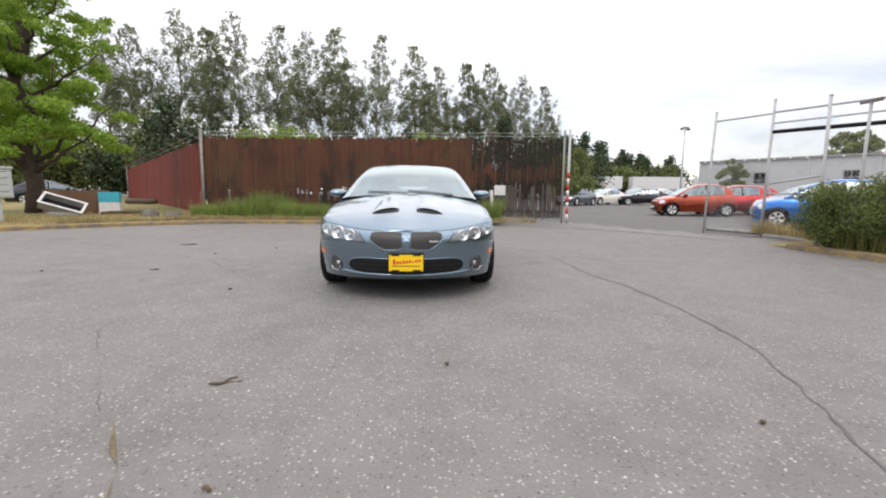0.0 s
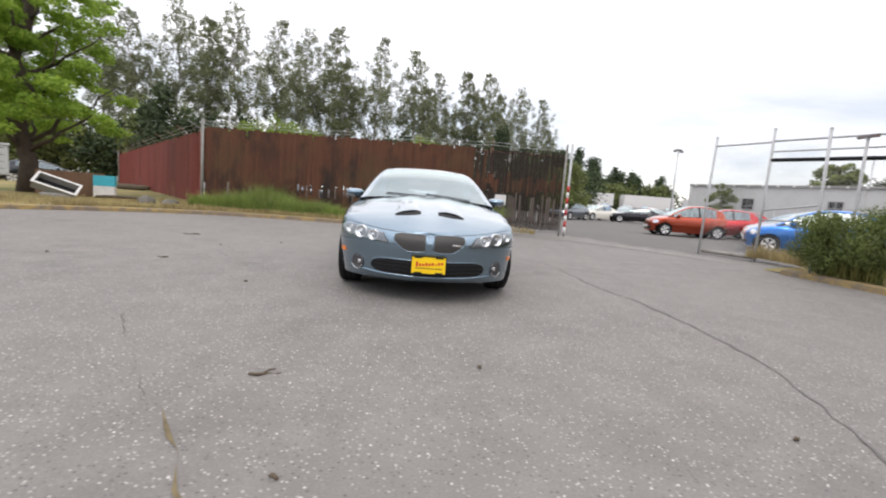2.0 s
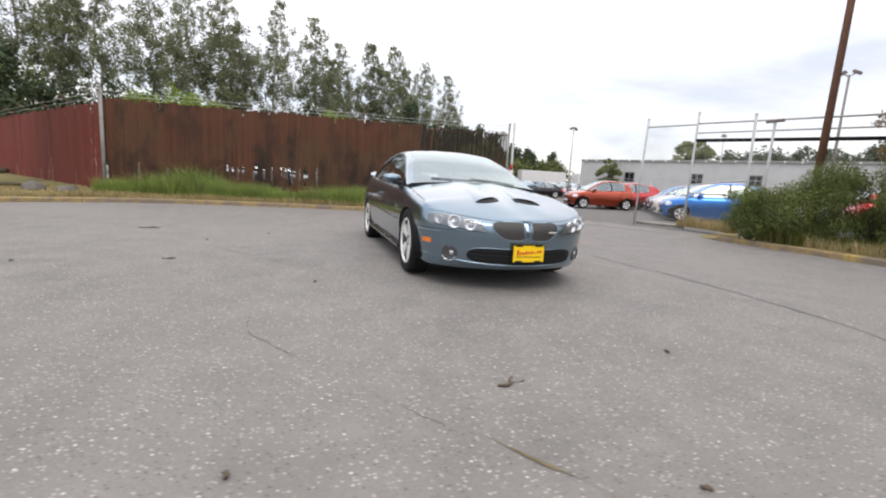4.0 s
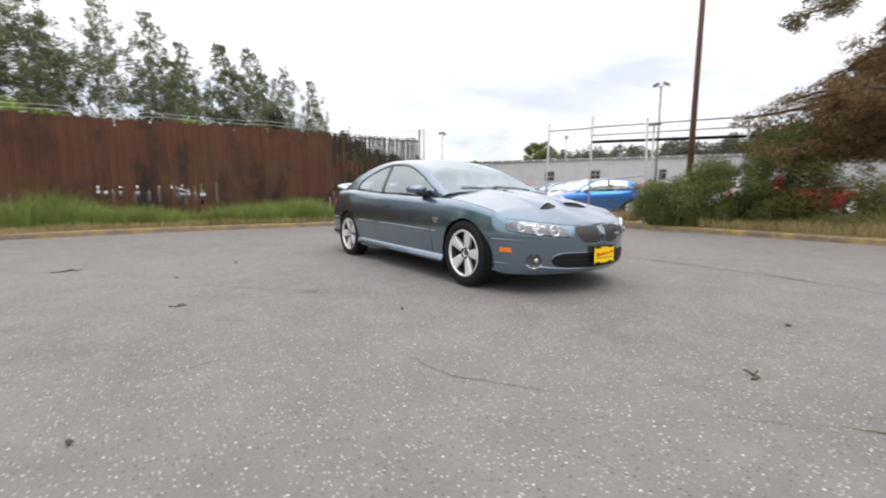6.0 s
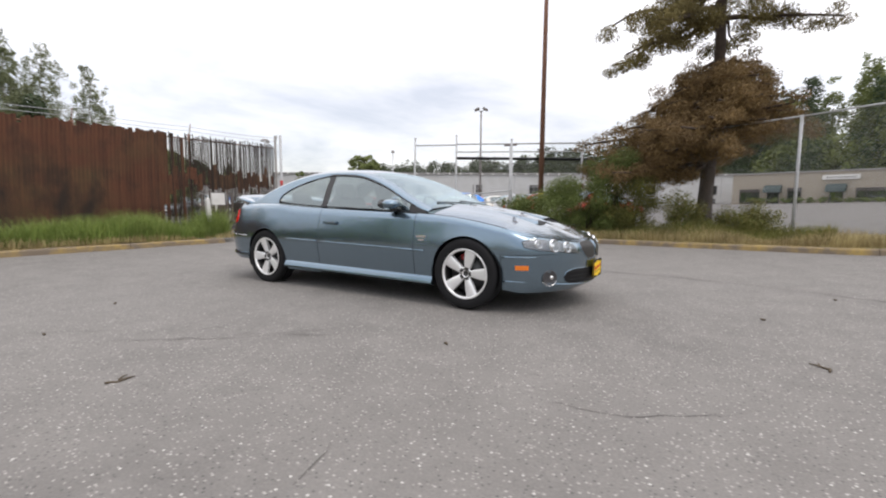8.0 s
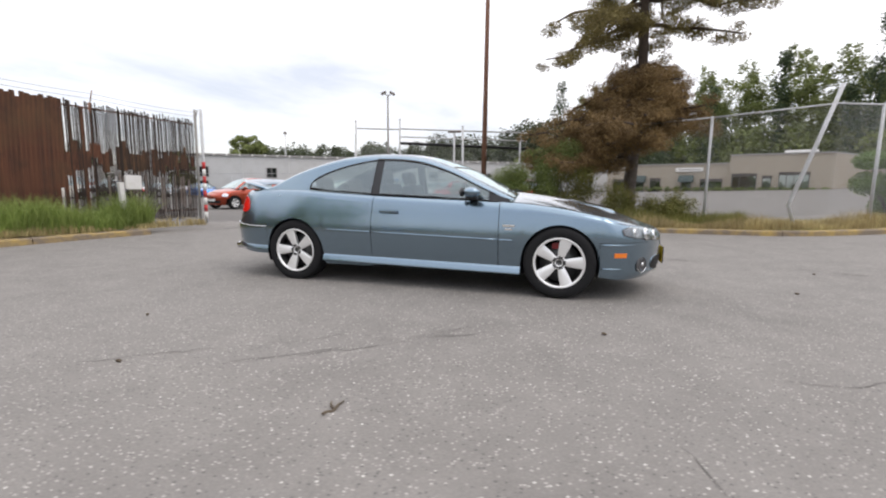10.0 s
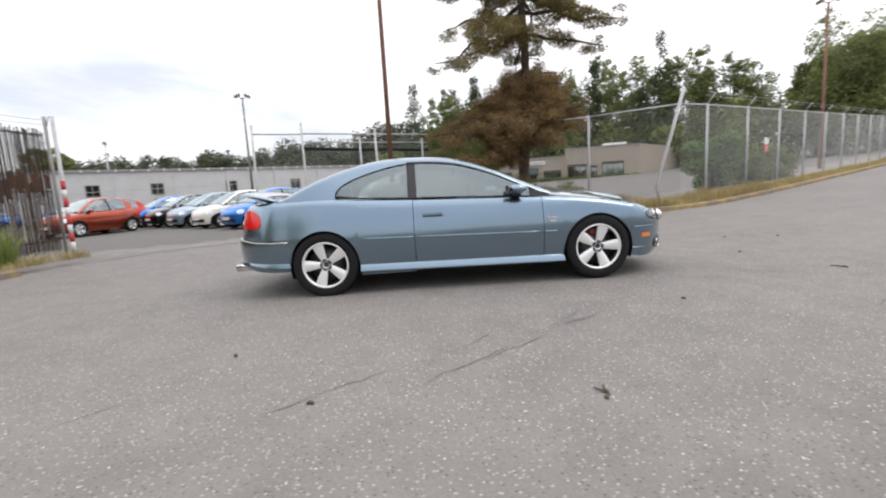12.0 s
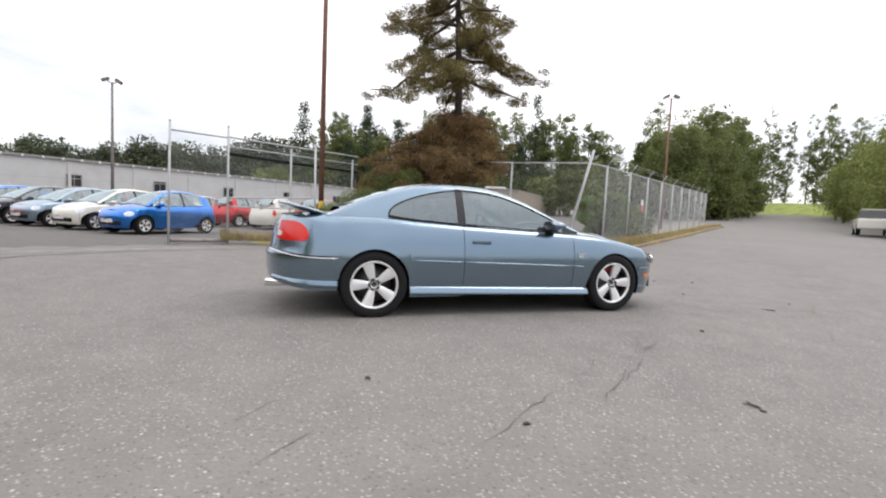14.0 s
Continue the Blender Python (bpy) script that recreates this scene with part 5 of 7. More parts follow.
    ring = [(0.37 + 0.185 * math.cos(a), 0, 0.185 * math.sin(a)) for a in [2 * math.pi * k / 28 for k in range(28)]]
    tube(bm, [Matrix.Translation((0, -0.26, 0.90)) @ pose(0, 0, 0, -22, 0, 0) @ Vector(p) for p in ring], 0.015, 8, closed=True)
    rod(bm, (0.37, -0.26, 0.90), (0.37, -0.45, 0.82), 0.05, 0.03, 10)
    part("steering_wheel", bm, BLACK, car)
    bm = bmesh.new()
    box(bm, -0.10, -0.02, 1.19, 0.10, 0.01, 1.25, 0.012)
    part("inside_mirror", bm, BLACK, car)
    wells(S, car, 0.915)
    for ya in S.axles:
        for sx in (-1, 1):
            wheel(car, sx * (0.803 if ya > 0 else 0.795), ya, 0.328, 0.328, 0.234, 0.215, 5, sx, True, ya < 0)
    return car


build_coupe(pose(0.018, 0, 0.047, -0.4, 0, 0))

# ---- fences and gate ----
def on_ground(x, y, extra=0.0):
    return ground_z(x, y) + extra


def post(bm, x, y, z0, z1, r=0.038, lean=(0, 0)):
    rod(bm, (x, y, z0), (x + lean[0], y + lean[1], z1), r, r, 10)


def chain_mesh(parent, a, b, z0a, z1a, z0b, z1b, pitch=0.075, wire=0.0013, mat=None):
    """Woven wire as two sets of slanting strands between two posts."""
    a, b = Vector(a), Vector(b)
    L = (b - a).length
    h = max(z1a - z0a, z1b - z0b)
    vs, fs = [], []

    def put(s, t):
        p = a.lerp(b, s / L)
        lo, hi = lerp(z0a, z0b, s / L), lerp(z1a, z1b, s / L)
        return Vector((p.x, p.y, lo + (hi - lo) * t / h))
    n = int((L + h) / pitch)
    nrm = Vector((-(b - a).y, (b - a).x, 0)).normalized()
    for sgn in (1, -1):
        for k in range(n):
            c = -h + k * pitch
            s0, t0, s1, t1 = c, 0.0, c + h, h
            if s0 < 0:
                t0, s0 = -s0, 0.0
            if s1 > L:
                t1, s1 = h - (s1 - L), L
            if s1 - s0 < 0.03:
                continue
            if sgn < 0:
                s0, s1 = L - s0, L - s1
            p, q = put(s0, t0), put(s1, t1)
            d = (q - p).normalized()
            e = d.cross(nrm) * wire
            f = nrm * wire
            i = len(vs)
            for w in (p, q):
                vs += [w + e, w - e * 0.5 + f, w - e * 0.5 - f]
            fs += [(i, i + 1, i + 4, i + 3), (i + 1, i + 2, i + 5, i + 4), (i + 2, i, i + 3, i + 5)]
    return part("chain_link_mesh", mesh_from("chain_link_mesh", vs, fs, mat or WIRE), None, parent)


def slat_fence(name, a, b, label, mat, z0, ztop, pitch, width, gaps=None, posts_every=2.6, arms=0.0, far_mat=None, broken=None):
    """Tall slats threaded into a wire fence, on steel posts with rails."""
    a, b = Vector(a), Vector(b)
    d = (b - a)
    L = d.length
    d.normalize()
    ang = math.degrees(math.atan2(d.y, d.x))
    fence = thing(name, Matrix(), label, "fence")
    rnd = random.Random(7)
    base = mesh_from("slat", *slat_geo(width, 1.0), mat)
    thin = mesh_from("slat", *slat_geo(width * 0.50, 1.0), far_mat or mat)
    slim = mesh_from("slat", *slat_geo(width * 0.32, 1.0), DARKSLAT if far_mat else mat)
    n = int(L / pitch)
    for k in range(n):
        s = (k + 0.5) * pitch
        p = a + d * s
        see = gaps(s) if gaps else 0.0
        if rnd.random() < see * 0.03:
            continue
        zt = ztop + rnd.uniform(-0.035, 0.035) - (rnd.random() < 0.06) * rnd.uniform(0.05, 0.2)
        zb = z0 + rnd.uniform(-0.02, 0.04)
        spans = [(zb, zt, slim if rnd.random() < see else base)]
        hole = broken(s) if broken else None
        if hole and rnd.random() < hole[2]:
            # a snapped slat: the upper piece hangs on, the lower one stands or is gone
            lo, hi = hole[0] + rnd.gauss(0, 0.08), hole[1] + rnd.gauss(0, 0.07)
            up = spans[0][2]
            spans = [(hi, zt, up)] + ([(zb, lo, up)] if lo > zb + 0.12 else []) + ([(lo, hi - 0.01, thin)] if rnd.random() < hole[3] else [])
        if see > 0.5 and rnd.random() < 0.8:
            # leaf litter and broken slats matted into the wire half way up
            spans.append((1.42 + rnd.gauss(0, 0.09), 1.86 + rnd.gauss(0, 0.11), base))
        g = on_ground(p.x, p.y)
        lean = rnd.gauss(0, 0.08 + 0.15 * see)
        if spans[0][2] is slim:
            spans.append((zb + 0.03, zt - abs(rnd.gauss(0, 0.05)), "between"))
        for za, zc, me in spans:
            if me == "between":
                me, p = slim, p + d * (pitch * 0.5)
            ob = part("slat", me, None, fence)
            ob.matrix_basis = pose(p.x, p.y, g + za, 0, lean, 0) @ pose(rnd.uniform(-0.004, 0.004), rnd.uniform(-0.006, 0.006), 0, 0, 0, ang + rnd.gauss(0, 3)) @ Matrix.Diagonal((1, 1, zc - za, 1))
    nrm = Vector((-d.y, d.x))
    m = max(1, round(L / posts_every))
    for k in range(m + 1):
        p = a + d * (L * k / m) + nrm * (-0.06 if k in (0, m) else 0.06)
        g = on_ground(p.x, p.y)
        bm = bmesh.new()
        rod(bm, (p.x, p.y, g - 0.1), (p.x, p.y, g + ztop + (0.28 if k in (0, m) else 0.02)), 0.036, 0.036, 10)
        if arms:
            rod(bm, (p.x, p.y, g + ztop), (p.x - nrm.x * arms, p.y - nrm.y * arms, g + ztop + 0.28), 0.014, 0.012, 6)
        part("fence_post", bm, WORNPOST if k in (0, m) else RUSTPOLE, fence)
    for z in (z0 + 0.25, (z0 + ztop) / 2, ztop - 0.12):
        bm = bmesh.new()
        p, q = a + nrm * 0.05, b + nrm * 0.05
        rod(bm, (p.x, p.y, on_ground(*p) + z), (q.x, q.y, on_ground(*q) + z), 0.02, 0.02, 8)
        part("fence_rail", bm, RUSTPOLE, fence)
    # wire strands over the top
    for z in (0.10, 0.20):
        bm = bmesh.new()
        pts = []
        for k in range(41):
            p = a + d * (L * k / 40)
            pts.append((p.x - nrm.x * arms * z * 3, p.y - nrm.y * arms * z * 3, on_ground(p.x, p.y) + ztop + z - 0.03 * math.sin(math.pi * ((k * m / 40) % 1))))
        tube(bm, pts, 0.006, 4)
        part("barbed_wire", bm, GALV, fence)
    return fence


def slat_geo(w, h):
    x, y = w / 2, 0.005
    vs = [(-x, 0, 0), (-x * 0.5, -y, 0), (x * 0.5, -y, 0), (x, 0, 0), (x * 0.5, y, 0), (-x * 0.5, y, 0)]
    vs = vs + [(a, b, h) for a, b, _ in vs]
    return vs, [(i, (i + 1) % 6, 6 + (i + 1) % 6, 6 + i) for i in range(6)] + [(5, 4, 3, 2, 1, 0), (6, 7, 8, 9, 10, 11)]


F1, F2, RED_END = (-7.55, 10.05), (5.0, 8.72), (-26.5, 35.8)
brown_fence = slat_fence("slat_fence", F1, F2, "tall weathered brown slat fence with gaps at one end", SLAT, 0.13, 2.84, 0.078, 0.094,
           gaps=lambda s: smooth_step(8.9, 10.1, s), arms=0.12, far_mat=GREYSLAT,
           broken=lambda s: (0.45, 1.28, 0.7, 0.8) if 10.2 < s < 12.5 else (0.72, 1.12, 0.6, 0.6) if 3.3 < s < 6.2 else (0.5, 0.95, 0.06, 0.3))
slat_fence("red_fence", RED_END, F1, "tall dark red slatted fence with wire arms on top", REDSLAT, 0.12, 2.72, 0.125, 0.15, arms=0.45)

_d = (Vector(F2) - Vector(F1)).normalized()
_p = Vector(F1) + _d * 9.0
chain_mesh(brown_fence, _p, F2, on_ground(*_p, 0.2), on_ground(*_p, 2.75), on_ground(*F2, 0.2), on_ground(*F2, 2.75), 0.07, 0.0022, RUSTWIRE)

# red-and-white striped guard on the gate post
sg = thing("gate_post", pose(5.16, 8.62, on_ground(5.16, 8.62)), "steel gate post with red and white stripes", "post")
bm = bmesh.new()
rod(bm, (0, 0, -0.1), (0, 0, 3.15), 0.04, 0.04, 12)
part("pipe", bm, GALV, sg)
for k in range(8):
    bm = bmesh.new()
    rod(bm, (0, 0, 0.12 + k * 0.2), (0, 0, 0.12 + k * 0.2 + 0.198), 0.046, 0.046, 12)
    part("stripe", bm, REDPAINT if k % 2 else WHITE, sg)

# gate side: posts, rails and the slid-open gate frame
G1, G2, G3 = (7.92, 5.28), (8.45, 4.0), (7.65, 1.72)
gate = thing("pipe_fence", Matrix(), "galvanised pipe fence with bare rails beside the gate opening", "fence")
for (x, y), top, lean in ((G1, 3.17, (0.10, 0)), (G2, 3.25, (0.06, 0.02)), (G3, 2.86, (0.0, 0.05)), ((9.12, 2.37), 2.85, (0, 0)), ((10.4, 0.4), 2.8, (0, 0))):
    g = on_ground(x, y)
    bm = bmesh.new()
    rod(bm, (x - lean[0], y - lean[1], g - 0.1), (x, y, g + top - 0.02), 0.030, 0.030, 12)
    lathe(bm, [(0.034, 0), (0.034, 0.02), (0.02, 0.035), (0, 0.04)], 12, Matrix.Translation((x, y, g + top - 0.02)))
    part("fence_post", bm, GALV, gate)
bm = bmesh.new()
_g = on_ground(9.12, 2.37)
box(bm, 9.12 - 0.03, 2.37 - 0.22, _g + 2.86, 9.12 + 0.03, 2.37 + 0.22, _g + 2.93, 0.01)
part("cross_arm", bm, GREYPOLE, gate)
for a, b, za, zb, r, mt in ((G1, G2, 2.93, 2.93, 0.025, GALV), (G2, (10.6, 0.2), 2.95, 2.95, 0.025, GALV), (G2, (10.6, 0.2), 2.70, 2.68, 0.02, GALV), (G2, (10.6, 0.2), 2.50, 2.42, 0.045, BLACK),
                            (G2, G3, 1.28, 1.40, 0.022, GALV), (G2, (10.6, 0.2), 1.05, 1.05, 0.022, GALV), (G1, G2, 0.10, 0.10, 0.05, CONCRETE)):
    bm = bmesh.new()
    rod(bm, (*a, on_ground(*a) + za), (*b, on_ground(*b) + zb), r, r, 8)
    part("fence_rail", bm, mt, gate)
chain_mesh(gate, G2, (10.6, 0.2), 0.1 + on_ground(*G2), 2.9, 0.1 + on_ground(10.6, 0.2), 2.9)
chain_mesh(gate, G1, G2, 0.15, 2.92, 0.15, 2.92)

# chain-link fence along the street, with one bent post
C1, C2, C3 = (9.1, -5.0), (7.35, -7.0), (8.2, -8.33)
ua = radians(-55)
street = thing("chain_link_fence", Matrix(), "galvanised chain-link fence with a bent leaning post", "fence")
line = [(10.9, -1.2), C1, (7.75, -7.25)] + [(C3[0] + 3.2 * k * math.cos(ua), C3[1] + 3.2 * k * math.sin(ua)) for k in range(10)]
tops = []
for k, (x, y) in enumerate(line):
    g = on_ground(x, y, 0.1)
    H = 2.86 if k > 2 else 2.9
    tops.append(g + H)
    if k == 2:
        bm = bmesh.new()
        tube(bm, [(7.25 + 0.35, -6.55, g), (7.25 + 0.28, -6.5, g + 0.15), (7.32, -6.3, g + 0.5), (7.4, -6.75, g + 1.9), (7.45, -7.15, g + 3.25)], 0.045, 10)
        part("fence_post", bm, GALV, street, "bent leaning fence post")
        continue
    bm = bmesh.new()
    rod(bm, (x, y, g - 0.15), (x, y, g + H), 0.036, 0.036, 10)
    if k > 2:
        rod(bm, (x, y, g + H), (x + 0.22 * math.cos(ua - 1.2), y + 0.22 * math.sin(ua - 1.2), g + H + 0.30), 0.018, 0.016, 6)
    part("fence_post", bm, GALV, street)
for k in range(len(line) - 1):
    (x0, y0), (x1, y1) = line[k], line[k + 1]
    bm = bmesh.new()
    rod(bm, (x0, y0, tops[k] - 0.03), (x1, y1, tops[k + 1] - 0.03), 0.021, 0.021, 8)
    part("fence_rail", bm, GALV, street)
    chain_mesh(street, (x0, y0), (x1, y1), on_ground(x0, y0, 0.15), tops[k] - 0.05, on_ground(x1, y1, 0.15), tops[k + 1] - 0.05)
    if k > 2:
        for j, o in enumerate((0.1, 0.2)):
            bm = bmesh.new()
            rod(bm, (x0 + o * 0.3, y0 - o, tops[k] + 0.12 + o), (x1 + o * 0.3, y1 - o, tops[k + 1] + 0.12 + o), 0.005, 0.005, 4)
            part("barbed_wire", bm, GALV, street)

# small notice on the chain-link fence
sx, sy = 10.05, -11.55
sn = thing("notice_sign", pose(sx - 0.06, sy - 0.05, on_ground(sx, sy) + 1.35, 0, 0, -55), "small white and red notice on the wire fence", "sign")
for z0, z1, mt in ((0.26, 0.5, WHITE), (0.0, 0.255, REDPAINT)):
    bm = bmesh.new()
    box(bm, -0.2, -0.012, z0, 0.2, 0.0, z1, 0.004)
    part("panel", bm, mt, sn)
for k in range(3):
    bm = bmesh.new()
    box(bm, -0.14, -0.016, 0.06 + k * 0.06, 0.14, -0.012, 0.085 + k * 0.06)
    part("text_bar", bm, WHITE, sn)

# tall rusty pole, yellow at its foot
pole = thing("utility_pole", pose(9.49, 1.45, on_ground(9.49, 1.45)), "tall rusty steel pole with a yellow painted foot", "pole")
bm = bmesh.new()
rod(bm, (0, 0, 1.35), (0.25, 0.05, 13.0), 0.082, 0.05, 16)
part("shaft", bm, RUSTPOLE, pole)
bm = bmesh.new()
rod(bm, (-0.03, 0, -0.2), (0, 0, 1.35), 0.090, 0.087, 16)
part("painted_foot", bm, YELLOWPAINT, pole)


def lamp_post(x, y, h, label, heads=2, mat=GREYPOLE, ang=0.0):
    lp = thing("lamp_post", pose(x, y, on_ground(x, y), 0, 0, ang), label, "street lamp", "lot lamp posts")
    bm = bmesh.new()
    rod(bm, (0, 0, -0.2), (0, 0, h), 0.11, 0.06, 12)
    part("shaft", bm, mat, lp)
    for k in range(heads):
        s = -1 if k else 1
        bm = bmesh.new()
        rod(bm, (0, 0, h - 0.1), (s * 0.26, 0, h + 0.06), 0.03, 0.03, 8)
        part("arm", bm, mat, lp)
        bm = bmesh.new()
        box(bm, -0.24, -0.17, -0.08, 0.24, 0.17, 0.10, 0.05, pose(s * 0.36, 0, h + 0.12, 0, 28 * s, 0))
        head_ = part("lamp_head", bm, GREYPOLE, lp)
        bm = bmesh.new()
        box(bm, -0.19, -0.13, -0.088, 0.19, 0.13, -0.078, 0.0, pose(s * 0.36, 0, h + 0.12, 0, 28 * s, 0))
        part("lens", bm, WHITE, head_)


lamp_post(30.85, 14.3, 9.0, "slim grey lamp post with two floodlight heads in the car lot", 2, GREYPOLE, 110)
lamp_post(27.4, 38.9, 7.6, "slim lamp post with twin heads in the car lot", 2, GALV, 20)
lamp_post(47.0, 36.5, 8.3, "slim lamp post with twin heads in the car lot", 2, GALV, 30)
lamp_post(22.0, -24.5, 9.9, "brown lamp post with two floodlight heads behind the fence", 2, RUSTPOLE, 60)

# ---- trees and plants ----
def leaf_cloud(rnd, blobs, count, size, flat=0.0, droop=0.0, aspect=0.6):
    """Small leaf blades scattered through ellipsoid clumps, denser near their skins. Returns verts, faces."""
    rng = np.random.default_rng(rnd.randrange(1 << 30))
    b = np.array(blobs)
    w = (b[:, 3] * b[:, 4] * b[:, 5]) ** 0.7
    b = np.repeat(b, np.maximum(3, (count * w / w.sum()).astype(int)), axis=0)
    n = len(b)
    unit = lambda a: a / np.maximum(1e-9, np.linalg.norm(a, axis=1, keepdims=True))
    d = unit(rng.normal(size=(n, 3)))
    c = b[:, :3] + d * b[:, 3:6] * (rng.random((n, 1)) ** 0.42)
    up = unit(d * 0.7 + rng.normal(0, 0.6, (n, 3)) + np.array((0, 0, flat)))
    e1 = unit(np.cross(up, rng.normal(size=(n, 3))))
    e2 = np.cross(up, e1)
    s = size * rng.uniform(0.6, 1.35, (n, 1))
    sag = np.array((0, 0, -droop * 0.5)) * s
    v = np.stack((c - e1 * s * 0.5 + sag, c - e2 * s * aspect / 2, c + e1 * s * 0.5 + sag, c + e2 * s * aspect / 2), axis=1).reshape(-1, 3)
    return v.tolist(), [(k, k + 1, k + 2, k + 3) for k in range(0, 4 * n, 4)]


def limb_path(rnd, a, b, bend=0.1, n=5):
    a, b = Vector(a), Vector(b)
    L = (b - a).length
    out = []
    for k in range(n + 1):
        t = k / n
        j = Vector((rnd.gauss(0, 1), rnd.gauss(0, 1), rnd.gauss(0, 0.6))) * bend * L * math.sin(math.pi * t) * 0.5
        out.append(a.lerp(b, t) + j)
    return out


def tree(name, m, label, trunk_r, height, clear, crown_fn, leaf_n, leaf_size, bark, leaf, seed, limbs=14, group="", lean=(0, 0), flat=0.0, category="tree", trunk_top=0.97, blob_n=60, aspect=0.6, clump=(0.20, 0.42), squash=(0.5, 0.9), lobes=0.0):
    """A tapered trunk with limbs; the crown is clumps of leaves on the limbs' ends. crown_fn(t): the crown's radius at t from its foot to its top."""
    rnd = random.Random(seed)
    t = thing(name, m, label, category, group)
    bm = bmesh.new()
    pts = [Vector((lean[0] * (k / 10) ** 1.4 * height + rnd.gauss(0, 0.012) * height * (0 < k), lean[1] * (k / 10) ** 1.4 * height + rnd.gauss(0, 0.012) * height * (0 < k), -0.15 + (height * trunk_top + 0.15) * k / 10)) for k in range(11)]
    tube(bm, pts, [trunk_r * (1.25 if k == 0 else 1 - 0.9 * (k / 10) ** 1.1) for k in range(11)], 9)
    blobs = []

    def trunk_at(z):
        u = min(9.999, max(0, z / (height * trunk_top) * 10))
        return pts[int(u)].lerp(pts[int(u) + 1], u % 1)
    for k in range(limbs):
        u = (k + 0.5) / limbs
        zc = lerp(clear, height * 0.96, u ** 0.9)
        R = crown_fn((zc - clear) / (height - clear))
        a = k * 2.399 + rnd.uniform(-0.4, 0.4)
        end = trunk_at(zc) + Vector((math.cos(a) * R * 0.8, math.sin(a) * R * 0.8, R * 0.25))
        st = trunk_at(max(clear * 0.75, zc - R * 0.55))
        tube(bm, limb_path(rnd, st, end, 0.12), [trunk_r * 0.32 * (1 - 0.85 * j / 5) * (1 - 0.6 * u) + 0.006 for j in range(6)], 5)
    part("trunk", bm, bark, t)
    for k in range(blob_n):
        u = rnd.random() ** 0.85
        zc = lerp(clear, height, u)
        R = crown_fn(u)
        a = rnd.uniform(0, 6.283)
        R *= 1 + lobes * noise.noise((math.cos(a) * 1.3 + seed, math.sin(a) * 1.3, zc * 0.5))
        r = R * math.sqrt(rnd.random()) * 0.95
        c = trunk_at(zc)
        s = max(0.22, R * rnd.uniform(*clump))
        blobs.append((c.x + math.cos(a) * r, c.y + math.sin(a) * r, zc, s, s, s * rnd.uniform(*squash)))
    vs, fs = leaf_cloud(rnd, blobs, leaf_n, leaf_size, flat, aspect=aspect)
    part("crown", mesh_from("crown", vs, fs, leaf), None, t)
    return t


def belly(lo, mid, hi, peak=0.4):
    """A crown outline: radius lo at its foot, mid at peak, hi at the tip."""
    return lambda u: lerp(lo, mid, math.sin(min(1, u / peak) * math.pi / 2)) if u < peak else lerp(mid, hi, ((u - peak) / (1 - peak)) ** 1.5)


# maple on the lawn
tree("maple_tree", pose(-13.6, 10.3, on_ground(-13.6, 10.3, 0.15)), "leafy green maple tree on the lawn", 0.27, 11.6, 1.9, belly(2.75, 3.1, 0.4, 0.12), 62000, 0.105, BARK, MAPLE, 11, 26, blob_n=400, aspect=0.75, clump=(0.09, 0.22), squash=(0.35, 0.7), lobes=0.3)

# poplars behind the brown fence: four builds, set out in a loose row
POPS = [(17, 2.1, 1), (19, 2.6, 2), (16, 1.8, 3), (18, 2.3, 4)]
ROW = [(-46, 42, 1, 1.12), (-42.5, 45, 0, 1.05), (-35, 47, 3, 1.1), (-31.0, 44, 0, 1.05), (-27.5, 48, 1, 1.12), (-23.2, 46, 2, 1.15), (-20.2, 45, 1, 1.05), (-17, 50, 3, 1.15), (-13.0, 47, 1, 1.0), (-10.3, 49, 0, 1.18), (-8.6, 46, 2, 0.95), (-5.2, 48, 3, 1.05), (-0.6, 53, 0, 1.13), (1.2, 47, 2, 0.85), (3.2, 57, 3, 1.0), (6.4, 53, 2, 1.08), (9.2, 51, 0, 0.98), (11.0, 56, 2, 0.95), (14.2, 57, 1, 0.88), (16.4, 51, 3, 0.78)]
first_of = {}
for k, (x, y, v, s) in enumerate(ROW):
    m = pose(x, y, on_ground(x, y), 0, 0, 67 * k)
    if v not in first_of:
        h, wide, seed = POPS[v]
        first_of[v] = tree("poplar_tree", m, "tall thin poplar with a pale trunk and sparse leaves", 0.2, h, h * 0.30, belly(wide * 0.62, wide * 1.2, 0.55, 0.42), 14000, 0.15, PALEBARK, POPLAR, 30 + seed, 30, "poplar row", (0.02 * (v - 1.5), 0), blob_n=300, aspect=0.8, clump=(0.09, 0.21), squash=(0.9, 1.6), lobes=0.7)
        first_of[v].scale = (s, s, s)
    else:
        copy_thing(first_of[v], m).scale = (s, s, s)


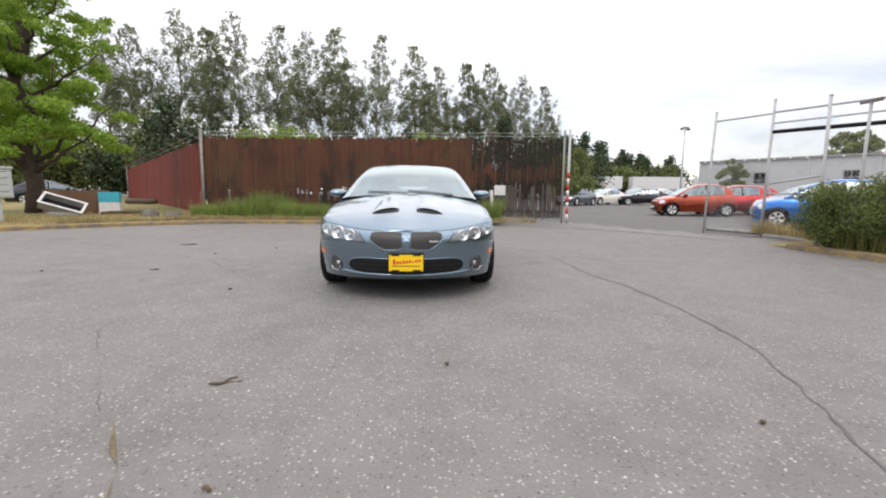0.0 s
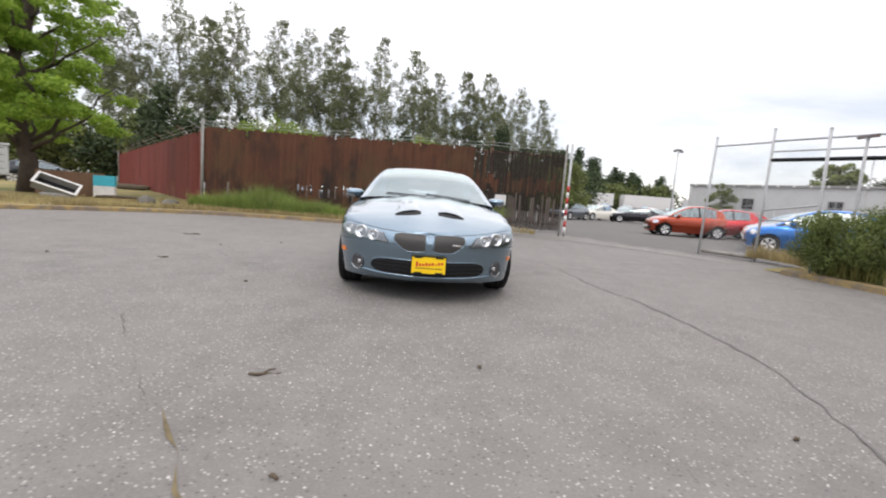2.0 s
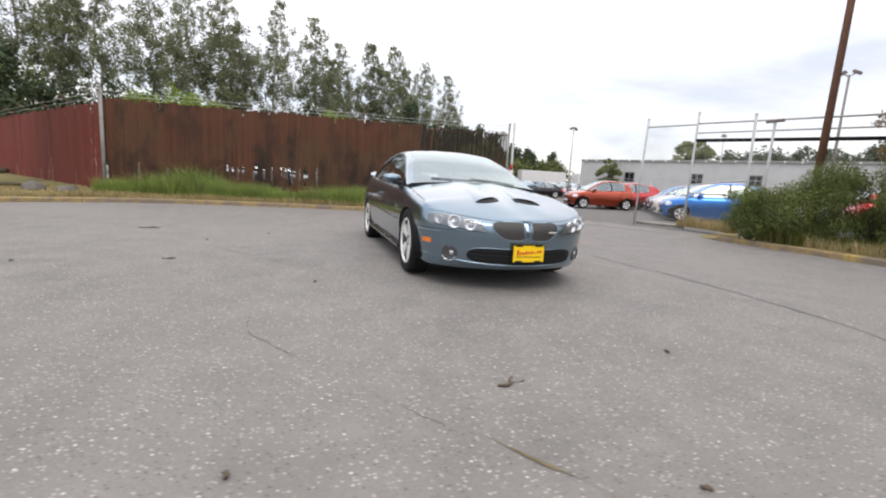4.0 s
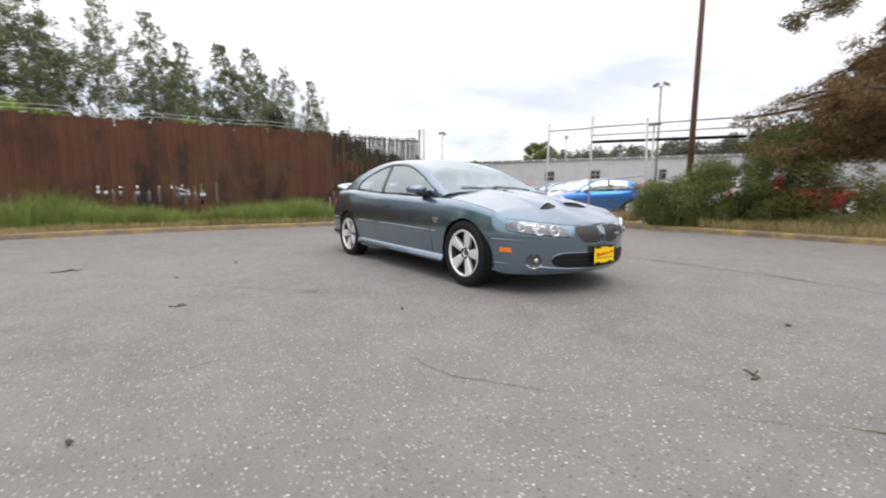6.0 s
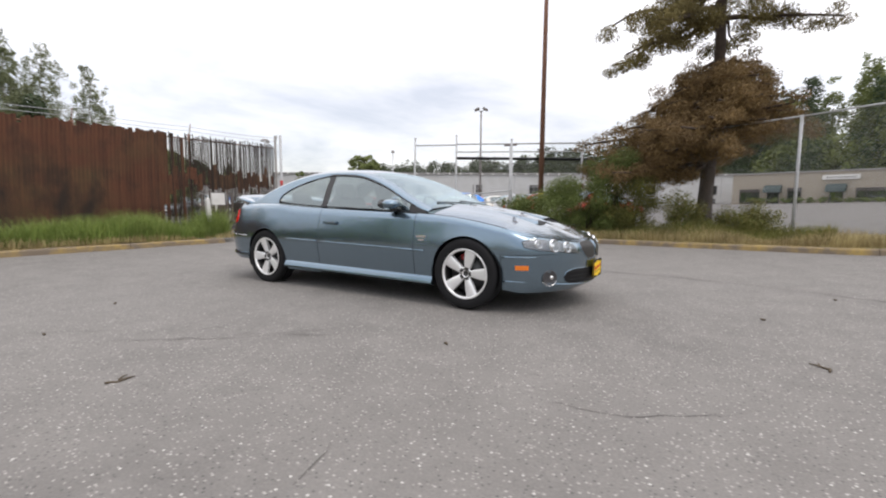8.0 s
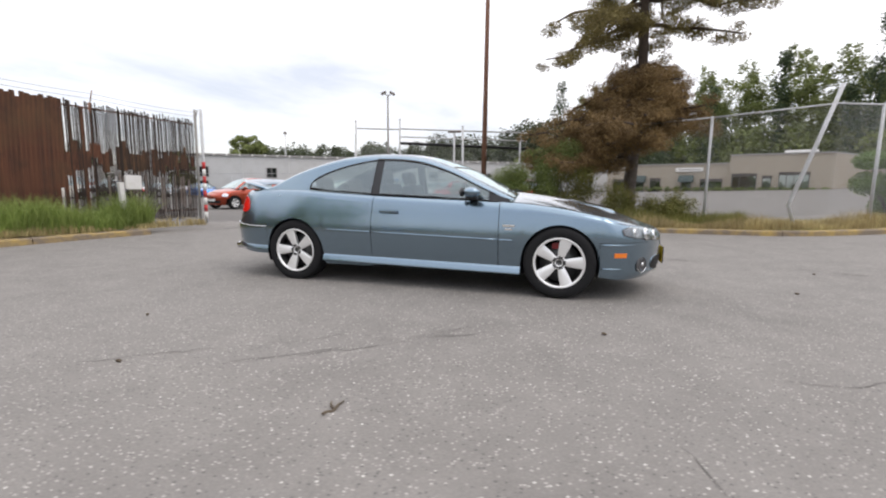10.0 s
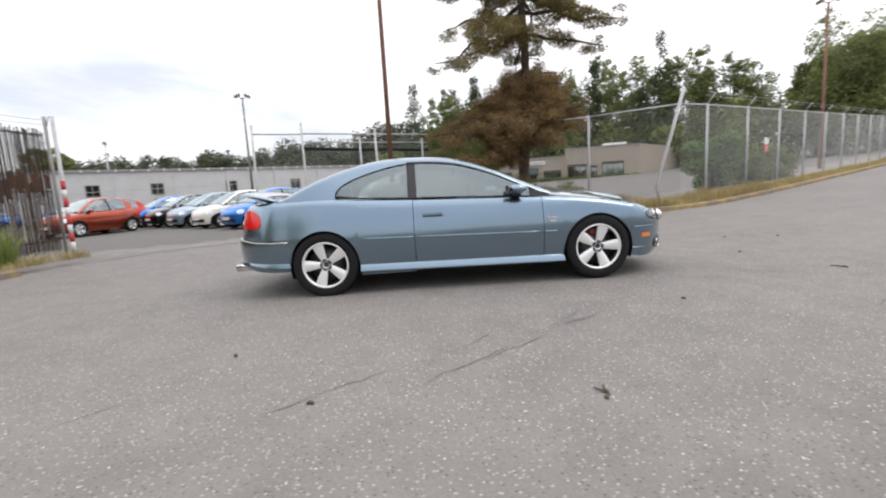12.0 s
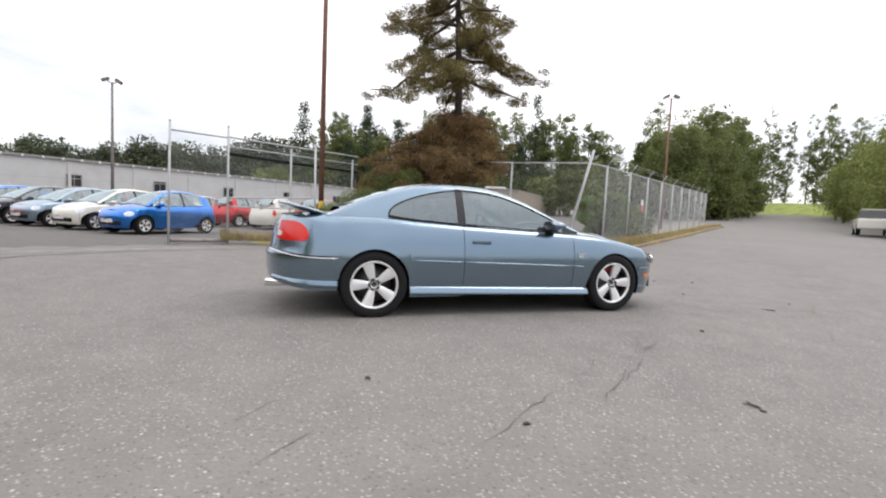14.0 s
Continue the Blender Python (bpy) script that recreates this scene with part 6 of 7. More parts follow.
# browned conifer beside the street: bare upper trunk between shelves of needles
def conifer(x, y, label):
    rnd = random.Random(5)
    t = thing("conifer_tree", pose(x, y, on_ground(x, y, 0.1)), label, "tree")
    bm = bmesh.new()
    H = 12.5
    path = [Vector((0.10 * math.sin(k * 0.9), 0.08 * math.cos(k * 0.7) - 0.08, -0.2 + (H + 0.2) * k / 12)) for k in range(13)]
    tube(bm, path, [0.27 if k == 0 else 0.21 * (1 - 0.85 * k / 12) for k in range(13)], 10)
    blobs = []

    def shelf(z, a, reach, wide, sag):
        """A limb with clumps of needles along its outer part."""
        st = Vector((0, 0, z))
        en = Vector((math.cos(a) * reach, math.sin(a) * reach, z + 0.18 * reach - sag))
        tube(bm, limb_path(rnd, st, en, 0.10), [0.07 * (1 - 0.8 * j / 5) * min(1, reach / 2.2) + 0.008 for j in range(6)], 5)
        n = max(4, int(reach * 4.4))
        for j in range(n):
            u = lerp(0.30, 1.06, (j + rnd.random()) / n)
            c = st.lerp(en, u)
            s = wide * rnd.uniform(0.6, 1.1) * (1.15 - 0.4 * u)
            off = rnd.uniform(-1, 1) * wide * 1.1
            blobs.append((c.x - math.sin(a) * off, c.y + math.cos(a) * off, c.z + rnd.uniform(-0.32, 0.2), s, s, s * rnd.uniform(0.45, 0.75)))
    # the skirt of dense lower limbs, long and drooping on the side away from the street
    for k in range(78):
        u = (k / 78) ** 0.9
        a = k * 2.399 + rnd.uniform(-0.3, 0.3)
        side_ = 0.5 + 0.5 * math.sin(a)
        z = lerp(lerp(2.9, 1.7, side_), 4.75, u)
        reach = lerp(lerp(2.1, 4.2, side_), 1.1, u ** 1.25)
        shelf(z, a, reach * rnd.uniform(0.7, 1.1), 0.44, 0.45 + 0.55 * side_)
    low = blobs[:]
    blobs.clear()
    # open upper crown: separate heavy boughs with sky between them
    for k in range(42):
        z = lerp(5.6, 12.2, (k / 42) ** 1.05)
        reach = lerp(3.2, 0.9, ((z - 5.6) / 6.6) ** 1.1) * rnd.choice((0.5, 0.85, 1.0, 1.08))
        shelf(z, k * 2.399 + rnd.uniform(-0.7, 0.7), reach, 0.44, rnd.uniform(0.3, 1.0) + 0.22 * reach)
    part("trunk", bm, BARK, t)
    vs, fs = leaf_cloud(rnd, blobs, 110000, 0.085, 0.3, 0.6, 0.28)
    part("upper_crown", mesh_from("upper_crown", vs, fs, OLIVEFIR), None, t, "olive-brown needles on open boughs")
    vs, fs = leaf_cloud(rnd, low, 150000, 0.085, 0.3, 0.6, 0.28)
    part("lower_crown", mesh_from("lower_crown", vs, fs, BROWNFIR), None, t, "dense reddish-brown needles")


conifer(10.25, -3.1, "tall conifer with browned drooping needles beside the street")


def wood(name, spots, label, leaf, count, size, seed, category="trees", conical=False):
    """A belt of far trees as one mass of clumps, with trunks below."""
    rnd = random.Random(seed)
    vs, fs = [], []
    for x, y, h, r in spots:
        g = on_ground(x, y)
        blobs = []
        for k in range(64):
            u = rnd.random()
            R = r * (1.05 - u) if conical else r * math.sqrt(max(0.08, 1 - (u * 1.7 - 0.75) ** 2))
            a = rnd.uniform(0, 6.283)
            q = R * math.sqrt(rnd.random()) * 0.8
            s = max(0.9, R * rnd.uniform(0.3, 0.55)) if conical else max(0.5, R * rnd.uniform(0.26, 0.5))
            blobs.append((x + math.cos(a) * q, y + math.sin(a) * q, g + lerp(h * 0.12, h * 0.93, u), s, s, s * rnd.uniform(0.7, 1.2)))
        v, f = leaf_cloud(rnd, blobs, int(count * 1.5), size * 0.78, 0.15, aspect=0.8)
        o = len(vs)
        vs += v
        fs += [tuple(o + k for k in q) for q in f]
        i = len(vs)
        for z, rr in ((g - 0.3, 0.22), (g + h * 0.7, 0.08)):
            vs += [(x + rr * math.cos(k * 1.571), y + rr * math.sin(k * 1.571), z) for k in range(4)]
        fs += [(i + k, i + (k + 1) % 4, i + 4 + (k + 1) % 4, i + 4 + k) for k in range(4)]
    return tagged(new(name, mesh_from(name, vs, fs, leaf)), label, category, kind="stuff")


def belt(points, gap, h, r, seed, jitter=2.0):
    """Places along a line; h is one height or a pair for its two ends."""
    rnd = random.Random(seed)
    line = spline(points, gap)
    return [(p.x + rnd.gauss(0, jitter), p.y + rnd.gauss(0, jitter), (h if isinstance(h, (int, float)) else lerp(*h, i / max(1, len(line) - 1))) * rnd.uniform(0.72, 1.15), r * rnd.uniform(0.75, 1.25)) for i, p in enumerate(line)]


# woods that ring the place
wood("street_wood", belt([(81, -4), (76, -14), (68, -28), (58, -46), (51, -60), (58, -78)], 1.3, 17.6, 2.5, 1, 1.7), "dense green wood behind the low building", MIDLEAF, 3000, 0.36, 1)
wood("under_wood", belt([(86, 8), (74, -12), (62, -32), (48, -46), (45, -54), (54, -72), (67, -90)], 1.5, 8.0, 3.0, 14, 1.2), "thick undergrowth along the foot of the wood", MIDLEAF, 800, 0.55, 14)
wood("street_wood", belt([(42, -44), (46, -53), (55, -68), (69, -88)], 1.4, 14.5, 2.5, 2, 1.6), "dark green trees along the end of the street", MIDLEAF, 3000, 0.30, 2)
wood("street_wood", belt([(16, -42.5), (26, -58), (38, -76), (52, -97)], 1.7, 10.0, 2.9, 3, 1.0), "olive green trees on the other side of the street", OLIVELEAF, 2200, 0.26, 3)
wood("street_wood", belt([(30, -128), (50, -127), (68, -122), (92, -104)], 1.8, 29, 2.4, 5, 2.2), "tall trees at the end of the street", MIDLEAF, 1500, 0.5, 4)
wood("fir_wood", belt([(76, 4), (72, -8), (68, -20), (60, -36)], 5, 18, 3.6, 5), "dark firs standing over the wood", DARKLEAF, 2600, 0.36, 5, conical=True)
wood("distant_wood", belt([(112, 92), (118, 66), (124, 40), (114, 8), (98, -14)], 1.2, (11.0, 19.0), 3.8, 6, 3), "distant dark wooded ridge behind the lot", HILL, 900, 0.7, 6)
wood("fir_wood", belt([(22, 83), (29, 82), (35, 81.5), (41, 81), (48, 80.5)], 0.8, (13.5, 6.5), 4.6, 7, 1.3), "dark firs beyond the car lot", DARKLEAF, 1300, 0.6, 7, conical=True)
wood("fir_wood", belt([(24, 78), (33, 78), (40, 78.5), (50, 79)], 1.0, (8.0, 5.0), 2.4, 17, 0.9), "mixed green trees beyond the car lot", MIDLEAF, 1100, 0.5, 17)
wood("lot_tree", [(13.9, 31.8, 5.0, 1.7), (12.9, 33.4, 4.6, 1.5)], "round green trees beside the car lot", MIDLEAF, 3200, 0.2, 18)
wood("under_wood", belt([(-58, 30), (-42, 40), (-24, 41), (-8, 43), (8, 46), (20, 49)], 1.4, 7.4, 2.5, 8, 1.2), "dark undergrowth below the poplars", DARKLEAF, 800, 0.4, 8)
wood("under_wood", belt([(-70, 22), (-52, 34), (-34, 40), (-24, 40)], 1.8, 8.5, 2.8, 9, 1.5), "dark green trees behind the lawn", MIDLEAF, 900, 0.45, 9)
wood("under_wood", [(-9.2, 19.0, 4.4, 1.5), (-7.5, 19.3, 5.0, 1.7), (-6.0, 19.5, 4.2, 1.3), (0.5, 32, 6.4, 1.9), (2.4, 33, 5.8, 1.5)], "light green saplings behind the brown fence", LIGHTLEAF, 2600, 0.2, 10)
wood("fir_wood", [(-21.5, 33.5, 9.0, 2.0), (-24, 36, 8.0, 2.0), (9.6, 44, 9.5, 1.3), (-3, 42, 7, 1.6)], "dark firs among the poplars", DARKLEAF, 2200, 0.32, 11, conical=True)
wood("distant_wood", belt([(118, 100), (126, 70), (130, 40), (120, 6), (102, -16)], 2.0, (13.0, 20.0), 6.0, 16, 2), "far trees filling the ridge behind the lot", HILL, 1100, 0.8, 26)
# an unseen wood, added behind the camera to close the place and shape the car's reflections
wood("back_wood", belt([(10, -70), (-25, -62), (-52, -40), (-66, -10), (-70, 20)], 4.0, 6.5, 3.4, 12), "unseen low wood added behind the camera for the car's flanks to reflect", MIDLEAF, 450, 0.9, 12)


def blades(name, spots, label, mat, hmin, hmax, width, category="grass", lean=0.35):
    """Upright blades of grass as one mesh."""
    vs, fs = [], []
    rnd = random.Random(len(spots))
    for x, y, z, k in spots:
        h = rnd.uniform(hmin, hmax) * k
        a = rnd.uniform(0, 6.283)
        dx, dy = math.cos(a) * width / 2, math.sin(a) * width / 2
        lx, ly = rnd.gauss(0, lean) * h, rnd.gauss(0, lean) * h
        i = len(vs)
        vs += [(x - dx, y - dy, z - 0.03), (x + dx, y + dy, z - 0.03), (x + dx * 0.7 + lx * 0.35, y + dy * 0.7 + ly * 0.35, z + h * 0.6), (x - dx * 0.7 + lx * 0.35, y - dy * 0.7 + ly * 0.35, z + h * 0.6), (x + lx, y + ly, z + h)]
        fs += [(i, i + 1, i + 2, i + 3), (i + 3, i + 2, i + 4)]
    return tagged(new(name, mesh_from(name, vs, fs, mat)), label, category, kind="stuff")


def strip_spots(points, n, lo, hi, side, seed, tall=None, extra=0.14):
    """Random places beside a line, from lo to hi metres off it."""
    rnd = random.Random(seed)
    pts = spline(points, 0.25)
    out = []
    for _ in range(n):
        i = rnd.randrange(len(pts) - 1)
        d = (pts[i + 1] - pts[i]).normalized()
        o = rnd.uniform(lo, hi)
        p = pts[i].lerp(pts[i + 1], rnd.random()) + Vector((-d.y, d.x)) * side * o
        k = 0.72 + 0.75 * noise.noise((p.x * 0.8, p.y * 0.8, 2.0)) + (tall(i / len(pts), o) if tall else 0)
        if k > 0.2:
            out.append((p.x, p.y, ground_z(p.x, p.y) + extra, k))
    return out


blades("tall_grass", strip_spots([(-7.3, 9.6), (-4, 9.25), (0, 8.85), (2.8, 8.55)], 20000, -0.95, 0.25, 1, 3, lambda u, o: 0.25 * math.sin(u * 9) ), "tall fresh green grass along the brown fence", GRASS, 0.24, 0.74, 0.013, lean=0.42)
blades("dry_grass", strip_spots(KERB_LEFT[3:], 5000, 0.16, 0.6, 1, 4), "short dry grass behind the kerb", DRYGRASS, 0.06, 0.2, 0.012)
blades("lawn_grass", strip_spots(KERB_LEFT[2:6], 9000, 0.2, 5.0, 1, 14), "short dry lawn grass", DRYGRASS, 0.04, 0.10, 0.012)
blades("dry_grass", strip_spots(KERB_RIGHT[2:9], 10500, 0.15, 1.1, 1, 5), "dry straw-coloured grass along the kerb", DRYGRASS, 0.10, 0.36, 0.010)
blades("dry_grass", strip_spots(KERB_RIGHT[7:], 7000, 0.15, 0.9, 1, 6), "dry straw-coloured grass under the wire fence", DRYGRASS, 0.07, 0.24, 0.014)
blades("weeds", strip_spots([(7.6, 1.2), (7.8, -1.0), (7.7, -3.5), (7.4, -5.5)], 9000, -0.2, 1.7, 1, 7, lambda u, o: 0.2), "mixed green and yellow weeds on the verge", WEED, 0.12, 0.38, 0.012)


blades("dry_grass", strip_spots([(8.4, 4.15), (8.5, 3.6), (8.5, 3.0), (8.3, 2.3)], 1300, -0.2, 0.35, 1, 8), "tufts of dry grass at the foot of the pipe fence", DRYGRASS, 0.15, 0.5, 0.012)


def bush(name, clumps, label, leaf, n, size, seed, category="bush"):
    rnd = random.Random(seed)
    x0, y0 = clumps[0][0], clumps[0][1]
    t = thing(name, pose(x0, y0, on_ground(x0, y0, 0.1)), label, category)
    bm = bmesh.new()
    blobs = []
    for x, y, z, r, h in clumps:
        for k in range(16):
            a, q = rnd.uniform(0, 6.283), r * math.sqrt(rnd.random()) * 0.8
            s = r * rnd.uniform(0.28, 0.5)
            c = (x - x0 + math.cos(a) * q, y - y0 + math.sin(a) * q, max(0.15, z + rnd.uniform(-0.5, 0.55) * h))
            blobs.append((*c, s, s, s * rnd.uniform(0.6, 1.0)))
            tube(bm, limb_path(rnd, (x - x0, y - y0, -0.1), c, 0.1), [0.018 * (1 - 0.7 * j / 5) for j in range(6)], 4)
    part("stem", bm, BARK, t)
    vs, fs = leaf_cloud(rnd, blobs, n, size, 0.2, aspect=0.5)
    part("foliage", mesh_from("foliage", vs, fs, leaf), None, t)
    return t


bush("roadside_bush", [(7.75, 1.5, 0.5, 0.75, 0.9), (8.2, 0.7, 0.8, 0.95, 1.4), (8.7, -0.1, 0.9, 1.0, 1.6), (9.3, -0.7, 1.1, 1.0, 2.0)], "bushy green shrub spilling over the verge", BUSHLEAF, 100000, 0.042, 21)
bush("roadside_bush", [(9.2, -1.3, 0.7, 1.0, 1.3), (8.9, -2.6, 0.5, 0.9, 0.9), (9.2, -4.0, 0.4, 0.8, 0.7)], "straggling brown and green shrub under the conifer", WEED, 45000, 0.045, 22)
bush("round_bush", [(11.05, -10.25, 1.0, 1.05, 1.7), (11.7, -10.8, 0.8, 0.8, 1.4)], "round clipped green bush behind the wire fence", ROUNDLEAF, 40000, 0.08, 23)
bush("round_bush", [(13.2, -13.2, 0.7, 1.1, 1.2), (14.6, -15.2, 0.7, 1.2, 1.2)], "low green bush behind the wire fence", BUSHLEAF, 14000, 0.12, 24)

# ---- the car lot ----
BLUE = car_paint("bright_blue_paint", (0.012, 0.19, 0.62), 0.15, 0.3)
ORANGE = car_paint("burnt_orange_paint", (0.36, 0.048, 0.016), 0.2, 0.3)
RED = car_paint("red_car_paint", (0.42, 0.012, 0.016), 0.1, 0.3)
BLACKCAR = car_paint("black_car_paint", (0.012, 0.011, 0.014), 0.2, 0.25)
PALEBLUE = car_paint("pale_blue_paint", (0.27, 0.36, 0.44), 0.15, 0.3)
IVORY = car_paint("ivory_paint", (0.72, 0.70, 0.62), 0.0, 0.3)
SILVER = car_paint("silver_paint", (0.45, 0.46, 0.47), 0.15, 0.3)
GREYCAR = car_paint("grey_car_paint", (0.16, 0.18, 0.20), 0.15, 0.3)


def place(x, y, fx, fy):
    """A pose whose nose points along (fx, fy)."""
    return pose(x, y, on_ground(x, y), 0, 0, math.degrees(math.atan2(fy, fx)) + 90)


def hatch_at(fw, heading, paint, label, n=1.0, spec=HATCH, name="hatchback_car"):
    """Placed by the middle of its front axle."""
    h = Vector(heading).normalized()
    d = -spec["axles"][0]
    c = Vector(fw) - h * d
    return small_car(spec, paint, place(c.x, c.y, h.x, h.y), label, kind_name=name, n=n)


head = (-0.79, 0.613)
side = Vector((0.613, 0.79))
first = Vector((11.1, 6.8)) + Vector((0.65, 0.76)) * 0.7
for k, (paint, lab) in enumerate(((BLUE, "bright blue three-door hatchback"), (IVORY, "ivory white three-door hatchback"), (PALEBLUE, "pale blue three-door hatchback"), (BLACKCAR, "black three-door hatchback"), (BLUE, "bright blue three-door hatchback"))):
    p = first + side * 2.28 * k
    hatch_at(p, head, paint, lab + " parked in a row in the lot")
hatch_at((11.9, 14.25), (-0.978, 0.208), ORANGE, "burnt orange three-door hatchback in the lot")

# a second row behind, and the far rows
second = [(RED, "red"), (IVORY, "ivory white"), (RED, "red"), (SILVER, "silver"), (IVORY, "ivory white"), (RED, "red"), (GREYCAR, "grey"), (RED, "red")]
for k, (paint, lab) in enumerate(second):
    p = first + side * (2.5 * k - 2.0) + Vector((0.79, -0.613)) * 9.2
    hatch_at(p, (0.79, -0.613), paint, lab + " hatchback in the second row of the lot", 0.6)
hatch_at((14.6, 15.6), (-0.95, 0.3), RED, "red three-door hatchback behind the orange one", 0.7)
hatch_at((16.8, 17.6), (-0.95, 0.3), RED, "red three-door hatchback behind the orange one", 0.7)
rnd = random.Random(3)
paints = [GREYCAR, SILVER, BLACKCAR, IVORY, GREYCAR, RED, SILVER, BLUE]
names = ["dark grey", "silver", "black", "white", "dark grey", "red", "silver", "blue"]
protos = {}
for r, (x0, y0, n) in enumerate(((17.0, 43.0, 6), (20.5, 50.0, 8), (25.0, 58.0, 9), (28.5, 66.0, 9))):
    for k in range(n):
        v = (k * 3 + r * 2) % 8
        x, y = x0 + k * 2.9, y0 - k * 1.5 + rnd.uniform(-0.3, 0.3)
        h = (-0.4, -0.92) if (k + r) % 3 else (0.4, 0.92)
        m = place(x, y, *h)
        if v not in protos:
            protos[v] = small_car(SEDAN, paints[v], m, names[v] + " saloon parked far back in the lot", "far parked cars", "saloon_car", 0.5, False)
        else:
            copy_thing(protos[v], m)

for x, y, h, v in ((13.3, 30.5, (-0.75, -0.66), 0), (17.2, 34.0, (-0.9, -0.4), 3), (20.6, 33.4, (-0.95, 0.3), 2)):
    copy_thing(protos[v], place(x, y, *h))


# ---- buildings ----
FACADE = painted("white_cladding", (0.55, 0.55, 0.54), (0.38, 0.37, 0.35), 0.7, 0.45, 0.7)
BEIGE = painted("beige_wall", (0.36, 0.315, 0.255), (0.28, 0.24, 0.20), 0.85, 0.4, 0.6)
ROOFEDGE = painted("roof_edge", (0.30, 0.29, 0.28), (0.18, 0.17, 0.16), 0.7, 0.5, 1.0)
DARKGLASS = Mat("dark_window_glass", 0.08, 0, (0.012, 0.014, 0.016)).m
AWNING = painted("dark_green_awning", (0.03, 0.05, 0.05), (0.05, 0.06, 0.06), 0.7, 0.4, 2.0)


def building(name, a, b, depth, z0, h, label, wall, bays=0):
    """A long low building; a to b is its front in the plan, the depth goes back to the left of that line."""
    a, b = Vector(a), Vector(b)
    d = (b - a).normalized()
    L = (b - a).length
    t = thing(name, pose(a.x, a.y, z0, 0, 0, math.degrees(math.atan2(d.y, d.x))), label, "building")
    bm = bmesh.new()
    box(bm, 0, 0, -1.0, L, depth, h)
    part("wall", bm, wall, t)
    bm = bmesh.new()
    box(bm, -0.15, -0.18, h, L + 0.15, depth + 0.15, h + 0.22, 0.03)
    part("roof", bm, ROOFEDGE, t)
    for k in range(bays + 1):
        bm = bmesh.new()
        x = L * k / max(1, bays)
        box(bm, x - 0.14, -0.1, -0.9, x + 0.14, 0.02, h - 0.02, 0.02)
        part("pilaster", bm, wall, t)
    return t


def opening(t, x0, x1, z0, z1, mat=None, frame_mat=None):
    bm = bmesh.new()
    box(bm, x0, -0.03, z0, x1, 0.05, z1)
    w = part("window", bm, mat or DARKGLASS, t)
    bm = bmesh.new()
    for p in ((x0 - 0.08, z0 - 0.08, x0, z1 + 0.08), (x1, z0 - 0.08, x1 + 0.08, z1 + 0.08), (x0, z0 - 0.08, x1, z0), (x0, z1, x1, z1 + 0.08), ((x0 + x1) / 2 - 0.03, z0, (x0 + x1) / 2 + 0.03, z1)):
        box(bm, p[0], -0.08, p[1], p[2], 0.02, p[3])
    part("frame", bm, frame_mat or ROOFEDGE, w)


wb = building("white_warehouse", (35.0, 47.5), (73.0, -18.5), 30, 0.3, 4.7, "long low white warehouse with small dark windows", FACADE, 14)
for x in (6.0, 13.8, 19.5, 27, 34.5, 42, 50, 58):
    opening(wb, x, x + 1.1, 2.2, 3.3)
    opening(wb, x + 0.1, x + 1.0, 0.4, 1.6)
# beige building: a low wing, a taller middle and a slanting end
_bk = bmesh.new()
box(_bk, -0.09, -0.10, -0.16, 0.09, 0.0, 0.10)
bracket = mesh_from("roof_bracket", [], [], WHITE)
_bk.to_mesh(bracket)
_bk.free()
for k in range(52):
    part("roof_bracket", bracket, None, wb).matrix_basis = pose(0.6 + k * 1.45, -0.182, 4.82)
bb = thing("beige_building", pose(56.2, -3.5, 1.2, 0, 0, math.degrees(math.atan2(-26.5, -9.0))), "low beige commercial building with awnings and shop windows", "building")


def block(plan, z0, z1):
    """An upright prism over a plan outline."""
    bm = bmesh.new()
    low = [bm.verts.new((x, y, z0)) for x, y in plan]
    top = [bm.verts.new((x, y, z1)) for x, y in plan]
    n = len(plan)
    for i in range(n):
        bm.faces.new((low[i], low[(i + 1) % n], top[(i + 1) % n], top[i]))
    bm.faces.new(top)
    bm.faces.new(low[::-1])
    bmesh.ops.recalc_face_normals(bm, faces=bm.faces)
    return bm


for plan, h in (([(1.8, 0.0), (14.9, 0.0), (14.9, 24), (1.8, 24)], 3.25), ([(14.904, -0.25), (23.7, -0.25), (23.7, 24), (14.904, 24)], 4.1), ([(23.704, -0.25), (33.0, 16.3), (33.0, 24), (23.704, 24)], 4.05)):
    part("wall", block(plan, -1.0, h), BEIGE, bb)
    cx, cy = sum(p[0] for p in plan) / 4, sum(p[1] for p in plan) / 4
    part("roof", block([(cx + (x - cx) * 1.012, cy + (y - cy) * 1.008) for x, y in plan], h + 0.002, h + 0.14), ROOFEDGE, bb)


def shop_window(x0, x1, z0, z1, y, bars):
    """A recessed dark pane with a frame and upright bars, under a shallow header."""
    bm = bmesh.new()
    box(bm, x0, y - 0.02, z0, x1, y + 0.05, z1)
    w = part("window", bm, SHOPGLASS, bb)
    bm = bmesh.new()
    for k in range(bars + 1):
        x = lerp(x0, x1, k / bars)
        box(bm, x - 0.035, y - 0.07, z0, x + 0.035, y, z1)
    box(bm, x0, y - 0.065, z0 - 0.08, x1, y, z0 - 0.002)
    box(bm, x0 - 0.05, y - 0.12, z1 + 0.002, x1 + 0.05, y, z1 + 0.32)
    part("frame", bm, DARKTRIM, w)


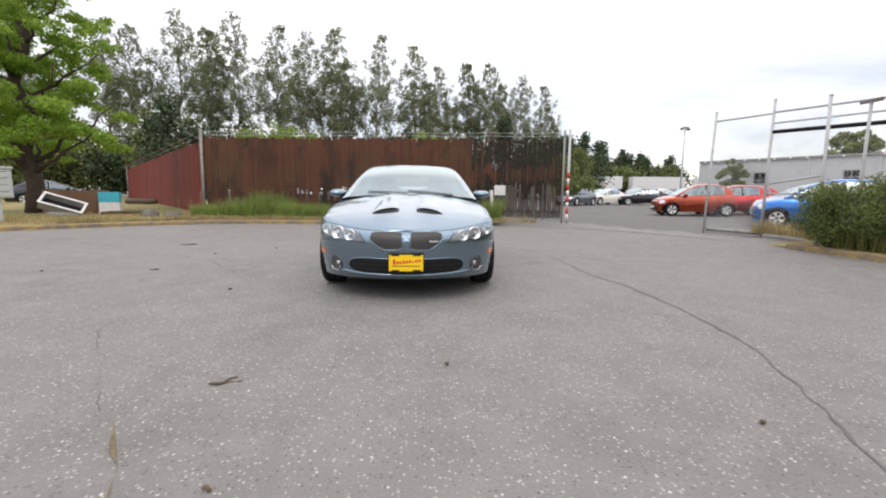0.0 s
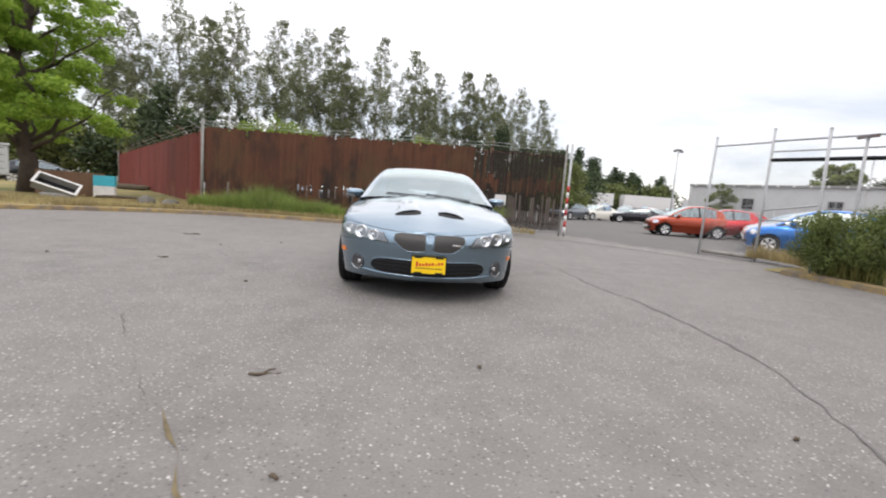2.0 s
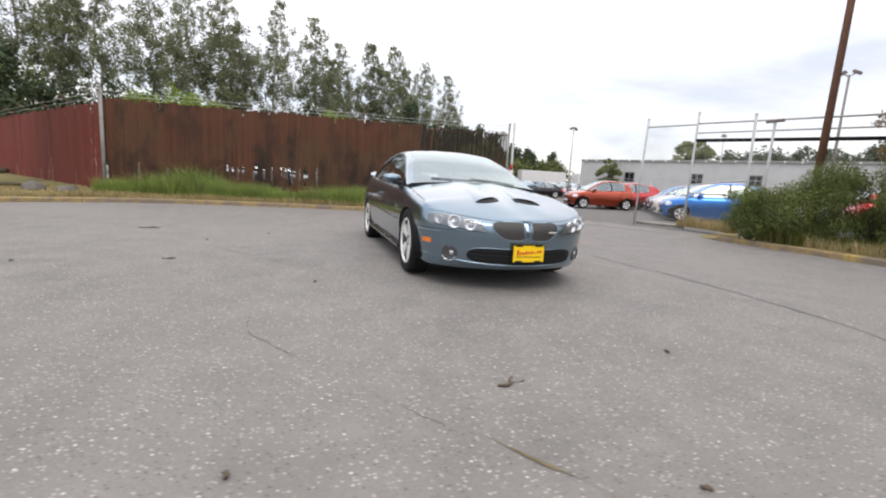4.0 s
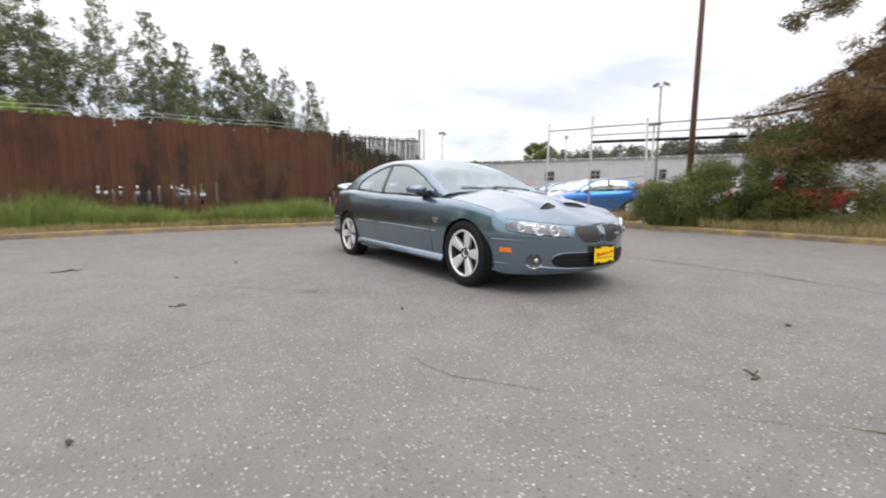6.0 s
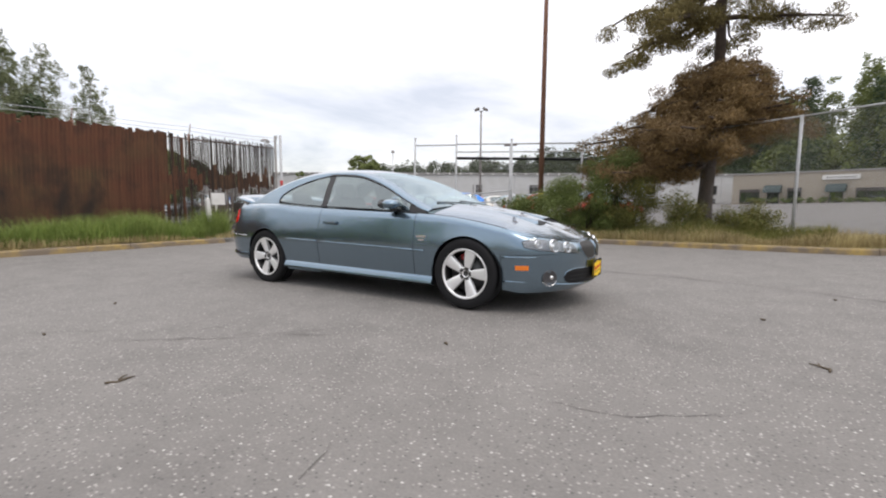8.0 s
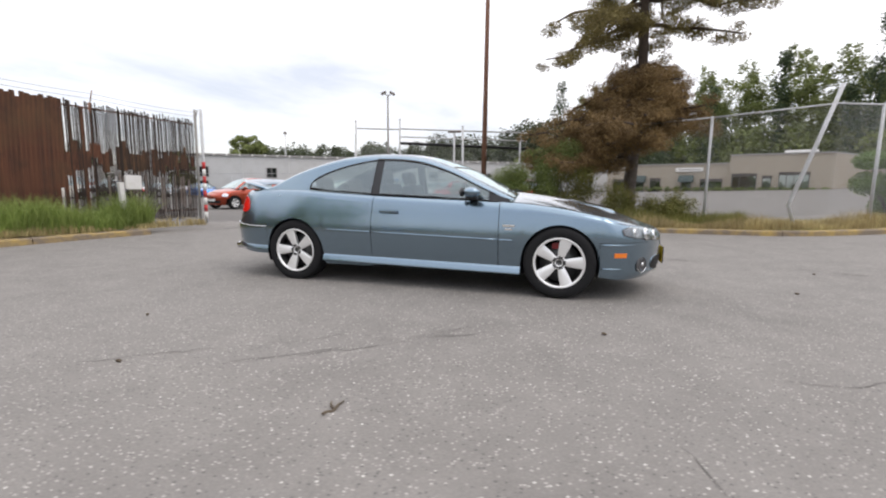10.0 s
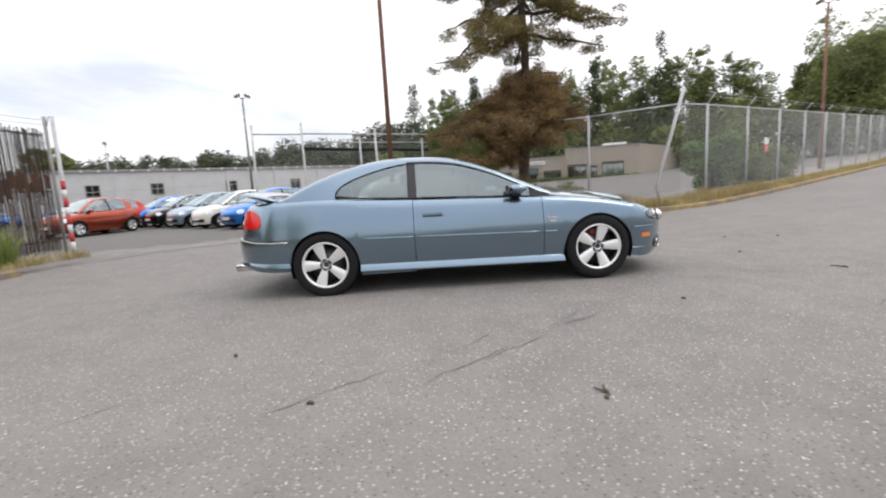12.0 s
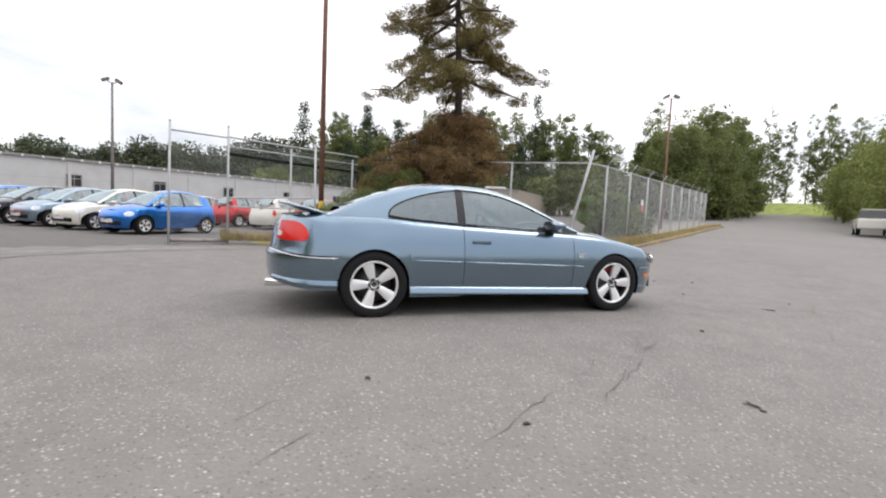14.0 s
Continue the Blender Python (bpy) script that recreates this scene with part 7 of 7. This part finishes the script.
DARKTRIM = painted("dark_brown_trim", (0.07, 0.06, 0.055), (0.04, 0.035, 0.03), 0.6, 0.5, 2.0)
SHOPGLASS = window_glass("shop_glass", (0.25, 0.32, 0.32), 0.6, 0.30)
for x0, x1, z0, z1, y, bars in ((15.2, 17.4, 0.55, 1.85, -0.25, 3), (17.95, 18.7, 0.0, 1.6, -0.25, 1), (19.35, 21.8, 0.45, 1.95, -0.25, 4), (2.6, 4.4, 0.2, 1.3, 0.0, 3), (6.9, 8.0, 0.0, 1.4, 0.0, 2), (12.2, 14.3, 0.4, 1.3, 0.0, 3)):
    shop_window(x0, x1, z0, z1, y, bars)
for x in (4.9, 10.0):
    bm = bmesh.new()
    prof = [(0.0, 2.05), (-0.45, 1.9), (-0.85, 1.62), (-1.05, 1.25)]
    rows = [[bm.verts.new((xx, y, z)) for y, z in prof] + [bm.verts.new((xx, 0.0, 1.25))] for xx in (x, x + 1.5)]
    for i in range(4):
        bm.faces.new((rows[0][i], rows[0][i + 1], rows[1][i + 1], rows[1][i]))
    bm.faces.new(rows[0][::-1])
    bm.faces.new(rows[1])
    part("awning", bm, AWNING, bb, "dark curved fabric awning")
    shop_window(x + 0.25, x + 1.25, 0.0, 1.2, 0.0, 2)
bm = bmesh.new()
box(bm, 9.6, -0.14, 2.45, 12.4, -0.02, 2.90, 0.02)
sgn = part("sign_board", bm, WHITE, bb, "long white sign board")
for k in range(9):
    bm = bmesh.new()
    box(bm, 9.95 + k * 0.25, -0.155, 2.62, 10.13 + k * 0.25, -0.14, 2.72)
    part("text_bar", bm, GREYPOLE, sgn)
bm = bmesh.new()
box(bm, 19.8, 6.0, 4.25, 22.8, 8.0, 5.0, 0.1)
part("roof_vent", bm, WHITE, bb)
bush("hedge", [(*(Vector((56.2, -3.5)) + Vector((-0.3216, -0.9469)) * s + Vector((-0.9469, 0.3216)) * 1.1), 0.35, 0.5, 0.3) for s in range(4, 24, 1)], "low clipped hedge along the beige building", BUSHLEAF, 9000, 0.14, 26)

tree("lot_tree", pose(35.2, 42.0, on_ground(35.2, 42.0)), "small light green tree in front of the warehouse", 0.12, 4.9, 1.2, belly(1.3, 1.7, 0.4, 0.4), 5000, 0.22, BARK, MIDLEAF, 61, 10, blob_n=40)
tree("lot_tree", pose(66.5, 59.0, on_ground(66.5, 59.0)), "round green tree rising behind the warehouse", 0.4, 10.2, 3.0, belly(2.6, 3.9, 1.8, 0.5), 6000, 0.5, BARK, MIDLEAF, 62, 12, blob_n=60)

# ---- things on the lawn ----
def lawn_pose(x, y, rz=0.0, extra=0.15):
    return pose(x, y, on_ground(x, y, extra), 0, 0, rz)


# mailbox cluster on a pedestal
MAILGREY = painted("mailbox_paint", (0.50, 0.52, 0.50), (0.35, 0.35, 0.33), 0.5, 0.35, 5.0)
mb = thing("mailbox_unit", lawn_pose(-10.75, 5.65, 48, 0.12), "pale grey cluster mailbox on a pedestal by the kerb", "mailbox")
bm = bmesh.new()
box(bm, -0.36, -0.2, 0.62, 0.36, 0.25, 1.36, 0.02)
part("cabinet", bm, MAILGREY, mb)
bm = bmesh.new()
box(bm, -0.39, -0.24, 1.36, 0.39, 0.28, 1.41, 0.015)
part("cap", bm, MAILGREY, mb)
bm = bmesh.new()
box(bm, -0.13, -0.1, -0.1, 0.13, 0.14, 0.60, 0.02)
box(bm, -0.2, -0.14, 0.60, 0.2, 0.18, 0.63, 0.005)
part("pedestal", bm, MAILGREY, mb)
for r in range(4):
    for c in range(2):
        bm = bmesh.new()
        x0, z0 = -0.33 + c * 0.335, 0.66 + r * 0.17
        box(bm, x0, -0.212, z0, x0 + 0.32, -0.198, z0 + 0.155, 0.004)
        dr = part("door", bm, MAILGREY, mb)
        bm = bmesh.new()
        box(bm, x0 + 0.05, -0.217, z0 + 0.11, x0 + 0.27, -0.211, z0 + 0.125)
        part("slot", bm, LAMPDARK, dr)

BLUEBOX = painted("blue_enamel", (0.015, 0.035, 0.22), (0.02, 0.03, 0.12), 0.4, 0.4, 3.0)
cb = thing("collection_box", lawn_pose(-12.1, 5.0, 50, 0.12), "dark blue letter collection box on the verge", "mailbox")
bm = bmesh.new()
box(bm, -0.36, -0.32, 0.16, 0.36, 0.32, 1.0)
lathe(bm, [(0.001, -0.36), (0.32, -0.36), (0.32, 0.36), (0.001, 0.36)], 28, pose(0, 0, 1.0, 0, 90, 0))
part("body", bm, BLUEBOX, cb)
for sx in (-1, 1):
    for sy in (-1, 1):
        bm = bmesh.new()
        box(bm, sx * 0.32 - 0.03, sy * 0.27 - 0.03, -0.1, sx * 0.32 + 0.03, sy * 0.27 + 0.03, 0.17)
        part("leg", bm, BLUEBOX, cb)

# dumped furniture under the maple
tray = thing("dumped_cabinet", lawn_pose(-11.3, 8.55, 28, 0.12), "tipped grey cabinet with a white rim lying on the lawn", "cabinet")
TRAYGREY = painted("grey_laminate", (0.30, 0.29, 0.27), (0.2, 0.18, 0.16), 0.7, 0.5, 4.0)
mt = pose(0, 0, 0.40, 34, 20, 0) @ Matrix.Scale(0.68, 4)
bm = bmesh.new()
for x0, y0, x1, y1 in ((-0.8, -0.4, 0.8, -0.36), (-0.8, 0.36, 0.8, 0.4), (-0.8, -0.36, -0.76, 0.36), (0.76, -0.36, 0.8, 0.36)):
    box(bm, x0, y0, -0.35, x1, y1, 0.0, 0, mt)
box(bm, -0.76, -0.36, -0.35, 0.76, 0.36, -0.31, 0, mt)
part("body", bm, TRAYGREY, tray)
bm = bmesh.new()
for x0, y0, x1, y1 in ((-0.84, -0.44, 0.84, -0.34), (-0.84, 0.34, 0.84, 0.44), (-0.84, -0.34, -0.74, 0.34), (0.74, -0.34, 0.84, 0.34)):
    box(bm, x0, y0, 0.0, x1, y1, 0.05, 0.012, mt)
part("rim", bm, WHITE, tray)
bm = bmesh.new()
box(bm, -0.75, -0.35, -0.30, 0.75, 0.35, -0.28, 0, mt)
part("lining", bm, BLACK, tray)
bm = bmesh.new()
box(bm, -0.4, -0.22, -0.2, 0.4, 0.22, 0.12, 0.05)
part("support", bm, TRAYGREY, tray)

PANEL = painted("brown_board", (0.16, 0.085, 0.045), (0.08, 0.05, 0.03), 0.8, 0.6, 3.0)
bd = thing("wooden_board", lawn_pose(-11.9, 9.9, 30, 0.15), "brown wooden boards standing on edge on the lawn", "board")
bm = bmesh.new()
box(bm, -0.9, -0.04, -0.03, 0.95, 0.0, 0.78, 0.006, pose(0, 0, 0, -8, 0, 0))
part("front_board", bm, PANEL, bd)
bm = bmesh.new()
box(bm, -0.8, 0.12, -0.03, 0.7, 0.16, 0.66, 0.006, pose(0, 0, 0, -10, 0, 0))
part("back_board", bm, PANEL, bd)
CYAN = painted("cyan_card", (0.04, 0.42, 0.52), (0.06, 0.3, 0.36), 0.6, 0.3, 4.0)
bx = thing("sign_box", lawn_pose(-10.95, 10.2, 25, 0.15), "small cyan and white box on the lawn", "box")
bm = bmesh.new()
box(bm, -0.3, -0.25, 0.36, 0.3, 0.25, 0.72, 0.01)
part("upper_half", bm, CYAN, bx)
bm = bmesh.new()
box(bm, -0.3, -0.25, -0.03, 0.3, 0.25, 0.357, 0.01)
part("lower_half", bm, WHITE, bx)

LOGMAT = painted("rotten_wood", (0.10, 0.075, 0.05), (0.04, 0.03, 0.02), 0.9, 0.7, 6.0)


def log(x0, y0, x1, y1, r, label):
    t = thing("log", lawn_pose(x0, y0), label, "log")
    bm = bmesh.new()
    g0, g1 = on_ground(x0, y0, 0.15), on_ground(x1, y1, 0.15)
    rnd = random.Random(int(x0 * 10))
    tube(bm, limb_path(rnd, (0, 0, r * 0.8), (x1 - x0, y1 - y0, g1 - g0 + r * 0.8), 0.06), [r * k for k in (0.9, 1, 1.05, 1, 0.9, 0.6)], 9)
    part("wood", bm, LOGMAT, t)


log(-10.4, 8.9, -9.0, 9.6, 0.05, "thin dark branch lying on the dry lawn")
log(-16.4, 19.6, -14.6, 19.3, 0.17, "old log lying on the lawn by the red fence")


ROCK = painted("dark_rock", (0.15, 0.14, 0.12), (0.075, 0.07, 0.06), 0.9, 0.7, 6.0)


def rock(x, y, sx, sy, sz, seed, label):
    bm = bmesh.new()
    bmesh.ops.create_icosphere(bm, subdivisions=3, radius=1.0)
    for v in bm.verts:
        k = 1 + 0.25 * noise.noise(v.co * 1.3 + Vector((seed, 0, 0))) + 0.08 * noise.noise(v.co * 4 + Vector((seed, 3, 0)))
        v.co = Vector((v.co.x * sx * k, v.co.y * sy * k, max(-0.5, v.co.z) * sz * k))
    ob = part("rock", bm, ROCK, None, "", True)
    ob.matrix_basis = lawn_pose(x, y, seed * 40)
    tagged(ob, label, "rock")


rock(-8.75, 8.75, 0.26, 0.2, 0.2, 1, "grey boulder at the foot of the red fence")
rock(-8.0, 8.75, 0.34, 0.2, 0.15, 2, "dark flat boulder beside the kerb")

# white post with a small panel in the tall grass
vp = thing("marker_post", lawn_pose(2.55, 8.32, -4, 0.13), "white marker post with a small panel in the tall grass", "post")
bm = bmesh.new()
box(bm, -0.05, -0.05, -0.1, 0.05, 0.05, 0.98, 0.01, pose(0, 0, 0, 0, -3, 0))
part("shaft", bm, WHITE, vp)
bm = bmesh.new()
box(bm, 0.04, -0.06, 0.82, 0.40, 0.0, 1.14, 0.012)
part("panel", bm, WHITE, vp)

# ---- marks on the asphalt ----
CRACK = Mat("crack_shadow", 1.0, 0, (0.095, 0.09, 0.083)).m
TAR = painted("old_tar_seam", (0.118, 0.112, 0.105), (0.16, 0.15, 0.14), 0.85, 0.9, 5.0)
MOSS = stuff("dead_moss", (0.13, 0.10, 0.06), (0.19, 0.145, 0.08), 0.95, 12)


def crack(points, w, mat, seed, label, ragged=0.02, lift=0.004, patchy=0.0):
    """A thin uneven strip lying on the road."""
    rnd = random.Random(seed)
    pts = spline(points, 0.07)
    vs, off = [], 0.0
    for i, p in enumerate(pts):
        d = (pts[min(len(pts) - 1, i + 1)] - pts[max(0, i - 1)]).normalized()
        n = Vector((-d.y, d.x))
        off = 0.8 * off + rnd.gauss(0, ragged)
        hw = w * rnd.uniform(0.35, 1.2) * min(1, 0.2 + 6 * min(i, len(pts) - 1 - i) / len(pts))
        hw *= 1 - patchy + patchy * smooth_step(-0.05, 0.25, noise.noise((p.x * 3.1, p.y * 3.1, seed)))
        for s in (-1, 1):
            q = p + n * (off + s * hw / 2)
            vs.append((q.x, q.y, ground_z(q.x, q.y) + 0.006 * noise.noise((q.x * 0.6, q.y * 0.6, 0)) + lift))
    tagged(new("asphalt_crack", mesh_from("asphalt_crack", vs, grid_faces(len(pts), 2), mat)), label, "crack", kind="structure")


crack([(2.2, 1.2), (2.26, -0.88), (2.43, -1.6), (2.47, -2.49), (2.39, -3.32), (2.14, -4.09), (1.86, -4.83), (1.2, -6.2)], 0.034, TAR, 1, "dark tar seam curving over the road", 0.010, patchy=0.55)
crack([(-2.3, -2.6), (-2.06, -3.21), (-1.76, -3.58), (-1.43, -4.04), (-1.2, -4.37)], 0.006, CRACK, 2, "fine crack in the asphalt", patchy=0.9)
crack([(-1.25, -4.3), (-1.05, -4.58), (-0.89, -4.81), (-0.6, -5.2)], 0.017, MOSS, 3, "crack filled with dead brown moss", 0.012, patchy=0.93)
for k, pts in enumerate(([(-1.07, 2.96), (-1.35, 2.46), (-1.66, 2.24), (-2.12, 2.08)], [(-2.82, 2.39), (-2.62, 2.25), (-2.46, 2.04)], [(-2.31, 1.32), (-2.14, 0.98), (-1.69, 0.5)], [(-3.4, 1.5), (-3.3, 1.26), (-2.94, 0.75), (-2.57, 0.22), (-2.19, -0.16)],
                         [(-2.92, 0.22), (-2.59, -0.19), (-2.2, -0.66), (-1.84, -1.18)], [(-3.38, -2.06), (-3.08, -1.99), (-2.89, -1.98)], [(-2.42, -0.29), (-2.17, -0.62), (-1.9, -0.83)], [(-1.96, 0.66), (-2.11, 0.83), (-2.34, 1.22)], [(-1.95, -1.07), (-2.45, -0.36), (-2.71, -0.03), (-3.1, 0.5)], [(-3.38, 2.46), (-3.29, 2.39), (-3.25, 2.29), (-3.0, 2.0)])):
    crack(pts, 0.0065, CRACK, 10 + k, "fine branching crack in the asphalt", 0.014, patchy=0.75)

# gutter strip across the gate opening, and the gate's threshold
crack([(3.6, 6.95), (4.7, 6.55), (5.9, 5.3), (6.6, 4.1), (7.05, 3.1)], 0.10, CRACK, 31, "dark gutter joint across the gate entrance", 0.004)
crack([(4.35, 7.75), (5.3, 6.95), (6.4, 5.6), (7.1, 4.5), (7.5, 3.6)], 0.16, CONCRETE, 32, "pale concrete edge across the gate entrance", 0.004)


def twig(x0, y0, x1, y1, seed):
    t = thing("twig", pose(x0, y0, on_ground(x0, y0)), "small dark dead twig lying on the asphalt", "twig", "twigs on the road")
    rnd = random.Random(seed)
    bm = bmesh.new()
    e = Vector((x1 - x0, y1 - y0, 0))
    tube(bm, [p + Vector((0, 0, 0.010)) for p in limb_path(rnd, (0, 0, 0), e, 0.22)], [0.006, 0.008, 0.009, 0.008, 0.006, 0.003], 6)
    part("stem", bm, LOGMAT, t)
    bm = bmesh.new()
    side_ = Vector((-e.y, e.x, 0)) * 0.35
    tube(bm, [e * 0.45 + Vector((0, 0, 0.01)), e * 0.6 + side_ * 0.6 + Vector((0, 0, 0.014)), e * 0.8 + side_ + Vector((0, 0, 0.01))], [0.006, 0.005, 0.003], 5)
    part("side_shoot", bm, LOGMAT, t)


twig(-0.97, -3.96, -0.81, -3.93, 1)
twig(-3.34, -0.47, -3.20, -0.50, 2)
twig(-4.4, 2.3, -4.1, 2.35, 3)
rnd = random.Random(9)
for k in range(12):
    x, y = rnd.uniform(-5.5, 2.5), rnd.uniform(-5.2, 4.0)
    if abs(x) < 1.3 and abs(y) < 2.8:
        continue
    a = rnd.uniform(0, 6.28)
    twig(x, y, x + 0.04 * math.cos(a), y + 0.04 * math.sin(a), 40 + k)


# ---- vehicles at the street's edge ----
DARKSUV = car_paint("dark_suv_paint", (0.02, 0.022, 0.026), 0.1, 0.3)
pk = thing("pickup_truck", place(14.5, -35.4, -0.52, 0.85), "white pickup truck parked at the street's edge", "truck", "parked vehicles on the street")
bm = bmesh.new()
box(bm, -0.92, -2.7, 0.45, 0.92, -0.9, 1.12, 0.10)
part("bonnet", bm, IVORY, pk)
bm = bmesh.new()
box(bm, -0.92, -0.9, 0.45, 0.92, 0.75, 1.15, 0.06)
part("cab", bm, IVORY, pk)
bm = bmesh.new()
vs = [bm.verts.new(p) for p in ((-0.86, -0.95, 1.12), (0.86, -0.95, 1.12), (0.86, 0.75, 1.12), (-0.86, 0.75, 1.12), (-0.68, -0.3, 1.78), (0.68, -0.3, 1.78), (0.68, 0.62, 1.78), (-0.68, 0.62, 1.78))]
for f in ((0, 1, 5, 4), (1, 2, 6, 5), (2, 3, 7, 6), (3, 0, 4, 7)):
    bm.faces.new([vs[i] for i in f])
part("cab_glass", bm, DARKGLASS, pk)
bm = bmesh.new()
box(bm, -0.70, -0.34, 1.77, 0.70, 0.66, 1.84, 0.03)
part("cab_roof", bm, IVORY, pk)
bm = bmesh.new()
for x0, y0, x1, y1 in ((-0.92, 0.8, -0.86, 2.7), (0.86, 0.8, 0.92, 2.7), (-0.86, 2.64, 0.86, 2.7), (-0.86, 0.8, 0.86, 0.86)):
    box(bm, x0, y0, 0.5, x1, y1, 1.15, 0.01)
box(bm, -0.86, 0.86, 0.6, 0.86, 2.64, 0.66)
part("load_bed", bm, IVORY, pk)
for sx in (-1, 1):
    for y in (-1.8, 1.75):
        wheel(pk, sx * 0.82, y, 0.38, 0.38, 0.24, 0.24, 5, sx, False)
small_car(HATCH, DARKSUV, place(11.2, -32.6, -0.52, 0.85) @ Matrix.Diagonal((1.12, 1.2, 1.15, 1)), "black sport utility car parked at the street's edge", "parked vehicles on the street", "sport_utility_car", 0.7, False)
small_car(SEDAN, SILVER, place(44, -88, -0.5, 0.87), "silver saloon parked far up the street", "parked vehicles on the street", "saloon_car", 0.4, False)
small_car(SEDAN, GREYCAR, place(-2.9, 11.7, 0.994, -0.105), "grey saloon parked close behind the brown fence", "parked cars", "saloon_car", 0.6, False)
small_car(SEDAN, DARKSUV, place(-21.5, 21.3, 0.8, 0.6), "dark car parked behind the lawn", "parked vehicles on the street", "saloon_car", 0.5, False)


# white trailers standing at the far side of the lot
for k, (x, y, L) in enumerate(((29.5, 73, 7), (38.0, 71, 9), (48.5, 68, 6), (36, 80, 12))):
    tr_ = thing("box_trailer", pose(x, y, on_ground(x, y), 0, 0, -12 + 5 * k), "white box trailer parked at the far side of the lot", "trailer", "white trailers")
    bm = bmesh.new()
    box(bm, 0, 0, 0.9, L, 2.4, 3.1, 0.06)
    part("box_body", bm, WHITE, tr_)
    bm = bmesh.new()
    box(bm, 0.2, 0.3, 0.55, L - 0.2, 2.1, 0.9, 0.02)
    part("chassis", bm, BLACK, tr_)
    for dx in (1.0, L - 1.4):
        w_ = part("wheel", _tyre(0.48, 0.28, 0.26), None, tr_)
        w_.matrix_basis = pose(dx, 0.18, 0.48, 90, 0, 0)

# the green slope that closes the street
_fv = [(lerp(40, 92, i / 16), lerp(-96, -108, j / 5) + 8 * (i / 16 - 0.5) ** 2, 0) for i in range(17) for j in range(6)]
_fv = [(x, y, ground_z(x, y) + 0.05 + 0.20 * (-96 - y) * (y < -96) + 0.3 * noise.noise((x * 0.2, y * 0.2, 2))) for x, y, _ in _fv]
FIELD = stuff("green_field", (0.20, 0.25, 0.06), (0.26, 0.29, 0.08), 0.95, 0.8)
tagged(new("field", mesh_from("field", _fv, [f[::-1] for f in grid_faces(17, 6)], FIELD, True)), "light green grassy slope at the end of the street", "grass", kind="structure")

# low wire fence in front of the warehouse
lf = thing("lot_fence", Matrix(), "galvanised wire fence along the far side of the lot", "fence")
_la, _lb = Vector((32.5, 44.5)), Vector((66.0, -13.5))
for k in range(23):
    p = _la.lerp(_lb, k / 22)
    bm = bmesh.new()
    rod(bm, (p.x, p.y, on_ground(p.x, p.y) - 0.1), (p.x, p.y, on_ground(p.x, p.y) + 2.3), 0.035, 0.035, 8)
    part("fence_post", bm, GALV, lf)
for z in (0.15, 2.25):
    bm = bmesh.new()
    rod(bm, (_la.x, _la.y, on_ground(*_la) + z), (_lb.x, _lb.y, on_ground(*_lb) + z), 0.025, 0.025, 6)
    part("fence_rail", bm, GALV, lf)
